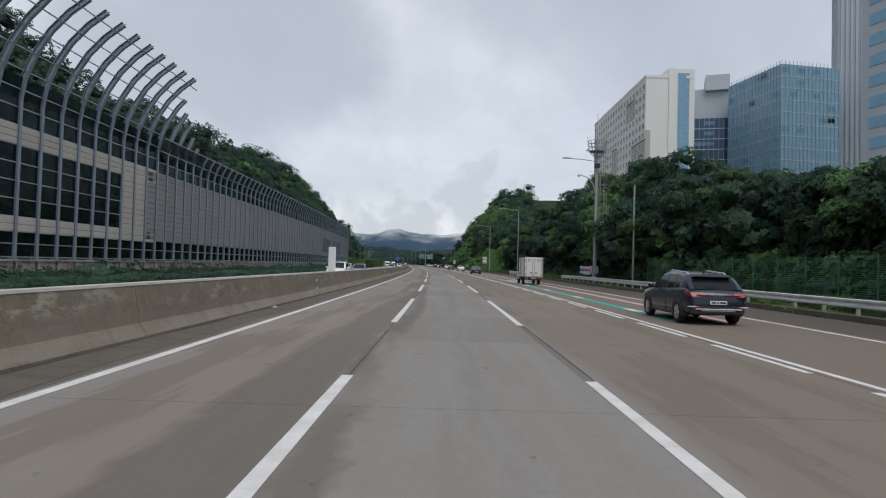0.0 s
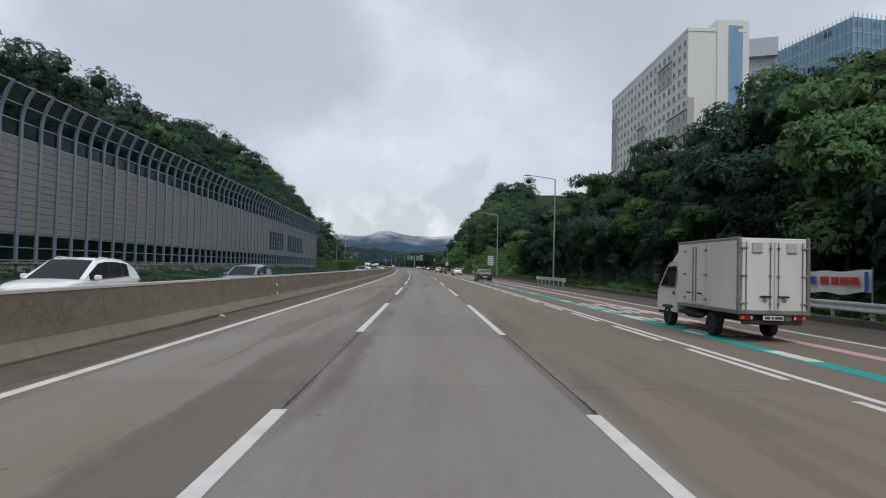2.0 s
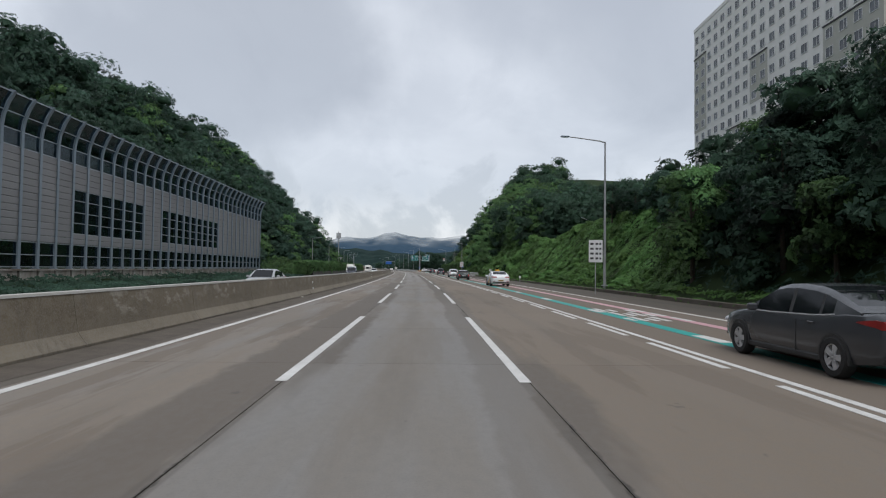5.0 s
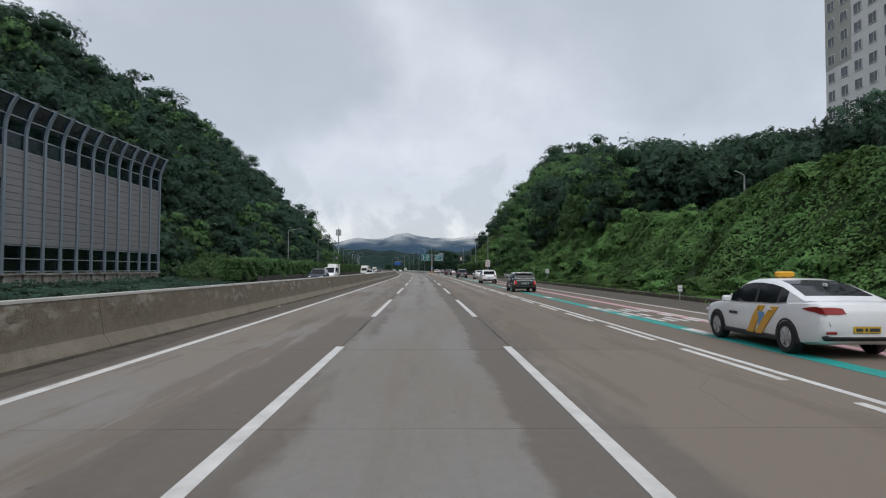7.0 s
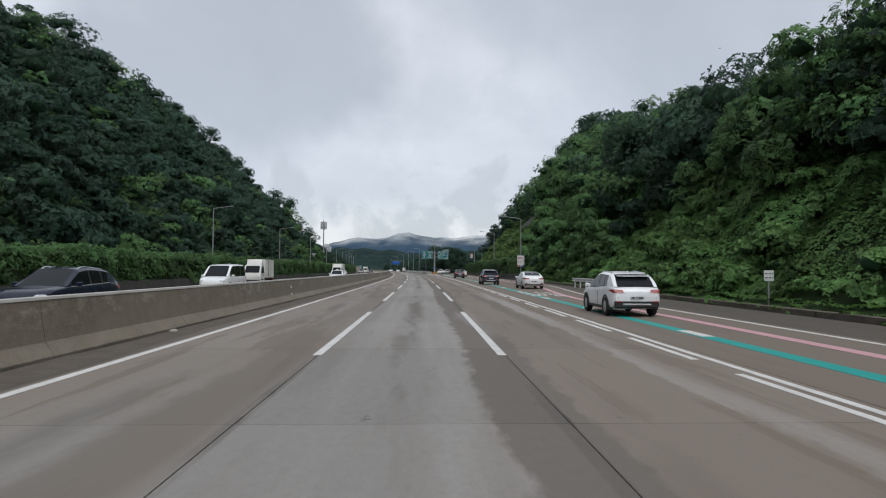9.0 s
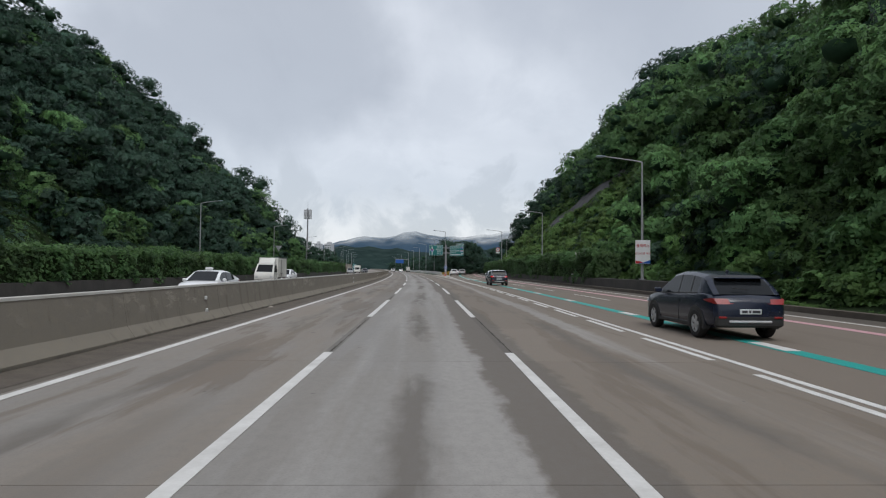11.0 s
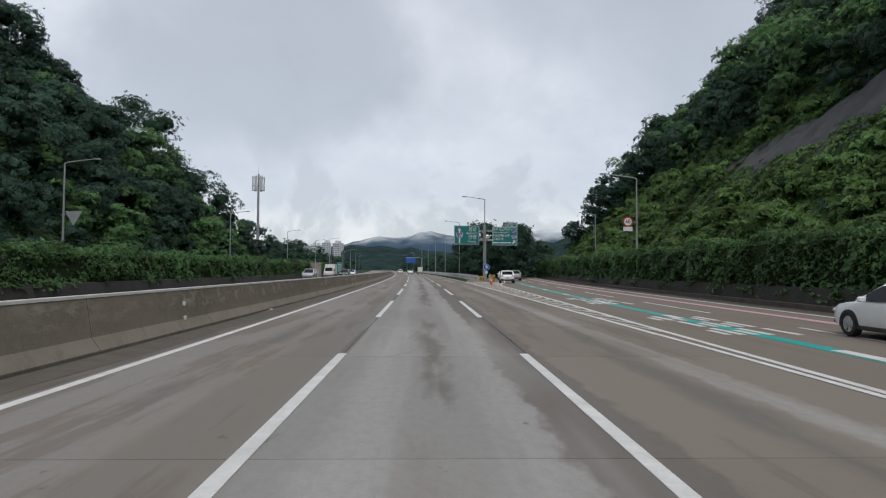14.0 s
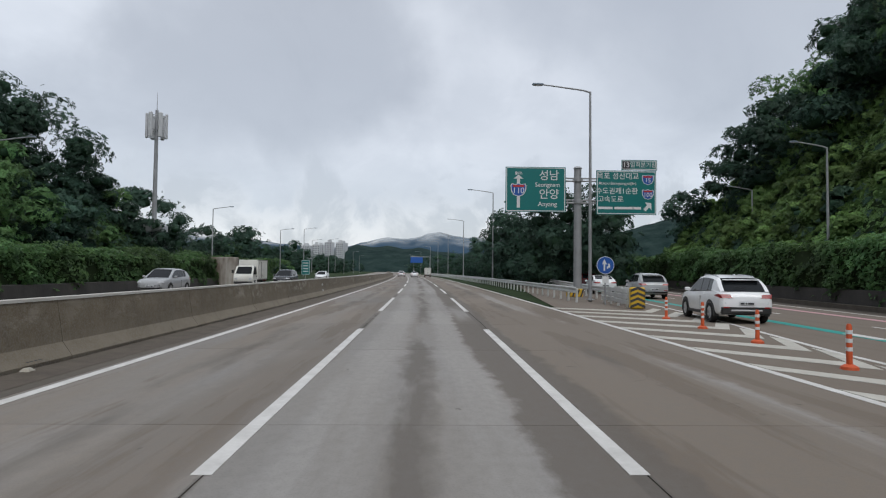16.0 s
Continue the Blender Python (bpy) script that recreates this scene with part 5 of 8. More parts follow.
for k in range(4):
    part("stripe", Geo().add([(-0.45 + 0.25 * k, -0.156, 0.2), (-0.35 + 0.25 * k, -0.156, 0.2), (-0.2 + 0.25 * k, -0.156, 0.64), (-0.3 + 0.25 * k, -0.156, 0.64)], [(0, 1, 2, 3)]), INK, yb)
bollard = None
for y, u in ((401.5, 9.25), (405.4, 9.8), (409.1, 10.2), (412.8, 10.6)):
    if bollard is None:
        bollard = thing("lane_divider_post", place(y, u), "orange plastic lane divider post with white bands", "bollard", "lane divider posts")
        part("base", Geo().tube([(0, 0, 0), (0, 0, 0.05), (0, 0, 0.09)], [0.15, 0.14, 0.07], 14), ORANGE, bollard)
        part("shaft", Geo().tube([(0, 0, 0.05), (0, 0, 0.76), (0, 0, 0.80)], [0.052, 0.045, 0.03], 12), ORANGE, bollard, smooth=True)
        for z in (0.32, 0.47, 0.62):
            part("white_band", Geo().tube([(0, 0, z), (0, 0, z + 0.07)], 0.054, 12), SIGN_WHITE, bollard)
    else:
        copy_thing(bollard, place(y, u))

# ---- green wire fence among the trees ----
fence = thing("wire_fence", pose(0, 0, 0), "green coated wire fence in front of roadside trees", "fence")
pm = Geo().tube([(0, 0, 0), (0, 0, 2.45)], 0.03, 6).mesh("post", FENCE_GREEN)
for y in steps(12, 50, 2.35):
    sharing("post", pm, place(y, 18.5, 0.1), fence)
for k in range(22):
    part("wire", Geo().sweep([12, 30, 50], [(18.5 - 0.006, 0.45 + 0.093 * k), (18.5 + 0.006, 0.45 + 0.093 * k), (18.5, 0.462 + 0.093 * k)]), FENCE_GREEN, fence)
br = thing("bent_fence_post", pose(*at(318.9, 18.4, 0.8), 0, 0, heading(319)), "pale concrete fence post with a bent head and a brace", "post", "fence posts")
part("shaft", Geo().bevel_box((0, 0, 1.05), (0.13, 0.13, 2.3), 0.02), CAP, br)
part("bent_head", Geo().tube([(0, 0, 2.1), (-0.1, 0.3, 2.75)], 0.06, 6), CAP, br)
part("brace", Geo().tube([(0, 0.1, 1.9), (0, 1.4, 0.1)], 0.06, 6), CAP, br)
copy_thing(br, pose(*at(322.4, 18.9, 0.9), 0, 0, heading(322)))

# ---- retaining walls and their hedges ----
ret = part("retaining_wall", Geo().sweep(steps(286, 470, 4), lambda y: [(kerb_u(y) + 0.25, -0.05), (kerb_u(y) + 0.3, 0.95), (kerb_u(y) + 0.7, 0.98), (kerb_u(y) + 0.7, -0.05)]), RETAIN)
tagged(ret, "dark wet concrete retaining wall beside the exit lane", "retaining wall", kind="structure")
lret = part("retaining_wall", Geo().sweep(steps(230, 470, 4), [(-18.2, -0.05), (-18.3, 0.75), (-18.8, 0.8), (-18.8, -0.05)]), RETAIN)
tagged(lret, "dark stained low wall along the other carriageway", "retaining wall", kind="structure")
conc = thing("concrete_abutment", pose(*at(452, -21.6), 0, 0, heading(452)), "pale weathered concrete wall end with hanging creepers", "wall")
part("slab", Geo().bevel_box((2.4, 0, 1.4), (5.4, 0.6, 2.9), 0.05), WALLBASE, conc)

# ---- gore chevrons and road lettering ----
gore_u = lambda y: float(np.interp(y, (335, 352, 366, 382, 401, 405, 414, 425), (7.68, 8.1, 8.75, 9.4, 10.1, 10.8, 12.6, 14.2))) + max(0, ramp(y) - ramp(425))


for i in range(32):
    y = 340 + 2.45 * i
    if y > 416:
        break
    left, right = 7.75, gore_u(y + 2.5)
    w = min(right - 0.08, 12.6) - left
    if w < 0.35:
        continue
    mid_u = left + w * 0.74
    g = Geo()
    pts = [(y + 2.6, left), (y + 3.3, left), (y + 1.05, mid_u), (y + 0.15, mid_u)]
    g.add([at(a, u, 0.010) for a, u in pts] + [at(a, u, 0.001) for a, u in pts], [(0, 1, 2, 3), (0, 4, 5, 1), (1, 5, 6, 2), (2, 6, 7, 3), (3, 7, 4, 0)])
    pts = [(y + 0.15, mid_u), (y + 1.05, mid_u), (y + 3.2, left + w), (y + 2.3, left + w)]
    g.add([at(a, u, 0.010) for a, u in pts] + [at(a, u, 0.001) for a, u in pts], [(0, 1, 2, 3), (0, 4, 5, 1), (1, 5, 6, 2), (2, 6, 7, 3), (3, 7, 4, 0)])
    part("gore_chevron", g, PAINT_WORN, marks)
stripe("gore_edge", 338, 560, gore_u, 0.16, PAINT_WHITE, marks)
for y0 in (58, 66, 128, 175, 243, 352, 366):
    u0 = 9.0 + ramp(y0)
    for r in range(3):
        for c in range(6):
            if (r * 5 + c * 3 + int(y0)) % 7 == 0:
                continue
            stripe("road_lettering", y0 + 2.2 * r, y0 + 2.2 * r + (1.7 if c % 2 else 1.1), u0 + 0.38 * c + 0.1, 0.2, PAINT_WHITE, marks, 0.013, 2.0)
for i in range(40):
    y = 24 + 9.8 * i
    if y < 420:
        stripe("arrow_head", y, y + 1.5, lambda q: green_u(q) + 0.02, 0.34, PAINT_WHITE, marks, 0.017, 2.0)

# ---- plants: crowns of many small leaf clumps ----
def leaf_cards(centres, normals, sizes, rs, droop=0.25):
    """Folded leaf clumps (four corners each) at centres, facing roughly along normals."""
    n = len(centres)
    nv = normals + rs.normal(0, 0.33, (n, 3))
    nv[:, 2] += 0.25
    nv /= np.linalg.norm(nv, axis=1)[:, None]
    a = np.cross(nv, rs.normal(0, 1, (n, 3)))
    a /= np.linalg.norm(a, axis=1)[:, None] + 1e-9
    b = np.cross(nv, a)
    s = sizes[:, None]
    fold = nv * s * rs.uniform(0.05, 0.35, n)[:, None]
    p0, p2 = centres - a * s * 0.62 - fold, centres + a * s * 0.62 - fold
    w = s * rs.uniform(0.28, 0.5, n)[:, None]
    p1, p3 = centres + b * w + fold * 0.4, centres - b * w + fold * 0.4
    return np.stack([p0, p1, p2, p3], 1).reshape(-1, 3)


def cards_mesh(name, verts, mat, outward):
    """Leaf clumps as one mesh; outward is the direction in which each clump's mass faces."""
    n = len(verts) // 4
    me = bpy.data.meshes.new(name)
    me.vertices.add(4 * n)
    me.vertices.foreach_set("co", verts.astype(np.float32).ravel())
    me.loops.add(4 * n)
    me.loops.foreach_set("vertex_index", np.arange(4 * n, dtype=np.int32))
    me.polygons.add(n)
    me.polygons.foreach_set("loop_start", np.arange(0, 4 * n, 4, dtype=np.int32))
    me.update(calc_edges=True)
    face = me.attributes.new("outward", "FLOAT_VECTOR", "POINT")
    d = outward / (np.linalg.norm(outward, axis=1)[:, None] + 1e-9)
    face.data.foreach_set("vector", np.repeat(d, 4, axis=0).astype(np.float32).ravel())
    me.materials.append(mat)
    return me


def crown_points(rs, height, radius, count, low=0.25, lobes=9, whole=False):
    """Points and outward normals on the lobes of a crown that stands on z = 0."""
    ang = rs.uniform(0, 2 * np.pi, lobes)
    hh = np.linspace(low, 0.86, lobes) + rs.uniform(-0.06, 0.06, lobes)
    spread = radius * (0.25 + 0.5 * np.sin(np.pi * np.clip((hh - low) / (1 - low) * 0.85 + 0.12, 0, 1))) * rs.uniform(0.5, 1.15, lobes)
    cen = np.stack([np.cos(ang) * spread, np.sin(ang) * spread, hh * height], 1)
    cen = np.vstack([cen, [(0, 0, height * 0.9)]])
    rad = np.append(radius * rs.uniform(0.36, 0.62, lobes), radius * 0.34)
    which = rs.choice(len(cen), count, p=rad**2 / (rad**2).sum())
    d = rs.normal(0, 1, (count, 3))
    d /= np.linalg.norm(d, axis=1)[:, None]
    d[:, 2] = np.where(d[:, 2] < -0.35, -d[:, 2], d[:, 2])
    r = rad[which] * rs.uniform(0.62, 1.03, count) ** 0.8
    pts = cen[which] + d * r[:, None] * np.array([1.0, 1.0, 0.72])
    # stray twigs break the outline
    stray = rs.random(count) < 0.025
    pts[stray] += d[stray] * rs.uniform(0.1, 0.5, stray.sum())[:, None] * rad[which][stray][:, None]
    return (pts, d, cen, rad) if whole else (pts, d)


_ball = bmesh.new()
bmesh.ops.create_icosphere(_ball, subdivisions=1, radius=1.0)
BALL_V = [v.co.copy() for v in _ball.verts]
BALL_F = [tuple(v.index for v in f.verts) for f in _ball.faces]
_ball.free()


def blob(g, c, r, rs):
    """A lumpy solid filler inside a crown; its dark colour stands for the shade there."""
    k = rs.uniform(0.78, 1.12, len(BALL_V))
    return g.add([(c[0] + v.x * r[0] * q, c[1] + v.y * r[1] * q, c[2] + v.z * r[2] * q) for v, q in zip(BALL_V, k)], BALL_F)


def cores_mesh(name, rows, rs):
    """Lumpy solid fillers, coloured dark as the crowns' inner shade: rows of x, y, z and three radii."""
    rows = np.array(rows)
    n, b = len(rows), np.array([tuple(v) for v in BALL_V])
    k = rs.uniform(0.75, 1.15, (n, len(b), 1))
    verts = rows[:, None, :3] + b[None] * k * rows[:, None, 3:]
    f = np.array(BALL_F)
    faces = (f[None] + (np.arange(n) * len(b))[:, None, None]).reshape(-1)
    me = bpy.data.meshes.new(name)
    me.vertices.add(n * len(b))
    me.vertices.foreach_set("co", verts.astype(np.float32).ravel())
    me.loops.add(len(faces))
    me.loops.foreach_set("vertex_index", faces.astype(np.int32))
    me.polygons.add(len(faces) // 3)
    me.polygons.foreach_set("loop_start", np.arange(0, len(faces), 3, dtype=np.int32))
    me.update(calc_edges=True)
    me.materials.append(CROWN_SHADE)
    return me


def woods(name, label, spots, seed, mat, card=0.82, per=285):
    """One mass of forest: spots are rows of x, y, z, height, radius, density."""
    rs = np.random.RandomState(seed)
    out, faces, cores = [], [], []
    for x, y, z, h, r, dens in spots:
        n = int(per * dens * min(1.8, max(0.5, (r / 2.9) ** 2)))
        p, d, cen, rad = crown_points(rs, h, r, n, low=0.12, whole=True)
        # the whole crown's roundness, more than its lobes', shades it
        o = p * np.array([1 / r, 1 / r, 0]) + np.array([0, 0, 1]) * (p[:, 2:3] / h * 1.7 - 0.55)
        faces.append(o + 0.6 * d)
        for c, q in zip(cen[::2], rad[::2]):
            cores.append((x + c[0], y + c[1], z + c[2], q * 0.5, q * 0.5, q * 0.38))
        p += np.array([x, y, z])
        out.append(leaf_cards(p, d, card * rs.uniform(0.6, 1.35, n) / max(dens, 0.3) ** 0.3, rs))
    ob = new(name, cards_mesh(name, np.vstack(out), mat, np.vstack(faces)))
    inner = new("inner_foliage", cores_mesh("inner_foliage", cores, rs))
    inner.parent = ob
    return tagged(ob, label, "woodland", kind="stuff")


def spot(y, u, h, r, dens, sink=0.6):
    x, yy, z = at(y, u, ground_z(y, u))
    return (x, yy, z - sink, h, r, dens)


def on_rock(y, d):
    """The bare rock band that slants across the right-hand cutting."""
    c = float(np.interp(y, (358, 394), (16.6, 11.6)))
    return 356 < y < 396 and abs(d - c) < 1.9 * min(1, (y - 355) / 6, (397 - y) / 10) + 0.7 * noise.noise((y * 0.3, d * 0.3, 8))


rs = np.random.RandomState(11)
left_spots, right_spots, low_left, vines_trees = [], [], [], []
for y in np.arange(20, 545, 4.6):
    top = np.interp(y, *CREST_L)
    d = 31.0 if y > 224 else 32.5
    while 1.05 * (d - 30) < top + 9:
        yy, dd = y + rs.uniform(-2, 2), d + rs.uniform(-1.2, 1.2)
        f = min(1.0, (dd - 30) / 12)
        h = (rs.uniform(2.4, 4.2) + f * rs.uniform(2.2, 4.6)) * rs.choice((0.9, 1.0, 1.45), p=(0.4, 0.4, 0.2))
        near = 1.9 if yy > 400 else 1.5 if dd < 42 and yy > 200 else 1.0
        (low_left if rs.random() < 0.28 * (1.2 - f) + 0.04 else left_spots).append(spot(yy, -dd, h, h * rs.uniform(0.40, 0.56), near))
        d += rs.uniform(2.6, 4.2)
TREE_TOP = ((0, 38, 52, 68, 95, 115, 128, 150), (7.2, 8.2, 11.8, 15.2, 15.6, 13.0, 14.8, 13))
for y in np.arange(4, 478, 4.4):
    top = np.interp(y, *CREST_R)
    edge = 17.2 + ramp(y) + lane_x(y) * 0.75
    d = 3.0
    vine = 146 < y < 268
    while 1.15 * d < top + (22 if 225 < y < 400 else 8):
        yy, dd = y + rs.uniform(-2, 2), d + rs.uniform(-1, 1)
        f = min(1.0, dd / 9)
        d += rs.uniform(2.4, 3.8)
        if vine and (1.15 * dd < 7.8 or 184 < y < 222):
            continue
        face = 322 < y and 1.15 * dd < 18
        if face and (rs.random() < 0.88 or on_rock(yy, dd) or dd > 8):
            continue
        h = (rs.uniform(2.6, 4.0) + f * rs.uniform(1.8, 4.2)) * rs.choice((0.9, 1.0, 1.5), p=(0.4, 0.4, 0.2))
        if face:
            h = min(h, 2.2)
        if vine and y < 186:
            h *= 0.5
        if y < 150:
            h = min(h, max(2.0, np.interp(y, *TREE_TOP) - ground_z(yy, edge + dd) - 0.5))
        (vines_trees if rs.random() < (0.88 if 282 < y < 400 and dd < 30 else 0.5 if y > 225 and dd < 14 else 0.22) else right_spots).append(spot(yy, edge + dd, h, h * rs.uniform(0.40, 0.58), 3.0 if dd < 11 and 225 < y < 340 else 1.7 if dd < 10 else 1.1))
for _ in range(190):
    y, d = rs.uniform(186, 268), rs.uniform(12.5, 56)
    h = rs.uniform(2.2, 3.6) if y < 200 else rs.uniform(5.0, 8.5)
    right_spots.append(spot(y, 17.2 + lane_x(y) * 0.75 + d, h, h * rs.uniform(0.5, 0.7), 1.0))
bushes, high_bushes = [], []
for _ in range(420):
    y, d = rs.uniform(150, 318), rs.uniform(0.8, 12.5)
    h = rs.uniform(0.9, 2.0) * (0.55 if y < 215 else 1.0)
    bushes.append(spot(y, 17.2 + lane_x(y) * 0.75 + d, h, h * rs.uniform(0.55, 0.95), 1.6, 0.35))
for _ in range(480):
    y, d, h = rs.uniform(318, 476), rs.uniform(1.0, 16.5), rs.uniform(0.9, 2.3)
    if not on_rock(y, d) and not on_rock(y, d + 1.5):
        high_bushes.append(spot(y, 17.2 + ramp(y) + lane_x(y) * 0.75 + d, h, h * rs.uniform(0.55, 0.95), 1.6, 0.35))
woods("slope_bushes", "rounded bright green bushes overgrown with vines on the slope", bushes, 25, LEAF_VINE, 0.62)
woods("cutting_bushes", "yellow-green bushes overgrown with creepers on the cutting face", high_bushes, 26, LEAF_CREEPER, 0.66)
woods("hillside_forest", "dense dark green mixed forest covering the steep hillside", left_spots, 21, LEAF)
woods("hillside_thicket", "brighter green shrubs and young trees on the slope", low_left, 22, LEAF_FRESH, 0.76)
woods("cutting_forest", "dense dark green forest above the exit lane", right_spots, 23, LEAF_MID)
woods("cutting_thicket", "brighter green young trees on the cutting slope", vines_trees, 24, LEAF_FRESH, 0.76)


def blanket(name, label, y0, y1, d0, d1, side, count, card, mat, seed, lump=0.5):
    """A cover of creeping leaves over a slope."""
    rs = np.random.RandomState(seed)
    ys = rs.uniform(y0, y1, count)
    ds = rs.uniform(0, 1, count)
    pts = np.zeros((count, 3))
    nor = np.zeros((count, 3))
    for i in range(count):
        y = ys[i]
        base = 30 if side < 0 else 17.2 + ramp(y) + lane_x(y) * 0.75
        a, b = (d(y) if callable(d) else d for d in (d0, d1))
        d = a + (b - a) * ds[i]
        if side > 0 and on_rock(y, d):
            d = rs.uniform(1.0, 7.0)
        u = side * (base + d)
        z = ground_z(y, u) + lump * (0.5 + noise.noise((y * 0.35, d * 0.35, seed))) + lump * 0.5 * noise.noise((y * 1.1, d * 1.1, seed))
        pts[i] = at(y, u, z)
        tilt = noise.noise((y * 0.35 + 0.6, d * 0.35, seed)) - noise.noise((y * 0.35 - 0.6, d * 0.35, seed))
        rise = noise.noise((y * 0.35, d * 0.35 + 0.6, seed)) - noise.noise((y * 0.35, d * 0.35 - 0.6, seed))
        nor[i] = (-side * (0.6 + 0.9 * rise), -0.9 * tilt, 0.8)
    v = leaf_cards(pts, nor, card * rs.uniform(0.6, 1.3, count), rs)
    ob = new(name, cards_mesh(name, v, mat, nor))
    return tagged(ob, label, "ground cover", kind="stuff")


blanket("vine_slope", "bright green creeping vines blanketing the cutting slope", 146, 268, 0.6, lambda y: 14.5 if 180 < y < 222 else 13.0, 1, 96000, 0.34, LEAF_VINE, 31, 0.8)
blanket("upper_vine_slope", "yellow-green creepers covering the high cutting face", 300, 480, 1.0, lambda y: 17.5, 1, 78000, 0.46, LEAF_CREEPER, 32, 0.9)
blanket("verge_plants", "green weeds and grass along the roadside verge", 8, 300, -1.2, 1.6, 1, 26000, 0.24, LEAF_GRASS, 33, 0.35)
blanket("left_bank_creepers", "green creepers on the foot of the opposite slope", 225, 470, 0.2, 12, -1, 30000, 0.42, LEAF_HEDGE, 34)


def undergrowth(name, side, y0, y1, count, seed):
    """Leafy floor of the forest, so that no bare slope shows between the trees."""
    rs = np.random.RandomState(seed)
    pts, nor = np.zeros((count, 3)), np.zeros((count, 3))
    for i in range(count):
        y = rs.uniform(y0, y1)
        crest = np.interp(y, *(CREST_L if side < 0 else CREST_R))
        d = rs.uniform(0, 1) * (crest / 1.1 + 7)
        base = 29.5 if side < 0 else 18.5 + ramp(y) + lane_x(y) * 0.75
        if side > 0 and 146 < y < 268 and d < 9:
            y = y - 140 if y < 207 else y + 90
            base = 18.5 + ramp(y) + lane_x(y) * 0.75
        u = side * (base + d)
        deep = side > 0 and on_rock(y, d + 1.3)
        pts[i] = at(y, u, ground_z(y, u) + (-0.6 if deep else rs.uniform(0.1, 1.1)))
        nor[i] = (-side * 0.7, 0, 0.7)
    ob = new(name, cards_mesh(name, leaf_cards(pts, nor, 0.7 * rs.uniform(0.6, 1.3, count), rs), LEAF, nor))
    tagged(ob, "dark leafy undergrowth on the hillside", "undergrowth", kind="stuff")


undergrowth("hillside_undergrowth", -1, 20, 480, 36000, 41)
undergrowth("cutting_undergrowth", 1, 0, 474, 27000, 42)


def hedge(name, label, y0, y1, fu, z0, z1, width, count, mat, seed):
    """A clipped, creeper-hung hedge: leaves over its face and top."""
    rs = np.random.RandomState(seed)
    pts, nor = np.zeros((count, 3)), np.zeros((count, 3))
    for i in range(count):
        y = rs.uniform(y0, y1)
        a = rs.uniform(0, 1)
        wob = 0.8 * noise.noise((y * 0.22, seed, 0)) + 0.4 * noise.noise((y * 1.3, seed, 3))
        side = 1 if fu(y) < 0 else -1
        if a < 0.62:
            z, off, nn = z0 + 0.5 * noise.noise((y * 0.6, seed, 8)) + (z1 - z0 + wob) * rs.uniform(0, 1) ** 0.8, 0, (side, 0, 0.55)
            off = side * (0.6 * noise.noise((y * 0.5, z * 0.9, seed)) + 0.25 * noise.noise((y * 1.7, z * 2.0, seed)) + rs.uniform(-0.1, 0.15))
        else:
            z, off, nn = z1 + wob + rs.uniform(-0.1, 0.2), -side * rs.uniform(0, width), (0.2 * side, 0, 1)
        if a > 0.975:
            y, z, off, nn = y0 + rs.uniform(0, 0.9), rs.uniform(z0, z1), -side * rs.uniform(0, width), (0, -1, 0.3)
        pts[i] = at(y, fu(y) + off, z)
        nor[i] = nn
    core = Geo().sweep(steps(y0 + 1.2, y1 - 1.2, 4), lambda y: [(fu(y) - side0 * 0.15, z0 - 0.2), (fu(y) - side0 * 0.15, z1 - 0.3), (fu(y) - side0 * width, z1 - 0.3), (fu(y) - side0 * width, z0 - 0.2)]) if (side0 := (1 if fu((y0 + y1) / 2) < 0 else -1)) else None
    t = new(name, cards_mesh(name, leaf_cards(pts, nor, 0.34 * rs.uniform(0.6, 1.3, count), rs), mat, nor))
    tagged(t, label, "hedge", kind="stuff")
    part("hedge_core", core, GRASS_GROUND, t)


hedge("left_hedge", "long clipped green hedge above a dark low wall", 224, 476, lambda y: -18.5, 0.42, 2.7, 2.4, 40000, LEAF_HEDGE, 51)
hedge("right_hedge", "creeper-hung hedge above a dark retaining wall", 312, 484, lambda y: kerb_u(y) + 0.42, 0.42, 3.3, 2.4, 34000, LEAF_HEDGE, 52)
blanket("barrier_shrubs", "low dark shrubs at the foot of the noise barrier", -40, 226, -5.6, -3.3, -1, 7000, 0.36, LEAF, 53, 0.7)
blanket("far_verge_shrubs", "low dark green shrubs and weeds on the verge of the other carriageway", -50, 226, -11.2, -3.6, -1, 26000, 0.42, LEAF, 56, 0.28)
hedge("fence_hedge", "overgrown mid-green hedge behind a green wire fence", 10, 58, lambda y: 19.2, 0.3, 2.5, 1.8, 9000, LEAF_FRESH, 57)
blanket("cutting_shrubs", "mid-green shrubs and creepers on the lower cutting slope", 260, 338, 0.3, 12.0, 1, 42000, 0.46, LEAF_VINE, 55, 1.5)
blanket("bank_shrubs", "dark shrubs between hedge and hillside", 226, 478, -9.0, 0.5, -1, 26000, 0.38, LEAF_HEDGE, 54, 2.6)
extra = []
for y, d, h in ((438, 15, 10), (446, 13, 11), (454, 11, 10), (461, 9, 11), (467, 8, 9), (472, 6, 8), (450, 17, 10), (458, 14, 9)):
    extra.append(spot(y, 17.2 + ramp(y) + lane_x(y) * 0.75 + d, h, h * 0.36, 3.0))
rs = np.random.RandomState(77)
for _ in range(90):
    y = rs.uniform(452, 640)
    extra.append(spot(y, rs.uniform(14, 16 + 0.30 * (y - 430)), *(lambda h: (h, h * rs.uniform(0.3, 0.45)))(rs.uniform(6, 13)), 1.9))
for _ in range(170):
    y = rs.uniform(490, 1000)
    h = rs.uniform(5, 10)
    extra.append(spot(y, -rs.uniform(29, 34 + 0.25 * (y - 480)), h, h * rs.uniform(0.4, 0.6), 0.6))
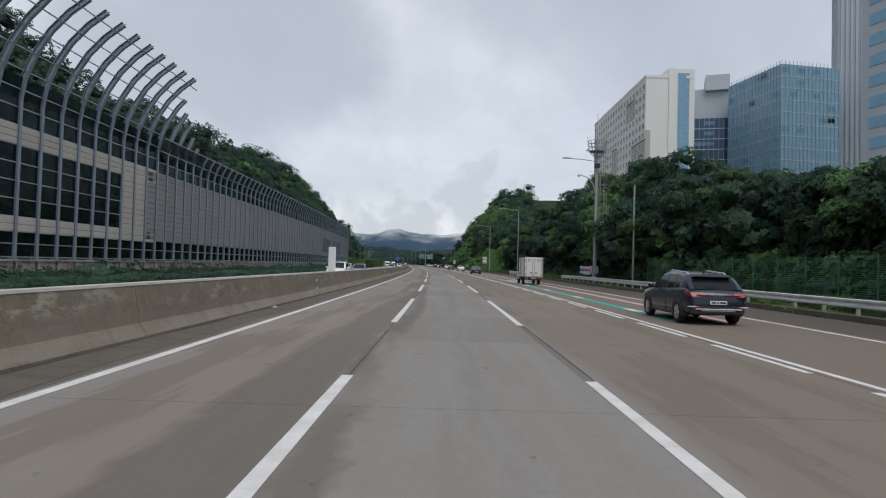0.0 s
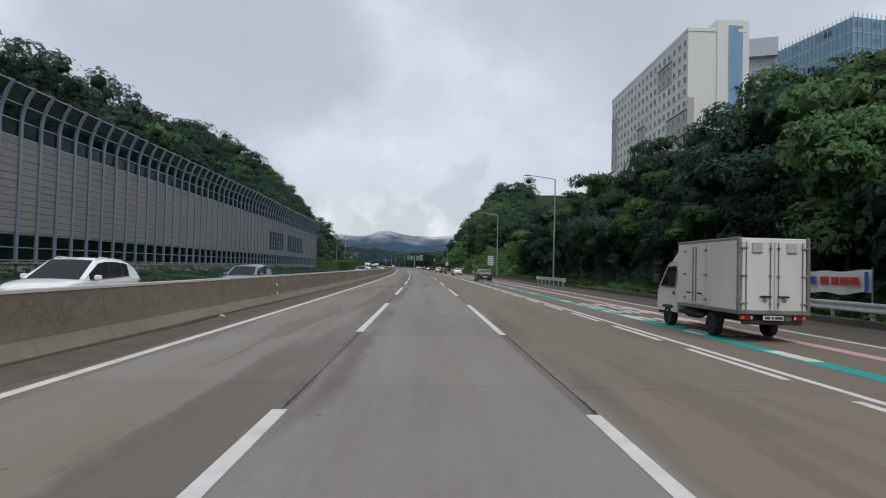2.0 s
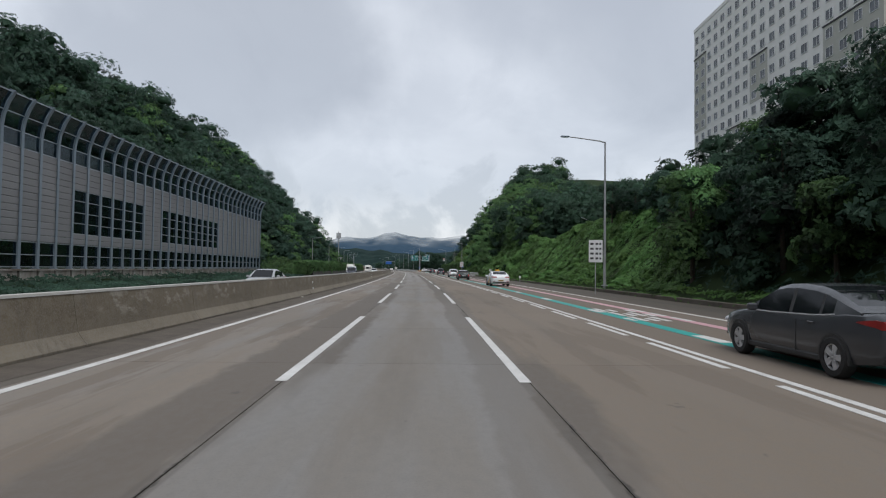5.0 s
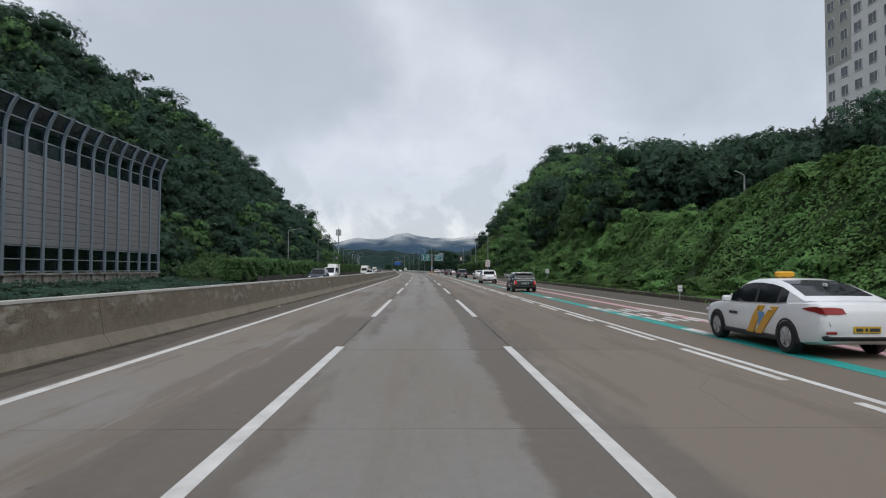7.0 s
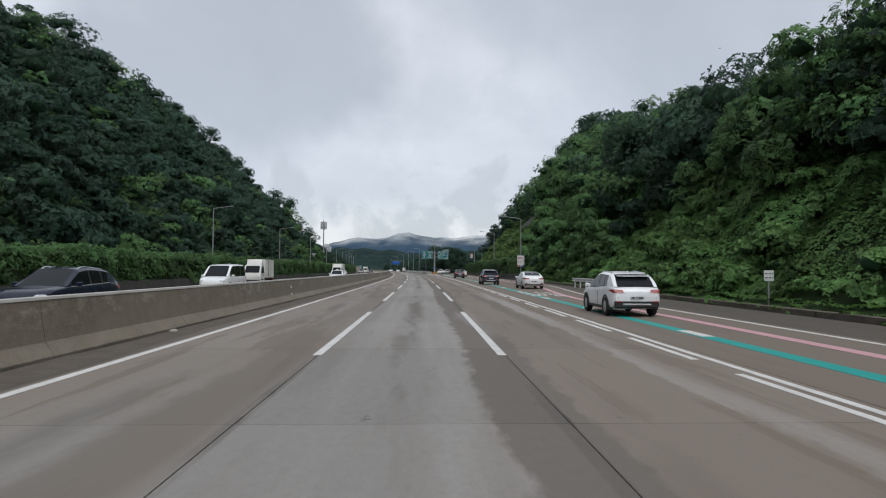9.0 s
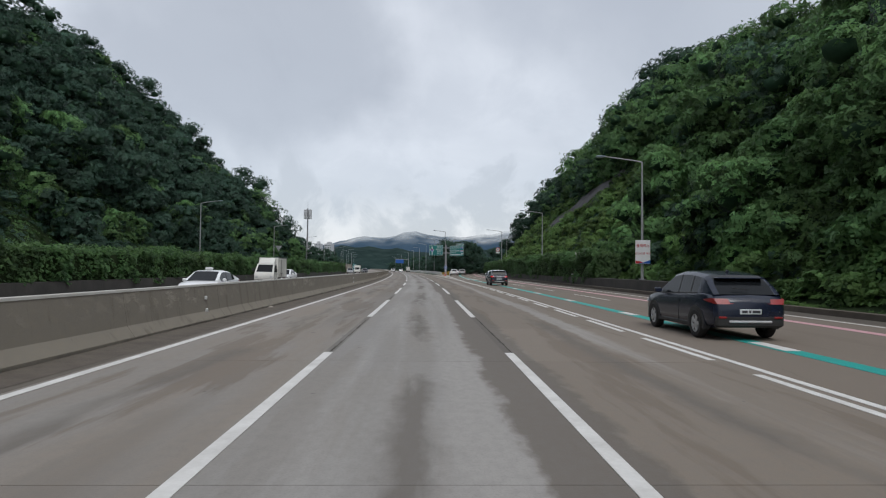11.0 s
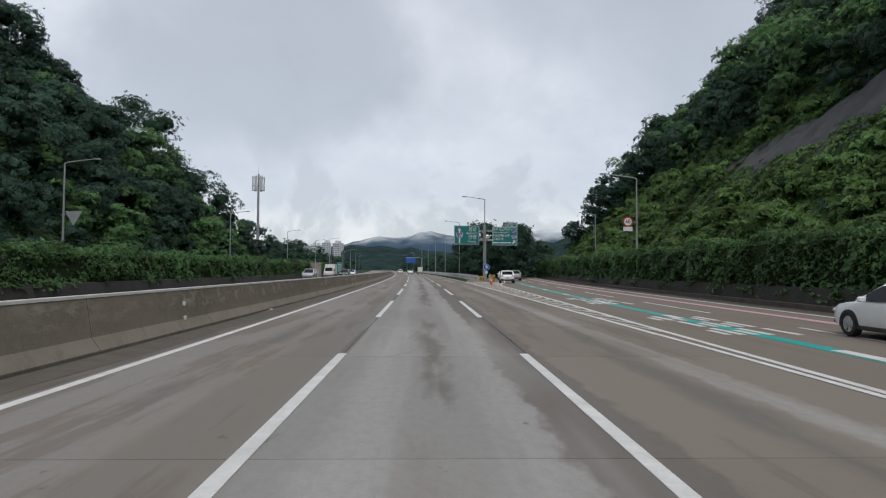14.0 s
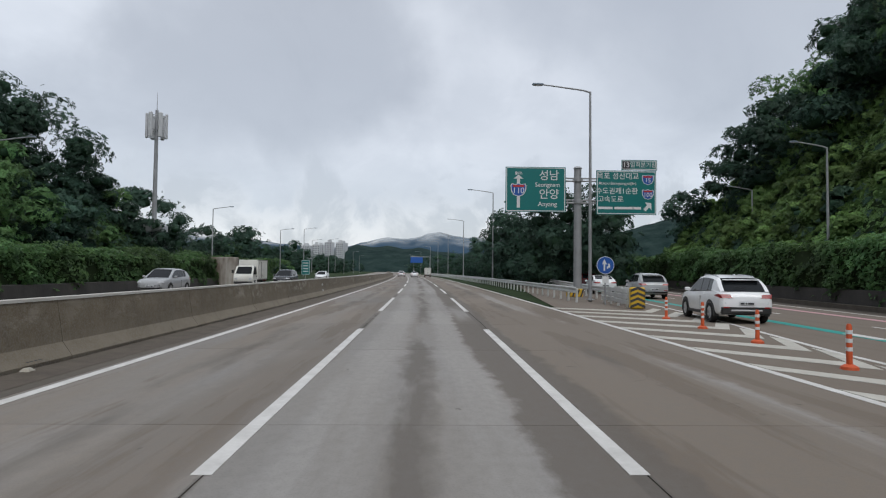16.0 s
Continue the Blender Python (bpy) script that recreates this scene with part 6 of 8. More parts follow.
for _ in range(110):
    y = rs.uniform(640, 1050)
    h = rs.uniform(6, 12)
    extra.append(spot(y, rs.uniform(16, 140), h, h * rs.uniform(0.4, 0.6), 0.6))
woods("distant_woods", "belt of dark green trees beyond the exit", extra, 61, LEAF, 0.78, 270)


# ---- single trees: tapered trunk, limbs, a crown of leaf clumps ----
def tree_meshes(seed, height, radius, count, card, mat):
    rs = np.random.RandomState(seed)
    p, d, cen, rad = crown_points(rs, height, radius, count, low=0.3, lobes=12, whole=True)
    crown = cards_mesh("crown", leaf_cards(p, d, card * rs.uniform(0.55, 1.35, count), rs), mat, p * np.array([1 / radius, 1 / radius, 0]) + np.array([0, 0, 1]) * (p[:, 2:3] / height * 1.7 - 0.6) + 0.7 * d)
    g = Geo()
    g.tube([(0, 0, -0.8), (0.1, 0.05, height * 0.3), (0.0, 0.15, height * 0.6), (0.1, 0.1, height * 0.88)], [0.2, 0.15, 0.09, 0.03], 8)
    for k in range(7):
        a, z = rs.uniform(0, 6.28), height * rs.uniform(0.28, 0.7)
        r = radius * rs.uniform(0.5, 0.85)
        g.tube([(0.05, 0.08, z), (r * 0.5 * math.cos(a), r * 0.5 * math.sin(a), z + r * 0.35), (r * math.cos(a), r * math.sin(a), z + r * 0.6)], [0.07, 0.045, 0.015], 5)
    # solid fillers in the lobes, dark to imitate the shade within
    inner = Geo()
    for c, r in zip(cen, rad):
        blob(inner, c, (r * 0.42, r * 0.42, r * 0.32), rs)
    return crown, g.mesh("trunk", BARK, True), inner.mesh("inner_foliage", CROWN_SHADE)


kinds = [tree_meshes(100 + i, h, r, 3400, 0.40, LEAF if i % 3 else LEAF_FRESH) for i, (h, r) in enumerate(((9.5, 3.6), (8.0, 3.4), (11.0, 3.8), (7.0, 3.0), (10.0, 4.2), (8.5, 2.8)))]
rr = random.Random(12)
places = [(y, 19.6 + rr.uniform(-0.4, 1.2) + (0.8 if y < 52 else 0), rr.uniform(0.62, 0.85)) for y in np.arange(14, 148, 4.4)]
places += [(y, 22.5 + rr.uniform(0, 2.5), rr.uniform(0.8, 1.05)) for y in np.arange(16, 150, 5.6)]
places += [(170, 24.5, 0.45), (176, 24.0, 0.45), (182, 27, 0.5), (162, 24, 0.5), (229, 28, 0.85), (236, 27, 0.8)]
HEIGHTS = (9.5, 8.0, 11.0, 7.0, 10.0, 8.5)
for i, (y, u, s) in enumerate(places):
    c, w, inn = kinds[i % 6]
    if y < 150:
        s = min(s, max(0.3, (np.interp(y, *TREE_TOP) * rr.uniform(0.82, 1.04) - ground_z(y, u)) / HEIGHTS[i % 6]))
    t = thing("tree", pose(*at(y, u, ground_z(y, u) - 0.2), 0, 0, rr.uniform(0, 360)) @ Matrix.Scale(s, 4), "broad-leaved roadside tree with a dense green crown", "tree", "roadside trees")
    for nm, me in (("crown", c), ("trunk", w), ("inner_foliage", inn)):
        o = new(nm, me)
        o.parent = t

# ---- bare rock band on the cutting ----
ys_r, ds_r = list(np.arange(352, 400, 1.1)), list(np.arange(8.0, 20.5, 0.7))
pts = []
for y in ys_r:
    for d in ds_r:
        u = 17.2 + ramp(y) + lane_x(y) * 0.75 + d
        c = float(np.interp(y, (358, 394), (16.6, 11.6)))
        inside = 2.4 - abs(d - c)
        z = ground_z(y, u) + min(0.5, inside * 0.6) + 0.45 * noise.noise((y * 0.5, d * 0.7, 4)) + 0.2 * noise.noise((y * 1.7, d * 1.9, 6))
        pts.append(at(y, u, z))
n = len(ds_r)
rock = part("rock_face", Geo().add(pts, [(i * n + j, i * n + j + 1, (i + 1) * n + j + 1, (i + 1) * n + j) for i in range(len(ys_r) - 1) for j in range(n - 1)]), ROCK)
tagged(rock, "dark grey bare rock band across the green cutting slope", "rock face", kind="structure")
# ---- buildings on the plateau to the right ----
def frame_at(y0, u0, y1, u1):
    """Pose at a facade's near foot: its x axis runs along the facade, its y axis goes into the building."""
    a, b = Vector(at(y0, u0)), Vector(at(y1, u1))
    d = (b - a)
    ang = math.degrees(math.atan2(d.y, d.x))
    return pose(a.x, a.y, 0, 0, 0, ang), d.length


def window_set(parent, m, spots, w, h, mats=None):
    """Windows as frame with a pane under it, all sharing two meshes; spots are (along, up) on a facade."""
    g = Geo()
    for c, s in (((0, 0, h / 2), (w, 0.16, 0.09)), ((0, 0, -h / 2), (w, 0.22, 0.09)), ((w / 2, 0, 0), (0.09, 0.16, h)), ((-w / 2, 0, 0), (0.09, 0.16, h)), ((0.08 * w, 0, 0), (0.06, 0.12, h))):
        g.box(c, s)
    fm = g.mesh("window", SIGN_WHITE)
    pm = Geo().box((0, 0.02, 0), (w - 0.1, 0.06, h - 0.1)).mesh("pane", WINDOW)
    for x, z in spots:
        f = sharing("window", fm, m @ pose(x, -0.06, z), parent)
        sharing("pane", pm, pose(0, 0, 0), f)


def build_hotel():
    t = thing("tower_block", pose(0, 0, 0), "cream slab tower block with small windows and blue glass stair", "building")
    m, n = frame_at(262.5, 75.6, 194.0, 71.3)
    D, H = 15.0, 65.5
    part("wall", Geo().box((n / 2, D / 2, H / 2 + 2), (n, D, H - 4)).box((n / 2, D / 2, H - 0.2), (n + 0.3, D + 0.3, 0.9)), FACADE, t).matrix_basis = m
    cols, rows = 19, 15
    dx, dz = n / cols, 3.25
    spots, bands = [], []
    for i in range(cols):
        for j in range(rows):
            spots.append(((i + 0.5) * dx, H - 3.2 - j * dz))
    window_set(t, m, spots, 1.9, 1.75)
    # recessed-looking olive bays: plain panels a little proud, shade painted as dark heads
    for c0, c1, r0, r1 in ((15, 19, 6, 12), (13, 16, 1, 3), (0, 2, 2, 8), (8, 10, 5, 8), (5, 7, 9, 13), (10, 13, 9, 12)):
        part("facade_bay", Geo().box(((c0 + c1) / 2 * dx, -0.02, H - 3.2 - (r0 + r1 - 1) / 2 * dz), ((c1 - c0) * dx - 0.1, 0.06, (r1 - r0) * dz)), FACADE_OLIVE, t, "greyish olive facade bay").matrix_basis = m
        part("bay_head_shade", Geo().box(((c0 + c1) / 2 * dx, -0.12, H - 3.2 - (r0 - 0.5) * dz), ((c1 - c0) * dx, 0.25, 0.22)), INK, t).matrix_basis = m
    m2, n2 = frame_at(194.0, 71.3, 194.0, 79.0)
    part("end_bay", Geo().box((3.4, -0.05, 27.0), (6.9, 0.1, 41.0)), FACADE_OLIVE, t, "greyish olive end wall panel").matrix_basis = m2
    part("stair_tower", Geo().box((7.4 + 4.3, 3.2, 35.2), (8.6, 8.0, 65.6)), FACADE, t, "cream stair tower").matrix_basis = m2
    part("stair_glass", Geo().box((7.4 + 4.9, -0.85, 33.6), (3.7, 0.14, 66.0)), SKYGLASS, t, "tall strip of sky-blue glass").matrix_basis = m2
    g = Geo()
    for k in range(32):
        g.box((7.4 + 4.9, -0.94, 4 + k * 2.0), (3.7, 0.06, 0.07))
    for k in range(4):
        g.box((7.4 + 3.05 + k * 1.233, -0.94, 33.6), (0.06, 0.06, 66.0))
    part("stair_mullion", g, MULLION, t).matrix_basis = m2


build_hotel()


def curtain_block(name, label, y0, u0, y1, u1, depth, z0, z1, glass, bay=1.6, storey=4.0, parapet=1.2, wall=None):
    """A block faced with a glass curtain wall of mullions and floor bands on its street side and near end."""
    t = thing(name, pose(0, 0, 0), label, "building")
    m, n = frame_at(y0, u0, y1, u1)
    part("core", Geo().box((n / 2, depth / 2, (z0 + z1) / 2), (n, depth, z1 - z0)), wall or glass, t).matrix_basis = m
    faces = (((0, 0), (1, 0), n), ((n, 0), (0, 1), depth))
    for (ox, oy), (dx, dy), length in faces:
        mull = Geo()
        nx, ny = dy, -dx
        z = z1 - storey
        while z > z0:
            c = (ox + dx * length / 2 + nx * 0.06, oy + dy * length / 2 + ny * 0.06, z)
            part("floor_band", Geo().box(c, (abs(dx) * length + abs(nx) * 0.14, abs(dy) * length + abs(ny) * 0.14, 0.28)), MULLION, t).matrix_basis = m
            z -= storey
        for j in range(int(length / bay) + 1):
            c = (ox + dx * bay * j + nx * 0.10, oy + dy * bay * j + ny * 0.10, (z0 + z1) / 2 + parapet / 2)
            mull.box(c, (0.10 + abs(nx) * 0.1, 0.10 + abs(ny) * 0.1, z1 - z0 + parapet))
        part("mullion_grid", mull, MULLION, t).matrix_basis = m
        pane = Geo().box((0, 0, 0), (bay * 2 - 0.2, 0.03, 1.5)).mesh("pane", CURTAIN_MID)
        rr = random.Random(len(name) + int(length))
        for q in range(26):
            j, k = rr.randrange(max(1, int(length / (bay * 2)))), rr.randrange(max(1, int((z1 - z0) / storey)))
            p = m @ pose(ox + dx * bay * (2 * j + 1) + nx * 0.03, oy + dy * bay * (2 * j + 1) + ny * 0.03, z1 - storey * k - 1.9, 0, 0, 0 if dx else 90)
            sharing("pane", pane, p, t)
    return t


curtain_block("glass_office", "pale blue glass office block with fine vertical mullions", 226, 116.5, 198.6, 120.0, 23, 6, 73.2, CURTAIN, 1.5, 4.1)
curtain_block("glass_annex", "lower dark blue glass annex between two blocks", 236, 96, 229, 118, 12, 6, 62, CURTAIN_DARK, 1.8, 4.1)
annex = thing("plant_storey", pose(0, 0, 0), "grey rooftop plant block with louvres", "building")
am, an = frame_at(240, 101, 232, 120)
part("wall", Geo().box((an / 2, 5, 68.0), (an, 12, 13)).box((an * 0.78, 3, 76.5), (an * 0.42, 12, 6)), FACADE_GREY, annex).matrix_basis = am
for i in range(6):
    part("louvre", Geo().box((5.0, -0.2, 66.5 + i * 1.15), (6.5, 0.4, 0.45)), SIGN_WHITE, annex).matrix_basis = am
part("louvre_recess", Geo().box((5.0, -0.04, 69.6), (6.8, 0.1, 7.2)), INK, annex).matrix_basis = am
tower = thing("office_tower", pose(0, 0, 0), "tall pale grey office tower with narrow vertical piers", "building")
tm, tn = frame_at(236, 165, 214, 151.2)
part("wall", Geo().box((tn / 2, 14, 58), (tn, 28, 112)), FACADE_GREY, tower).matrix_basis = tm
g = Geo()
for i in range(18):
    g.box((tn + 0.15, 1.0 + i * 1.55, 58), (0.5, 0.5, 112))
for i in range(11):
    g.box((1.0 + i * 1.7, -0.15, 58), (0.5, 0.5, 112))
part("facade_pier", g, MULLION, tower).matrix_basis = tm
side_block = thing("grey_office", pose(0, 0, 0), "grey office block with bands of blue windows", "building")
sm, sn = frame_at(160, 118.0, 149, 120.0)
part("wall", Geo().box((sn / 2, 15, 41), (sn, 30, 86)), FACADE_GREY, side_block).matrix_basis = sm
for i in range(13):
    part("window_band", Geo().bevel_box((sn + 0.05, 15.5, 82 - i * 5.6), (0.2, 25, 3.1), 0.05), SKYGLASS, side_block).matrix_basis = sm
    part("window_band", Geo().bevel_box((sn / 2, -0.05, 82 - i * 5.6), (sn * 0.6, 0.2, 3.1), 0.05), SKYGLASS, side_block).matrix_basis = sm


# ---- far off: apartment towers, wooded hills and haze-tinted mountains ----
def apartments():
    rr = random.Random(8)
    mesh_f = {}
    for i in range(7):
        t = thing("apartment_tower", pose(-288 + i * 11.5 + rr.uniform(-2, 2), 1235 + 30 * (i % 3), 0, 0, 0, rr.uniform(-12, 12)), "pale concrete apartment tower far off in the haze", "building", "apartment towers")
        w, d, h = rr.uniform(9, 13), 13, rr.uniform(30, 37)
        part("wall", Geo().box((0, 0, h / 2 + 6), (w, d, h)), APART, t)
        part("roof", Geo().box((0, 0, h + 7.5), (w * 0.4, d * 0.5, 4)), APART, t)
        cols = 4
        for c in range(cols):
            g = Geo()
            for k in range(int(h / 2.9)):
                g.box(((c + 0.5 - cols / 2) * w / cols, -d / 2 - 0.05, 9 + k * 2.9), (w / cols * 0.6, 0.2, 1.3))
            part("window_strip", g, WINDOW, t)


apartments()


def ridge(name, label, y, points, depth, mat, seed, bump):
    """A range of hills: crest heights over bearings (degrees left of straight ahead, height in metres)."""
    degs, hs = [p[0] for p in points], [p[1] for p in points]
    cols = 160
    verts = []
    for i in range(cols + 1):
        a = degs[0] + (degs[-1] - degs[0]) * i / cols
        h = np.interp(a, degs[::-1] if degs[0] > degs[-1] else degs, hs[::-1] if degs[0] > degs[-1] else hs)
        h += bump * (noise.noise((a * 0.9, seed, 0)) + 0.5 * noise.noise((a * 3.1, seed, 2)) + 0.3 * noise.noise((a * 11.0, seed, 4)))
        for k, f in enumerate((0.0, 0.35, 0.65, 0.87, 1.0)):
            yy = y + depth * k / 4
            hh = (h + 4) * f - 4 + (bump * 0.5 * noise.noise((a * 4.0, k, seed)) if 0 < k < 4 else 0)
            verts.append((-math.tan(radians(a)) * yy, yy, hh))
    g = Geo().add(verts, [(i * 5 + j, i * 5 + j + 1, (i + 1) * 5 + j + 1, (i + 1) * 5 + j) for i in range(cols) for j in range(4)])
    return tagged(new(name, g.mesh(name, mat, True)), label, "mountain", kind="structure")


ridge("backdrop_mountain", "mountain range tinted blue as by haze, its peaks faded out for low cloud", 2900, ((48, 330), (38, 380), (31, 300), (24, 200), (18, 140), (13, 112), (10.6, 140), (8.5, 170), (7, 160), (5.4, 182), (4.3, 196), (2.2, 172), (0, 168), (-3, 190), (-8, 230), (-14, 300), (-25, 380), (-40, 300)), 500, HILL_FARTHER, 3.0, 9)
ridge("backdrop_hill", "dark wooded hills beyond the motorway", 1150, ((45, 60), (34, 62), (26, 40), (20, 20), (16, 14), (13, 18), (11, 36), (9, 42), (6, 40), (4, 34), (2, 30), (0, 34), (-3, 44), (-8, 66), (-12, 92), (-17, 110), (-24, 120), (-40, 90)), 220, HILL_FAR, 7.0, 5)

# ---- vehicles: built about their own ground point, facing +y ----
SHAPES = {
    "suv": dict(L=4.62, W=1.86, zs=0.27, R=0.355, axle=(0.19, 0.785),
        belt=((0, 0.02, 0.05, 0.1, 0.2, 0.4, 0.62, 0.72, 0.82, 0.94, 0.985, 1), (0.88, 1.03, 1.09, 1.13, 1.13, 1.09, 1.05, 1.05, 1.01, 0.93, 0.82, 0.66)),
        roof=((0.035, 0.085, 0.13, 0.165, 0.25, 0.34, 0.46, 0.56, 0.75), (1.10, 1.30, 1.47, 1.545, 1.60, 1.635, 1.645, 1.58, 1.06)),
        wide=((0, 0.015, 0.06, 0.16, 0.3, 0.75, 0.9, 0.965, 1), (0.84, 0.92, 0.975, 1, 1, 1, 0.965, 0.87, 0.68)),
        low=((0, 0.03, 0.12, 0.88, 0.96, 1), (0.46, 0.34, 0.27, 0.25, 0.30, 0.44)), glass=((0.20, 0.275), (0.29, 0.435), (0.45, 0.69)), top=0.74),
    "sedan": dict(L=4.78, W=1.84, zs=0.22, R=0.33, axle=(0.205, 0.80),
        belt=((0, 0.015, 0.05, 0.16, 0.3, 0.62, 0.72, 0.82, 0.94, 0.985, 1), (0.84, 0.99, 1.05, 1.04, 0.97, 0.93, 0.94, 0.90, 0.81, 0.72, 0.58)),
        roof=((0.10, 0.19, 0.28, 0.35, 0.45, 0.53, 0.59, 0.765), (1.06, 1.215, 1.36, 1.425, 1.46, 1.45, 1.40, 0.96)),
        wide=((0, 0.015, 0.06, 0.16, 0.3, 0.75, 0.9, 0.965, 1), (0.80, 0.90, 0.96, 1, 1, 1, 0.96, 0.86, 0.66)),
        low=((0, 0.03, 0.12, 0.88, 0.96, 1), (0.40, 0.28, 0.22, 0.20, 0.24, 0.36)), glass=((0.225, 0.285), (0.30, 0.455), (0.475, 0.69)), top=0.72),
    "hatch": dict(L=3.98, W=1.73, zs=0.22, R=0.315, axle=(0.165, 0.80),
        belt=((0, 0.02, 0.06, 0.15, 0.3, 0.62, 0.72, 0.84, 0.95, 0.99, 1), (0.80, 0.93, 1.0, 1.02, 1.0, 0.97, 0.97, 0.93, 0.85, 0.75, 0.62)),
        roof=((0.045, 0.075, 0.12, 0.15, 0.40, 0.57, 0.63, 0.745), (0.98, 1.18, 1.36, 1.405, 1.43, 1.405, 1.34, 0.99)),
        wide=((0, 0.02, 0.06, 0.16, 0.3, 0.75, 0.9, 0.965, 1), (0.86, 0.93, 0.97, 1, 0.985, 0.99, 0.96, 0.86, 0.66)),
        low=((0, 0.03, 0.12, 0.88, 0.96, 1), (0.38, 0.28, 0.22, 0.20, 0.24, 0.36)), glass=((0.16, 0.235), (0.25, 0.43), (0.445, 0.68)), top=0.77),
    "van": dict(L=5.1, W=1.92, zs=0.24, R=0.34, axle=(0.17, 0.80),
        belt=((0, 0.02, 0.3, 0.62, 0.78, 0.86, 0.94, 0.985, 1), (0.9, 1.08, 1.10, 1.08, 1.10, 1.06, 0.98, 0.84, 0.66)),
        roof=((0.012, 0.03, 0.06, 0.10, 0.35, 0.60, 0.66, 0.84), (1.12, 1.5, 1.82, 1.90, 1.93, 1.89, 1.82, 1.10)),
        wide=((0, 0.02, 0.06, 0.2, 0.75, 0.9, 0.965, 1), (0.90, 0.96, 0.99, 1, 1, 0.97, 0.88, 0.70)),
        low=((0, 0.03, 0.12, 0.88, 0.96, 1), (0.42, 0.30, 0.24, 0.22, 0.26, 0.38)), glass=((0.05, 0.27), (0.29, 0.52), (0.54, 0.76)), top=0.80),
}


def ring_faces(rows, n, closed=True):
    return [(i * n + j, i * n + (j + 1) % n, (i + 1) * n + (j + 1) % n, (i + 1) * n + j) for i in range(rows - 1) for j in range(n if closed else n - 1)]


def wheel(parent, x, y, R, side, rim=None):
    """Tyre with a rounded shoulder, and a rim with spokes under it."""
    w = 0.22
    prof = [(-w / 2, R * 0.64), (-w / 2, R * 0.90), (-w / 2 + 0.03, R * 0.985), (-w / 4, R), (w / 4, R), (w / 2 - 0.03, R * 0.985), (w / 2, R * 0.90), (w / 2, R * 0.64)]
    n = 24
    g = Geo()
    verts = [(px, r * math.cos(2 * math.pi * i / n), r * math.sin(2 * math.pi * i / n)) for i in range(n) for px, r in prof]
    k = len(prof)
    g.add(verts, [(i * k + j, i * k + (j + 1) % k, ((i + 1) % n) * k + (j + 1) % k, ((i + 1) % n) * k + j) for i in range(n) for j in range(k)])
    ty = part("tyre", g, RUBBER, parent, smooth=True)
    ty.matrix_basis = pose(x, y, R)
    r = Geo()
    out = side * (w / 2 - 0.02)
    r.tube([(out - side * 0.09, 0, 0), (out - side * 0.07, 0, 0)], R * 0.62, 20)
    for i in range(5):
        a = 2 * math.pi * i / 5 + 0.3
        m = Matrix.Rotation(a, 4, "X")
        for da in (-0.17, 0.17):
            r.box((out - side * 0.01, 0, R * 0.34), (0.03, 0.055, R * 0.56), 0, Matrix.Rotation(a + da, 4, "X"))
    ring = [(out - side * 0.03, R * 0.57), (out, R * 0.60), (out, R * 0.655), (out - side * 0.03, R * 0.66)]
    verts = [(px, q * math.cos(2 * math.pi * i / 20), q * math.sin(2 * math.pi * i / 20)) for i in range(20) for px, q in ring]
    r.add(verts, [(i * 4 + j, i * 4 + (j + 1) % 4, ((i + 1) % 20) * 4 + (j + 1) % 4, ((i + 1) % 20) * 4 + j) for i in range(20) for j in range(4)])
    r.tube([(out - side * 0.03, 0, 0), (out + side * 0.005, 0, 0)], R * 0.12, 10)
    part("rim", r, rim or ALLOY, ty)
    return ty


def plate(parent, y, z, mat=None, back=True):
    s = -1 if back else 1
    p = part("number_plate", Geo().bevel_box((0, y, z), (0.52, 0.02, 0.12), 0.008), mat or PLATE, parent, "number plate with unreadable marks")
    g = Geo()
    for x, w in ((-0.15, 0.13), (-0.02, 0.05), (0.13, 0.19)):
        g.box((x, y + s * 0.012, z), (w, 0.006, 0.06))
    part("plate_marks", g, INK, p)


def part_lamp(top, side, W, L, belt, wide, mat):
    """A tail lamp that wraps round the rear corner, tapering forwards along the flank."""
    fs = np.linspace(0, 0.06, 25)
    f_at = lambda z: float(np.interp(z, [belt(f) for f in fs], fs))
    zt, zb = belt(0.05) - 0.085, belt(0.05) - 0.215
    path = [(0.50, None, 0.72), (0.66, None, 0.95), (0.80, None, 1.0), (0.90, 0.004, 1.0), (0.955, 0.018, 0.95), (None, 0.035, 0.82), (None, 0.06, 0.6), (None, 0.088, 0.3), (None, 0.105, 0.06)]
    pts, n = [], len(path)
    for lift in (0.010, -0.02):
        for k, f, h in path:
            mid_z = (zt + zb) / 2 + (0.02 if f and f > 0.03 else 0.0)
            for z in (mid_z + (zt - zb) / 2 * h, mid_z - (zt - zb) / 2 * h):
                ff = max(f or 0.0, f_at(z))
                x = wide(ff) * W / 2 * (k if k and f is None else 0.982) + (lift if f else 0)
                y = (ff - 0.5) * L - (lift if not f or f < 0.02 else 0)
                pts.append((side * x, y, z))
    m = 2 * n
    faces = [(2 * i, 2 * i + 1, 2 * i + 3, 2 * i + 2) for i in range(n - 1)]
    faces += [(2 * i, 2 * i + 2, m + 2 * i + 2, m + 2 * i) for i in range(n - 1)] + [(2 * i + 1, m + 2 * i + 1, m + 2 * i + 3, 2 * i + 3) for i in range(n - 1)]
    faces += [(0, m, m + 1, 1)]
    return part("tail_lamp", Geo().add(pts, faces), mat, top, "red tail lamp", smooth=True)


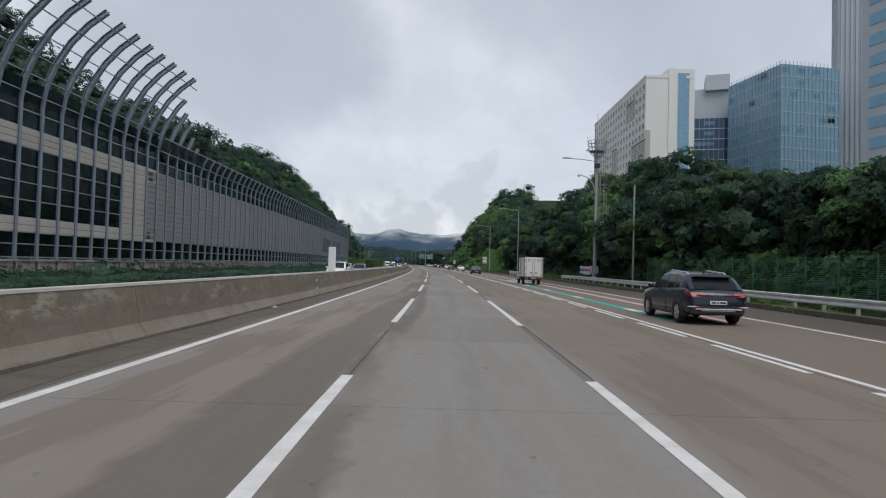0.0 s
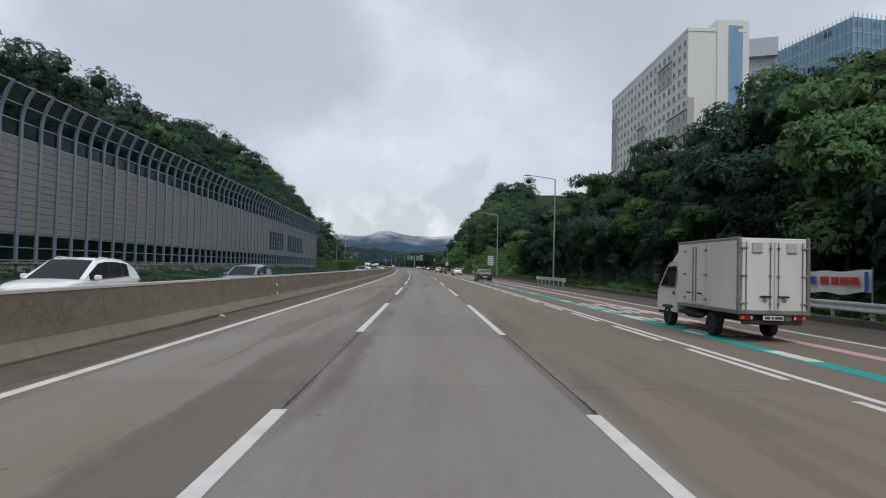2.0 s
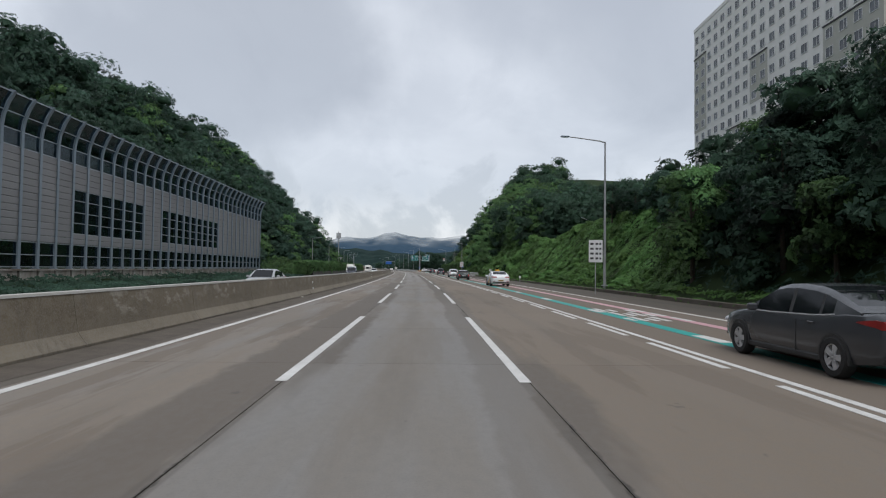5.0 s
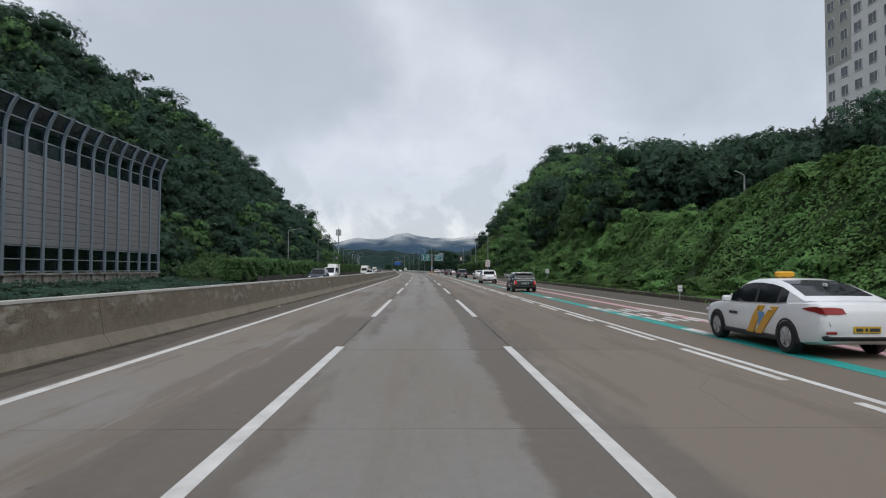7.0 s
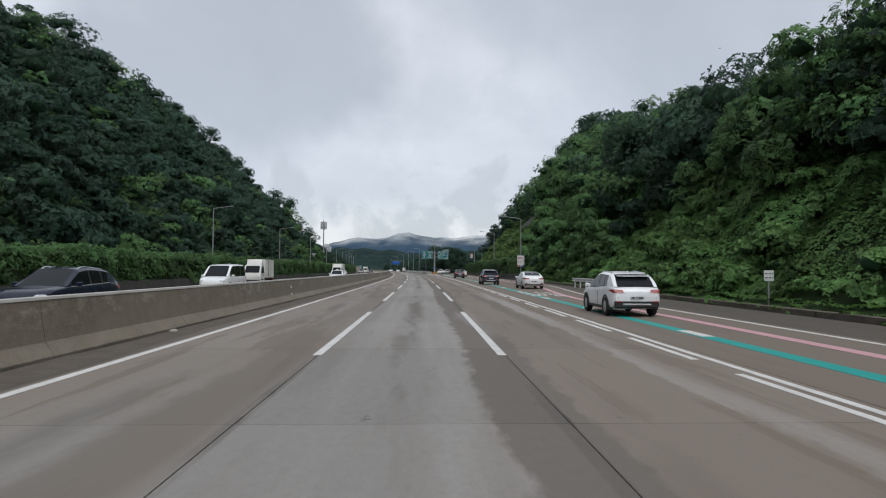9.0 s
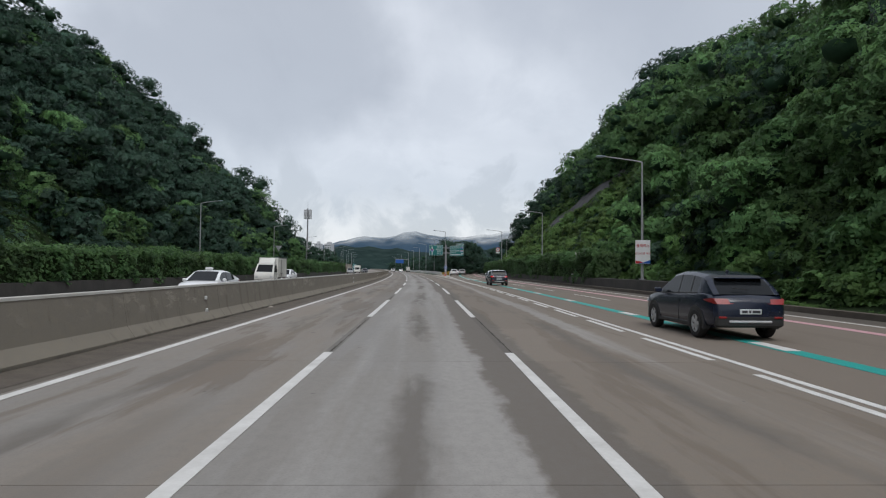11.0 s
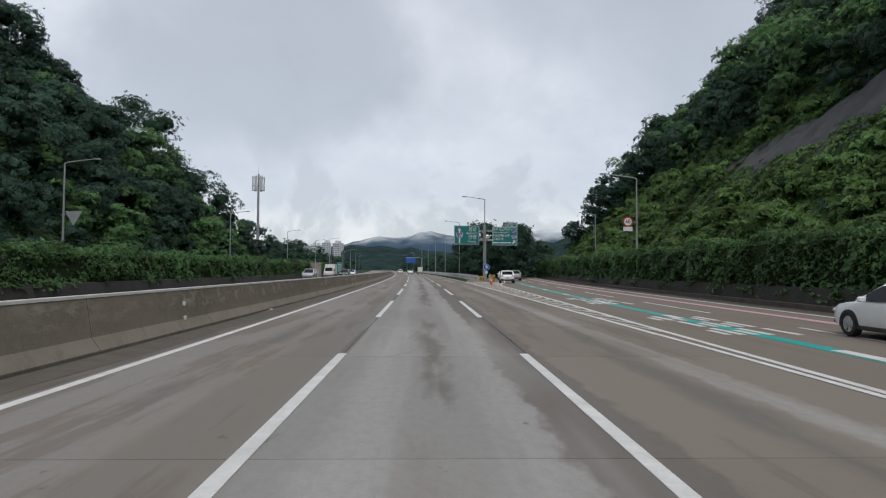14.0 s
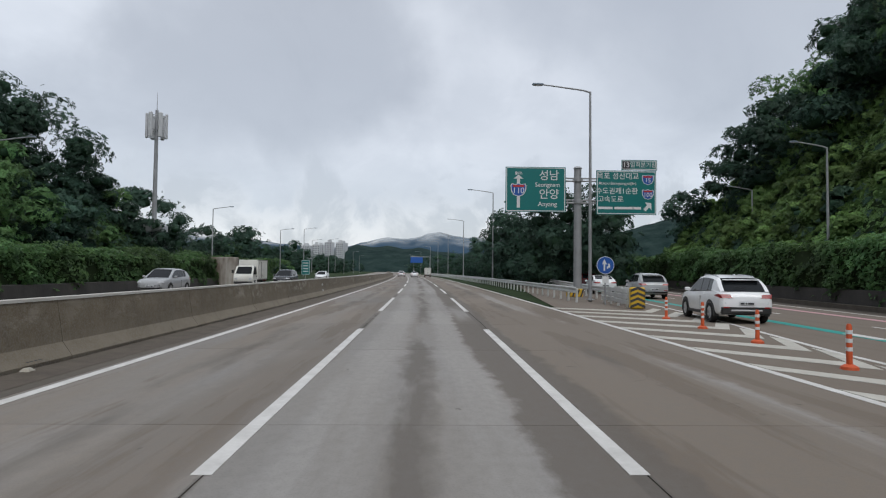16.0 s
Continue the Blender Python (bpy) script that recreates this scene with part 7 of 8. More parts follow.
def car(name, kind, label, m, paint, roof_paint=None, cladding=None, group="cars in traffic", rear="bar", scale=1.0, yellow_plate=False, rails=False, lamps=None):
    """A car of one of the shapes, with its body, roof, panes, wheels, lamps, bumpers and plates."""
    s = SHAPES[kind]
    L, W, R = s["L"], s["W"], s["R"]
    top = thing(name, m, label, "car", group)
    fs = sorted({round(v, 4) for v in (0, 0.006, 0.015, 0.03, 0.05, 0.08, 0.12, 0.16, 0.2, 0.25, 0.3, 0.36, 0.42, 0.5, 0.58, 0.66, 0.72, 0.78, 0.84, 0.89, 0.93, 0.96, 0.98, 0.992, 1)})
    yy = lambda f: (f - 0.5) * L
    belt, wide, low = (lambda f, k=k: float(np.interp(f, *s[k])) for k in ("belt", "wide", "low"))
    g = Geo()
    rows = []
    for f in fs:
        w, zb, zl = wide(f) * W / 2, belt(f), low(f)
        zm = zl + (zb - zl) * 0.5
        half = [(0, zl), (w * 0.80, zl), (w * 0.95, zl + 0.05), (w * 0.995, zl + 0.17), (w, zm), (w * 0.985, zb - 0.14), (w * 0.95, zb - 0.035), (w * 0.89, zb), (w * 0.5, zb + 0.022), (0, zb + 0.03)]
        rows.append([(x, yy(f), z) for x, z in half] + [(-x, yy(f), z) for x, z in half[-2:0:-1]])
    n = len(rows[0])
    g.add([p for r in rows for p in r], ring_faces(len(rows), n) + [tuple(range(n)), tuple((len(rows) - 1) * n + j for j in range(n - 1, -1, -1))])
    f0, f1 = s["roof"][0][0], s["roof"][0][-1]
    zr = lambda f: float(np.interp(f, *s["roof"]))
    cuts = sorted({round(v, 4) for v in list(s["roof"][0]) + [a for q in s["glass"] for a in q] + list(np.linspace(f0, f1, 14))})
    flat0 = s["roof"][0][3]
    flat1 = s["roof"][0][-2]
    tw = s["top"] * W / 2
    sec = {}
    for f in cuts:
        w, zb, z = wide(f) * W / 2 * 0.93, belt(f) - 0.03, max(zr(f), belt(f) + 0.01)
        k = min(1.0, max(0.0, (z - zb) / (1.0 if kind == "van" else 0.62)))
        wr = w + (tw - w) * k
        crown = 0.03 * k
        half = [(w, zb), (wr + 0.03 * k, z - 0.09 * k), (wr - 0.04, z - 0.02 * k), (wr * 0.84, z + crown * 0.4), (0, z + crown)]
        sec[f] = [(x, yy(f), zz) for x, zz in half] + [(-x, yy(f), zz) for x, zz in half[-2::-1]]
    body_extra, roof_g, wind, back_g, pillars = g, Geo(), Geo(), Geo(), {}
    sides = {}
    for a, b in zip(cuts, cuts[1:]):
        A, B = sec[a], sec[b]
        mid = (a + b) / 2
        which = next((i for i, q in enumerate(s["glass"]) if q[0] - 1e-6 <= a and b <= q[1] + 1e-6), None)
        for j in range(8):
            quad = [B[j], B[j + 1], A[j + 1], A[j]]
            if j in (0, 7):
                if which is None and s["glass"][0][0] < mid < s["glass"][-1][1]:
                    pillars.setdefault((sum(q[1] < mid for q in s["glass"]), j), Geo()).add(quad, [(0, 1, 2, 3)])
                elif which is None:
                    body_extra.add(quad, [(0, 1, 2, 3)])
                else:
                    sides.setdefault((which, j), Geo()).add(quad, [(0, 1, 2, 3)])
            elif mid < flat0 and j in (3, 4) and zr(mid) > belt(mid) + 0.07:
                back_g.add(quad, [(0, 1, 2, 3)])
            elif mid < flat0 and j in (2, 3, 4, 5):
                body_extra.add(quad, [(0, 1, 2, 3)])
            elif mid > flat1 and j in (2, 5):
                body_extra.add(quad, [(0, 1, 2, 3)])
            elif mid > flat1 and j in (3, 4):
                wind.add(quad, [(0, 1, 2, 3)])
            elif (mid < flat0 or mid > flat1) and j in (1, 6):
                body_extra.add(quad, [(0, 1, 2, 3)])
            else:
                roof_g.add(quad, [(0, 1, 2, 3)])
    part("body", g, paint, top, smooth=True)
    part("roof", roof_g, roof_paint or paint, top, smooth=True)
    part("windscreen", wind, CAR_GLASS, top, smooth=True)
    part("rear_window", back_g, CAR_GLASS, top, smooth=True)
    for gg in pillars.values():
        part("pillar", gg, PLASTIC, top, "black door pillar", smooth=True)
    # gutter of the tailgate or boot lid, recess round the plate
    part("tailgate_seam", Geo().tube([(x * W / 2, yy(f) - 0.008, z) for x, f, z in ((-0.74, 0.0, low(0) + 0.22), (-0.78, 0.004, belt(0.01) - 0.16), (-0.62, 0.004, belt(0.01) - 0.14), (0.62, 0.004, belt(0.01) - 0.14), (0.78, 0.004, belt(0.01) - 0.16), (0.74, 0.0, low(0) + 0.22))], 0.006, 4), PLASTIC, top)
    for side in (-1, 1):
        part("belt_moulding", Geo().tube([(side * (wide(f) * W / 2 * 0.935 + 0.006), yy(f), belt(f) - 0.012) for f in np.linspace(s["glass"][0][0] - 0.01, s["glass"][-1][1] + 0.01, 9)], 0.012, 5), CHROME if cladding is None else PLASTIC, top)
        part("reflector_lamp", Geo().bevel_box((side * W / 2 * 0.72, yy(0) - 0.005, low(0) + 0.10), (0.2, 0.04, 0.05), 0.012), RED_LENS, top)
    for gg in sides.values():
        part("side_window", gg, CAR_GLASS, top, smooth=True)
    trim = cladding or PLASTIC
    for fa in s["axle"]:
        for side in (-1, 1):
            y = yy(fa)
            g = Geo()
            pts = []
            for i in range(13):
                a = math.radians(-14 + 208 * i / 12)
                for rr in (R * 1.0, R * (1.26 if cladding else 1.13)):
                    for x in (W / 2 - 0.16, W / 2 + 0.006):
                        pts.append((side * x, y + rr * math.cos(a), R + rr * math.sin(a)))
            fc = []
            for i in range(12):
                b = i * 4
                fc += [(b, b + 1, b + 5, b + 4), (b + 2, b + 6, b + 7, b + 3), (b + 1, b + 3, b + 7, b + 5)]
            # Without cladding, the black ring paints the shaded gap round the wheel.
            part("wheel_arch", g.add(pts, fc), trim if cladding else PLASTIC, top)
            wheel(top, side * (W / 2 - 0.085), y, R, side)
    # lower bumpers and sills
    for f, nm in ((0.012, "rear_bumper"), (0.975, "front_bumper")):
        w = wide(f) * W
        zl = low(f)
        part(nm, Geo().bevel_box((0, yy(f) + (0.05 if f < 0.5 else 0.02), zl + 0.06), (w * 0.98, 0.22, 0.30 if cladding else 0.13), 0.05), trim, top)
        if cladding and f < 0.5:
            part("skid_plate", Geo().bevel_box((0, yy(f) - 0.055, zl + 0.05), (w * 0.62, 0.05, 0.07), 0.02), CHROME, top)
    for side in (-1, 1):
        part("sill", Geo().bevel_box((side * (W / 2 - 0.06), 0.01 * L, s["zs"] + 0.05), (0.12, L * 0.46, 0.12), 0.03), trim, top)
        mx = yy(s["glass"][-1][1] - 0.025)
        part("wing_mirror", Geo().bevel_box((side * (W / 2 + 0.09), mx, belt(0.6) + 0.06), (0.2, 0.11, 0.14), 0.03), paint, top)
        # lamps
        zb = belt(0.01)
        if lamps == "round":
            part("tail_lamp", Geo().bevel_box((side * (W / 2 * 0.80), yy(0.012), zb - 0.17), (0.21, 0.12, 0.27), 0.07), RED_LIT, top, "red lamp in a bright ring")
            part("lamp_ring", Geo().bevel_box((side * (W / 2 * 0.80), yy(0.016), zb - 0.18), (0.27, 0.10, 0.335), 0.09), CHROME, top)
        else:
            part_lamp(top, side, W, L, belt, wide, RED_LIT if lamps == "lit" else RED_LENS)
        part("headlamp", Geo().bevel_box((side * W / 2 * 0.70, yy(0.965), belt(0.97) - 0.10), (0.36, 0.22, 0.14), 0.05, -side * 24), LAMP_CLEAR, top)
        part("door_handle", Geo().bevel_box((side * (W / 2 + 0.012), yy(0.32), belt(0.4) - 0.12), (0.03, 0.18, 0.03), 0.01), paint, top)
        part("door_seam", Geo().box((side * (W / 2 * 0.998), yy(0.41), s["zs"] + 0.36), (0.012, 0.012, 0.55)), PLASTIC, top)
        if rails:
            part("roof_rail", Geo().tube([(side * tw * 0.86, yy(0.16), zr(0.16) - 0.02), (side * tw * 0.87, yy(0.22), zr(0.2) + 0.05), (side * tw * 0.87, yy(0.48), zr(0.48) + 0.05), (side * tw * 0.86, yy(0.55), zr(0.55) - 0.02)], 0.018, 6), CHROME, top)
    part("grille", Geo().bevel_box((0, yy(0.99), belt(0.99) - 0.14), (W * 0.5, 0.08, 0.18), 0.03), PLASTIC, top)
    pz = {"bar": belt(0) - 0.18, "low": low(0) + 0.16}.get(rear, belt(0) - 0.18)
    plate(top, yy(0) - 0.012, pz, PLATE_YELLOW if yellow_plate else None)
    plate(top, yy(1) + 0.012, low(1) + 0.1, PLATE_YELLOW if yellow_plate else None, False)
    if kind in ("suv", "hatch"):
        part("roof_spoiler", Geo().bevel_box((0, yy(0.115), zr(0.13) + 0.02), (tw * 1.7, 0.22, 0.04), 0.015), roof_paint or paint, top)
        part("rear_wiper", Geo().tube([(0.05, yy(0.05) - 0.03, zr(0.05) + 0.05), (-0.32, yy(0.055) - 0.035, zr(0.055) + 0.07)], 0.01, 5), PLASTIC, top)
    part("antenna", Geo().bevel_box((0, yy(0.24), zr(0.24) + 0.06), (0.03, 0.14, 0.07), 0.01), roof_paint or paint, top)
    return top


def lane_pose(y, u, back=False, turn=0.0):
    return pose(*at(y, u, 0.004), 0, 0, heading(y) + (180 if back else 0) + turn)


def mid(y_rear, length):
    return y_rear + length / 2


navy = car("car", "suv", "dark navy SUV with chrome rear bumper strip on the exit lane", lane_pose(mid(18.6, 4.62), 9.8), NAVY, cladding=PLASTIC, rails=True, rear="bar")
part("bumper_strip", Geo().bevel_box((0, -2.34, 0.50), (1.42, 0.06, 0.035), 0.012), CHROME, navy, "chrome strip across the rear bumper")
for sd in (-1, 1):
    part("bumper_strip", Geo().bevel_box((sd * 0.80, -2.29, 0.57), (0.26, 0.10, 0.035), 0.012), CHROME, navy)
    part("lamp_bar", Geo().bevel_box((sd * 0.42, -2.32, 0.93), (0.5, 0.05, 0.03), 0.01), RED_LENS, navy)
fast = car("car", "sedan", "dark grey fastback saloon driving on the exit lane", lane_pose(mid(116.5, 4.78), 9.45), CAR_GREY, rear="low")
part("lamp_bar", Geo().bevel_box((0, -2.38, 0.93), (1.3, 0.05, 0.03), 0.01), RED_LENS, fast)
taxi = car("taxi", "sedan", "white saloon taxi with orange stripes and an orange roof sign", lane_pose(mid(166.6, 4.78), 9.9), CAR_WHITE, rear="low", yellow_plate=True)
part("roof_sign", Geo().bevel_box((0, 0.15, 1.56), (0.42, 0.16, 0.14), 0.04), TAXI_ORANGE, taxi, "orange taxi roof sign")
for sd in (-1, 1):
    for y0, dy in ((-0.62, 0.45), (-1.12, 0.62)):
        g = Geo()
        rows = [(0.925, 0.30), (0.934, 0.52), (0.930, 0.72), (0.900, 0.90)]
        pts = [(sd * (x + o), y0 + dy * (1 - (z - 0.3) / 0.62) + q + 0.1, z) for x, z in rows for o, q in ((0.004, -0.13), (0.004, 0.13), (-0.01, 0.13), (-0.01, -0.13))]
        part("livery_stripe", g.add(pts, ring_faces(4, 4) + [(0, 1, 2, 3), (15, 14, 13, 12)]), TAXI_ORANGE, taxi, "orange slanting stripe")
    part("livery_patch", Geo().bevel_box((sd * 0.925, -0.52, 0.62), (0.02, 0.24, 0.3), 0.008), LIVERY_BLUE, taxi, "small blue livery patch")
    part("livery_mark", Geo().box((sd * 0.928, 0.65, 0.68), (0.008, 0.36, 0.06)), INK, taxi)
mini = car("car", "hatch", "dark green five-door hatchback with a white roof", lane_pose(mid(199.8, 3.98), 9.2), CAR_GREEN, CAR_WHITE, rear="bar", lamps="round")
part("belt_trim", Geo().bevel_box((0, -1.93, 0.99), (1.5, 0.04, 0.02), 0.008), CHROME, mini)
small = car("car", "suv", "white compact SUV with black lower trim and red lamps", pose(0, 0, 0) @ lane_pose(mid(226.2, 4.2), 9.55), CAR_WHITE, cladding=PLASTIC, rails=True, rear="bar")
small.scale = (0.965, 0.92, 0.965)
capt = car("car", "hatch", "dark blue crossover with a cream roof, brake lamps lit red", lane_pose(mid(318.2, 4.12), 9.75), NAVY, CAR_WHITE, cladding=PLASTIC, rear="bar", lamps="lit")
capt.scale = (1.03, 1.035, 1.10)
part("hatch_strip", Geo().bevel_box((0, -2.0, 0.79), (0.62, 0.05, 0.05), 0.015), CHROME, capt, "pale strip above the plate")
wsed = car("car", "sedan", "white saloon in the outer exit lane beside the retaining wall", lane_pose(mid(348.0, 4.55), 13.3, turn=-1.5), CAR_WHITE, rear="bar")
wsed.scale = (0.97, 0.955, 0.985)
kia = car("car", "suv", "white SUV with grey lower bumper on the curving exit lane", lane_pose(mid(410.6, 4.37), 12.65, turn=-6.5), CAR_WHITE, cladding=PLASTIC, rails=True, rear="bar")
kia.scale = (0.97, 0.945, 0.975)
car("car", "suv", "silver SUV driving up the exit ramp", lane_pose(mid(429.0, 4.62), 16.8, turn=-6), CAR_SILVER, rear="low")
car("car", "sedan", "white saloon ahead on the exit ramp", lane_pose(mid(437.5, 4.5), 16.3, turn=-7), CAR_WHITE)
car("car", "suv", "white SUV far ahead in the fast lane", lane_pose(566, -1.75), CAR_WHITE)
car("car", "sedan", "white saloon far ahead in the middle lane", lane_pose(549, 1.7), CAR_WHITE)
car("car", "suv", "dark red SUV waiting far along the exit ramp", lane_pose(455, 19.5, turn=-8), CAR_RED)
car("car", "suv", "dark blue SUV further along the exit lane", lane_pose(273, 9.6), NAVY, cladding=PLASTIC)
car("car", "sedan", "white saloon in the pink-lined lane further along", lane_pose(259, 11.6), CAR_WHITE)
# the other carriageway, seen over the barrier
car("car", "suv", "white SUV coming the other way beyond the barrier", lane_pose(60, -8.6, True), CAR_WHITE, rails=True, group="oncoming cars")
car("car", "sedan", "slate blue saloon coming the other way", lane_pose(77, -8.5, True), CAR_BLUE, group="oncoming cars")
car("car", "sedan", "grey saloon coming the other way", lane_pose(92, -12.2, True), CAR_SILVER, group="oncoming cars")
car("car", "sedan", "silver saloon far along the other carriageway", lane_pose(150, -8.6, True), CAR_SILVER, group="oncoming cars")
car("car", "suv", "black SUV with roof rails coming the other way", lane_pose(226, -10.2, True), NAVY, rails=True, group="oncoming cars")
car("car", "van", "white people carrier coming the other way", lane_pose(249, -12.2, True), CAR_WHITE, group="oncoming cars")
otaxi = car("taxi", "sedan", "white taxi with blue livery coming the other way", lane_pose(288.5, -9.3, True), CAR_WHITE, group="oncoming cars")
part("roof_sign", Geo().bevel_box((0, 0.15, 1.56), (0.4, 0.16, 0.13), 0.04), SIGN_WHITE, otaxi)
for sd in (-1, 1):
    part("livery_patch", Geo().bevel_box((sd * 0.925, -0.1, 0.72), (0.02, 1.5, 0.2), 0.01), LIVERY_BLUE, otaxi, "blue livery band")
car("car", "sedan", "white saloon following a box lorry the other way", lane_pose(321, -12.6, True), CAR_WHITE, group="oncoming cars")
car("car", "suv", "grey SUV coming the other way beside the hedge", lane_pose(432, -15.4, True), CAR_SILVER, group="oncoming cars")
car("car", "sedan", "white saloon on the far side of the carriageway", lane_pose(492, -14.2, True), CAR_WHITE, group="oncoming cars")
car("car", "suv", "dark SUV far off in oncoming traffic", lane_pose(455, -12.4, True), CAR_GREY, group="oncoming cars")


def box_lorry(name, label, m, group, deflector=True):
    """A light lorry with a white box body, double rear doors and a two-door side hatch."""
    t = thing(name, m, label, "lorry", group)
    # cab
    g = Geo()
    prof = [(2.42, 0.45), (2.52, 0.62), (2.50, 1.02), (2.40, 1.22), (1.86, 1.93), (1.72, 1.99), (1.02, 2.0), (0.98, 1.9), (0.98, 0.45)]
    n = len(prof)
    for a, b in ((0.86, 0.80),):
        rows = [(-a * 0.97, 0.94), (-a, 1.0), (a, 1.0), (a * 0.97, 0.94)]
        pts = []
        for x, k in rows:
            for y, z in prof:
                inset = 0.12 * max(0, (z - 1.2)) * (1 if x > 0 else -1)
                pts.append((x - inset, 0.98 + (y - 0.98) * (1.0 if k == 1.0 else 0.985), z if k == 1.0 else 0.45 + (z - 0.45) * 0.985))
        g.add(pts, ring_faces(4, n) + [tuple(range(n)), tuple(3 * n + j for j in range(n - 1, -1, -1))])
    cab = part("cab", g, BOX_WHITE, t, smooth=True)
    part("windscreen", Geo().add([(-0.70, 2.405, 1.25), (0.70, 2.405, 1.25), (0.64, 1.90, 1.90), (-0.64, 1.90, 1.90)], [(0, 1, 2, 3)]), CAR_GLASS, t)
    for sd in (-1, 1):
        part("side_window", Geo().add([(sd * 0.868, 1.20, 1.22), (sd * 0.868, 2.26, 1.22), (sd * 0.80, 1.80, 1.84), (sd * 0.80, 1.20, 1.86)], [(0, 1, 2, 3)]), CAR_GLASS, t)
        part("door_handle", Geo().bevel_box((sd * 0.875, 1.2, 1.03), (0.03, 0.13, 0.11), 0.02), PLASTIC, t)
        part("wing_mirror", Geo().bevel_box((sd * 1.0, 2.32, 1.45), (0.2, 0.08, 0.3), 0.03), PLASTIC, t)
        part("headlamp", Geo().bevel_box((sd * 0.64, 2.48, 0.80), (0.3, 0.1, 0.2), 0.04), LAMP_CLEAR, t)
        wheel(t, sd * 0.74, 1.72, 0.31, sd, PLASTIC)
        wheel(t, sd * 0.74, -1.15, 0.30, sd, PLASTIC)
        part("wheel_arch", Geo().bevel_box((sd * 0.80, 1.72, 0.60), (0.16, 0.80, 0.12), 0.05), PLASTIC, t)
        part("side_guard", Geo().bevel_box((sd * 0.78, 0.25, 0.5), (0.05, 1.7, 0.1), 0.02), CHASSIS, t)
    if deflector:
        part("air_deflector", Geo().add([(-0.7, 1.75, 2.0), (0.7, 1.75, 2.0), (0.66, 1.05, 2.5), (-0.66, 1.05, 2.5), (-0.7, 1.0, 2.0), (0.7, 1.0, 2.0), (0.66, 0.98, 2.5), (-0.66, 0.98, 2.5)], [(0, 1, 2, 3), (4, 7, 6, 5), (0, 3, 7, 4), (1, 5, 6, 2), (3, 2, 6, 7), (0, 4, 5, 1)]), BOX_WHITE, t)
    part("chassis", Geo().bevel_box((0, -0.3, 0.56), (0.8, 4.4, 0.22), 0.03), CHASSIS, t)
    part("fuel_tank", Geo().bevel_box((-0.6, 0.3, 0.52), (0.36, 0.8, 0.3), 0.08), CHASSIS, t)
    body = part("box_body", Geo().bevel_box((0, -0.87, 1.62), (1.76, 3.5, 1.86), 0.02), BOX_WHITE, t, "scuffed white box body")
    yb = -0.87 - 1.75
    for sd in (-1, 1):
        part("corner_trim", Geo().bevel_box((sd * 0.86, yb - 0.01, 1.62), (0.09, 0.08, 1.90), 0.015), BOX_TRIM, body)
        part("top_trim", Geo().bevel_box((sd * 0.865, -0.87, 2.53), (0.07, 3.5, 0.07), 0.015), BOX_TRIM, body)
        part("bottom_trim", Geo().bevel_box((sd * 0.87, -0.87, 0.73), (0.06, 3.5, 0.10), 0.015), BOX_TRIM, body)
        door = part("rear_door", Geo().bevel_box((sd * 0.405, yb - 0.02, 1.62), (0.77, 0.04, 1.70), 0.012), BOX_WHITE, t)
        for x in (0.10, 0.70):
            part("lock_rod", Geo().tube([(sd * x, yb - 0.055, 0.80), (sd * x, yb - 0.055, 2.45)], 0.015, 6), BOX_TRIM, door)
        for z in (0.95, 1.62, 2.30):
            part("hinge", Geo().bevel_box((sd * 0.76, yb - 0.05, z), (0.2, 0.04, 0.05), 0.012), BOX_TRIM, door)
            part("rod_bracket", Geo().bevel_box((sd * 0.10, yb - 0.06, z), (0.07, 0.04, 0.06), 0.01), BOX_TRIM, door)
        part("door_lever", Geo().bevel_box((sd * 0.22, yb - 0.07, 1.12), (0.30, 0.03, 0.04), 0.01), CHASSIS, door)
        part("lever_plate", Geo().bevel_box((sd * 0.24, yb - 0.055, 1.07), (0.09, 0.03, 0.16), 0.01), BOX_TRIM, door)
        part("vent_cover", Geo().bevel_box((sd * 0.43, yb - 0.05, 2.30), (0.26, 0.05, 0.24), 0.02), CAP, door)
        part("tail_lamp", Geo().bevel_box((sd * 0.66, yb + 0.02, 0.60), (0.34, 0.08, 0.13), 0.02), RED_LENS, t)
        part("indicator", Geo().bevel_box((sd * 0.76, yb + 0.012, 0.60), (0.11, 0.08, 0.11), 0.02), AMBER_LENS, t)
        part("reversing_lamp", Geo().bevel_box((sd * 0.54, yb + 0.012, 0.60), (0.08, 0.08, 0.10), 0.02), LAMP_CLEAR, t)
        # side hatch with two leaves on the near side
        for y in (-0.65, 0.02):
            leaf = part("side_door", Geo().bevel_box((sd * 0.89, y, 1.62), (0.03, 0.62, 1.62), 0.01), BOX_WHITE, t)
            part("lock_rod", Geo().tube([(sd * 0.92, y - 0.24 * (1 if y < -0.3 else -1) * -1, 0.85), (sd * 0.92, y - 0.24 * (1 if y < -0.3 else -1) * -1, 2.40)], 0.015, 6), BOX_TRIM, leaf)
            part("door_lever", Geo().bevel_box((sd * 0.93, y, 1.1), (0.03, 0.26, 0.04), 0.01), CHASSIS, leaf)
            for z in (0.95, 1.62, 2.28):
                part("hinge", Geo().bevel_box((sd * 0.915, y + (0.3 if y > -0.3 else -0.3), z), (0.04, 0.18, 0.05), 0.012), BOX_TRIM, leaf)
    part("rear_sill", Geo().bevel_box((0, yb - 0.01, 0.74), (1.76, 0.08, 0.12), 0.02), BOX_TRIM, t)
    part("rear_bumper", Geo().bevel_box((0, yb + 0.06, 0.48), (1.5, 0.1, 0.10), 0.02), CHASSIS, t)
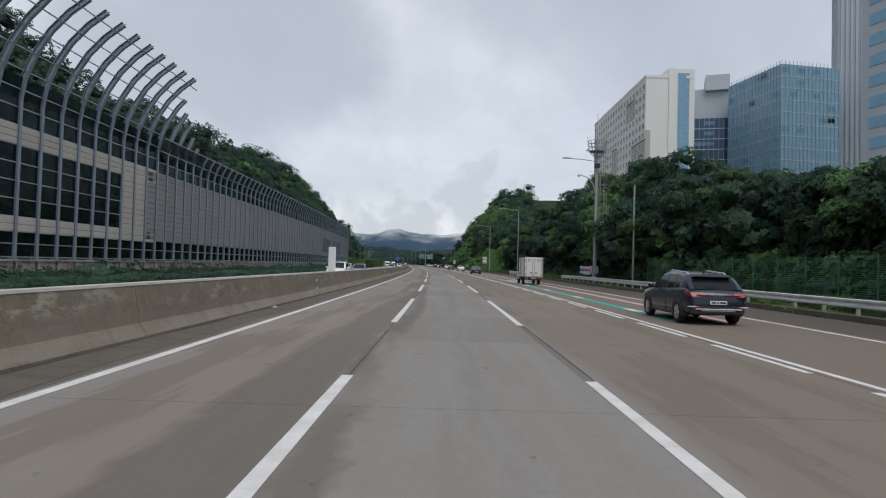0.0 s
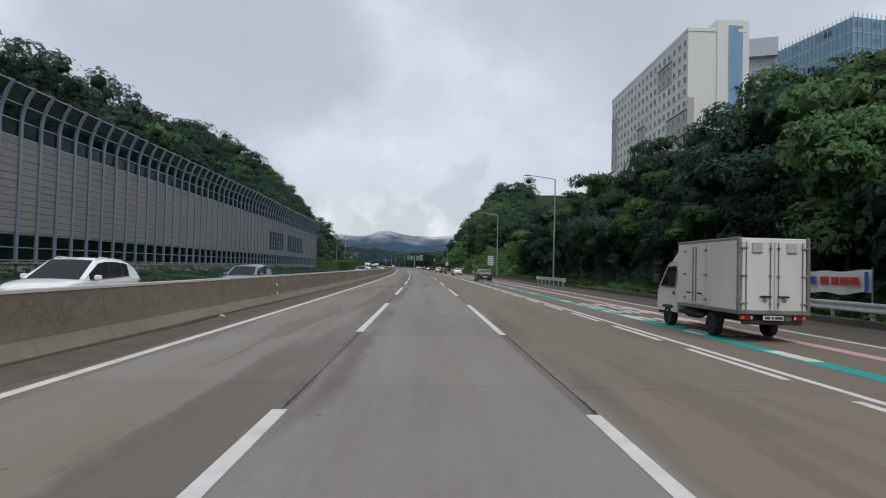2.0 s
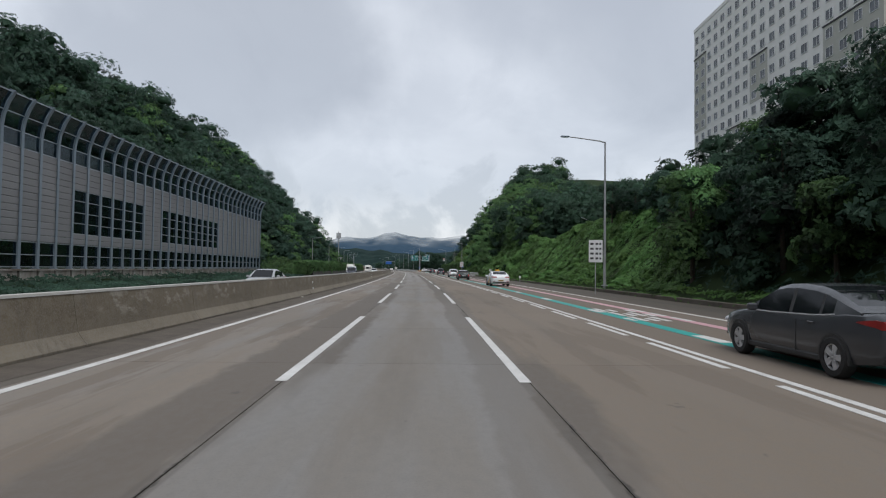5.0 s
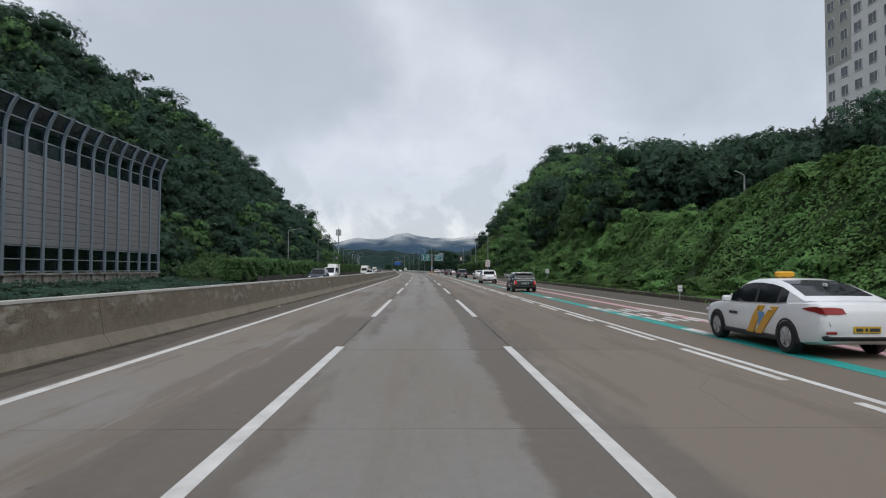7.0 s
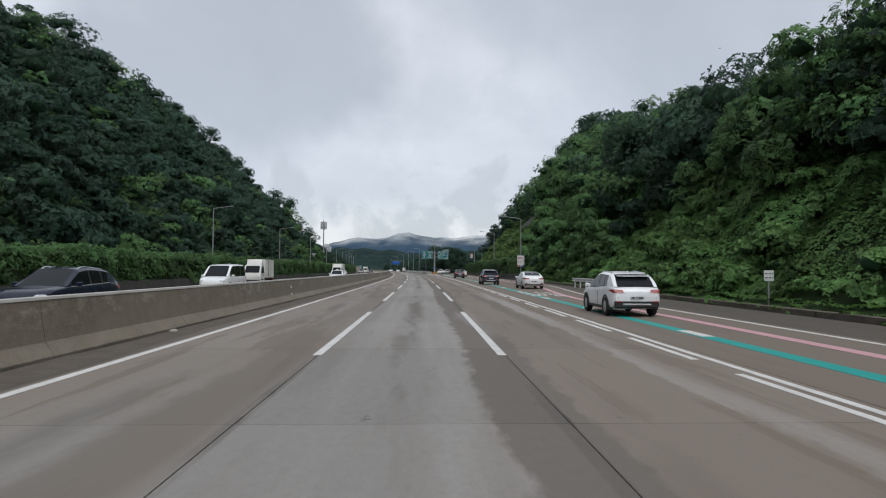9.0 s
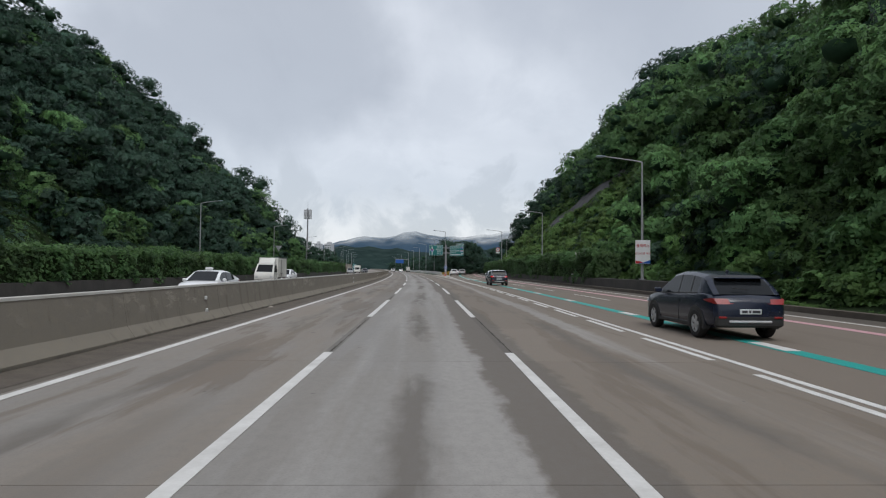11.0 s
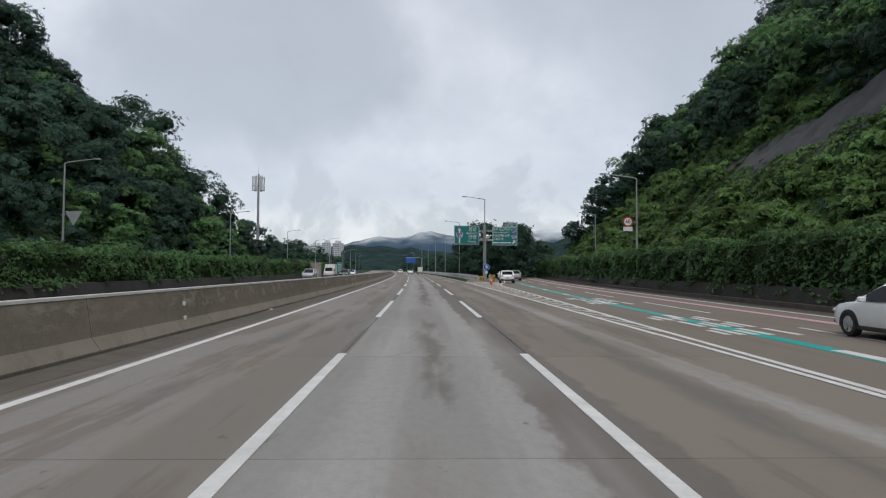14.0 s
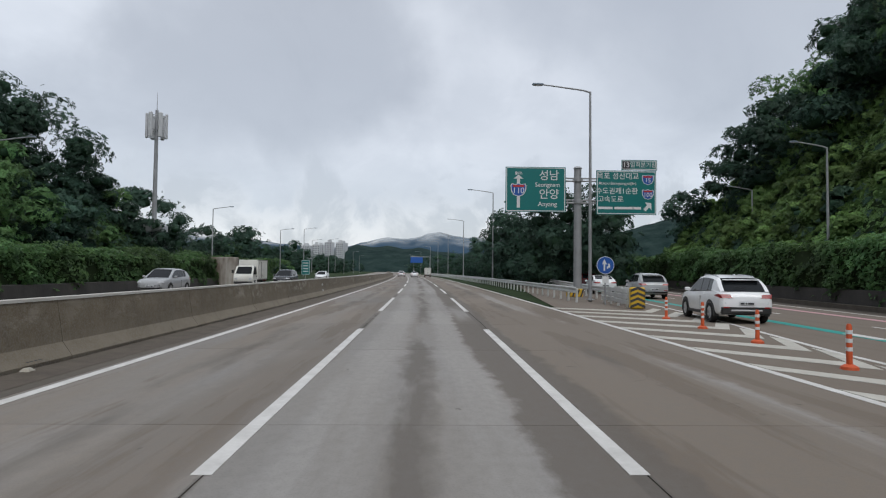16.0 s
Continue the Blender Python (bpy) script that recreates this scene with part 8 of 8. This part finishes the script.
    part("front_bumper", Geo().bevel_box((0, 2.47, 0.45), (1.66, 0.14, 0.2), 0.04), PLASTIC, t)
    plate(t, yb - 0.02, 0.60)
    return t


lorry = box_lorry("box_lorry", "white box lorry with hinged rear doors on the exit lane", lane_pose(56.5 + 2.62, 10.1), "lorries")
box_lorry("box_lorry", "white box lorry coming the other way", lane_pose(314, -12.4, True), "lorries")
box_lorry("box_lorry", "white box lorry far off in oncoming traffic", lane_pose(449, -14.4, True), "lorries", False)
box_lorry("box_lorry", "white flat-fronted lorry coming the other way", lane_pose(266, -14.2, True), "lorries")
box_lorry("box_lorry", "white lorry far ahead on the motorway", lane_pose(556, 5.4), "lorries", False)
box_lorry("box_lorry", "white lorry far along the exit ramp", lane_pose(476, 24, turn=-9), "lorries", False)

# ---- small things along the barrier and in the lanes ----
reflector = Geo().bevel_box((0, 0, 0), (0.05, 0.14, 0.11), 0.015).mesh("reflector", SIGN_WHITE)
for k in range(12):
    y = 29.0 + 38.8 * k + (13.0 if k > 3 else 0)
    for z in (0.36, 0.73):
        t = new("reflector", reflector)
        t.parent = barrier
        t.matrix_basis = pose(*at(y, -4.60 - 0.10 * (z - 0.3), z), 0, 0, heading(y))
for y, w in ((21.1, 0.55), (60.4, 0.5), (100.3, 0.7), (141.0, 0.5), (181.9, 0.5), (221.2, 0.6), (281.7, 0.8), (322.0, 0.5), (360.7, 0.6), (401.0, 0.5)):
    # A black block imitates the shaded hollow of each drain.
    part("drain_mouth", Geo().bevel_box((0, 0, 0), (0.16, w, 0.17), 0.04), INK, barrier, "black block standing in for a shaded drain opening at the foot").matrix_basis = pose(*at(y, -4.56, 0.10), 0, 0, heading(y))
    part("drain_debris", Geo().bevel_box((0, 0, 0), (0.16, w * 0.5, 0.10), 0.04), BARRIER_WORN, barrier).matrix_basis = pose(*at(y - 0.35, -4.36, 0.04), 0, 0, heading(y) + 6)
for u in (-1.75, 1.75, 5.5):
    g = Geo()
    for i in range(40):
        a, b = 2 * math.pi * i / 40, 2 * math.pi * (i + 1) / 40
        g.add([at(58.3 + r * math.sin(q), u + r * math.cos(q), z) for q in (a, b) for r, z in ((0.87, 0.002), (0.895, 0.002))], [(0, 1, 3, 2)])
    part("loop_slot", g, SEAL, road, "sealed round detector slot")
# ---- the concrete slabs of the carriageway, one by one ----
for y0 in [-24 + 6.2 * i for i in range(85)]:
    for a, b in LANES:
        verts, uvs = [], []
        ys3 = (y0 + 0.006, y0 + 3.1, y0 + 6.194)
        for z in (-0.02, 0.0):
            for y in ys3:
                for u in (a + 0.009, b - 0.009):
                    verts.append(at(y, u, z))
                    uvs.append((u, y))
        faces = [(6, 7, 9, 8), (8, 9, 11, 10), (0, 6, 8, 2), (2, 8, 10, 4), (1, 3, 9, 7), (3, 5, 11, 9), (0, 1, 7, 6), (4, 10, 11, 5)]
        me = bpy.data.meshes.new("concrete_slab")
        me.from_pydata(verts, [], faces)
        lay = me.uv_layers.new(name="road")
        for loop in me.loops:
            lay.data[loop.index].uv = uvs[loop.vertex_index]
        me.materials.append(CONCRETE)
        ob = new("concrete_slab", me)
        ob.parent = road
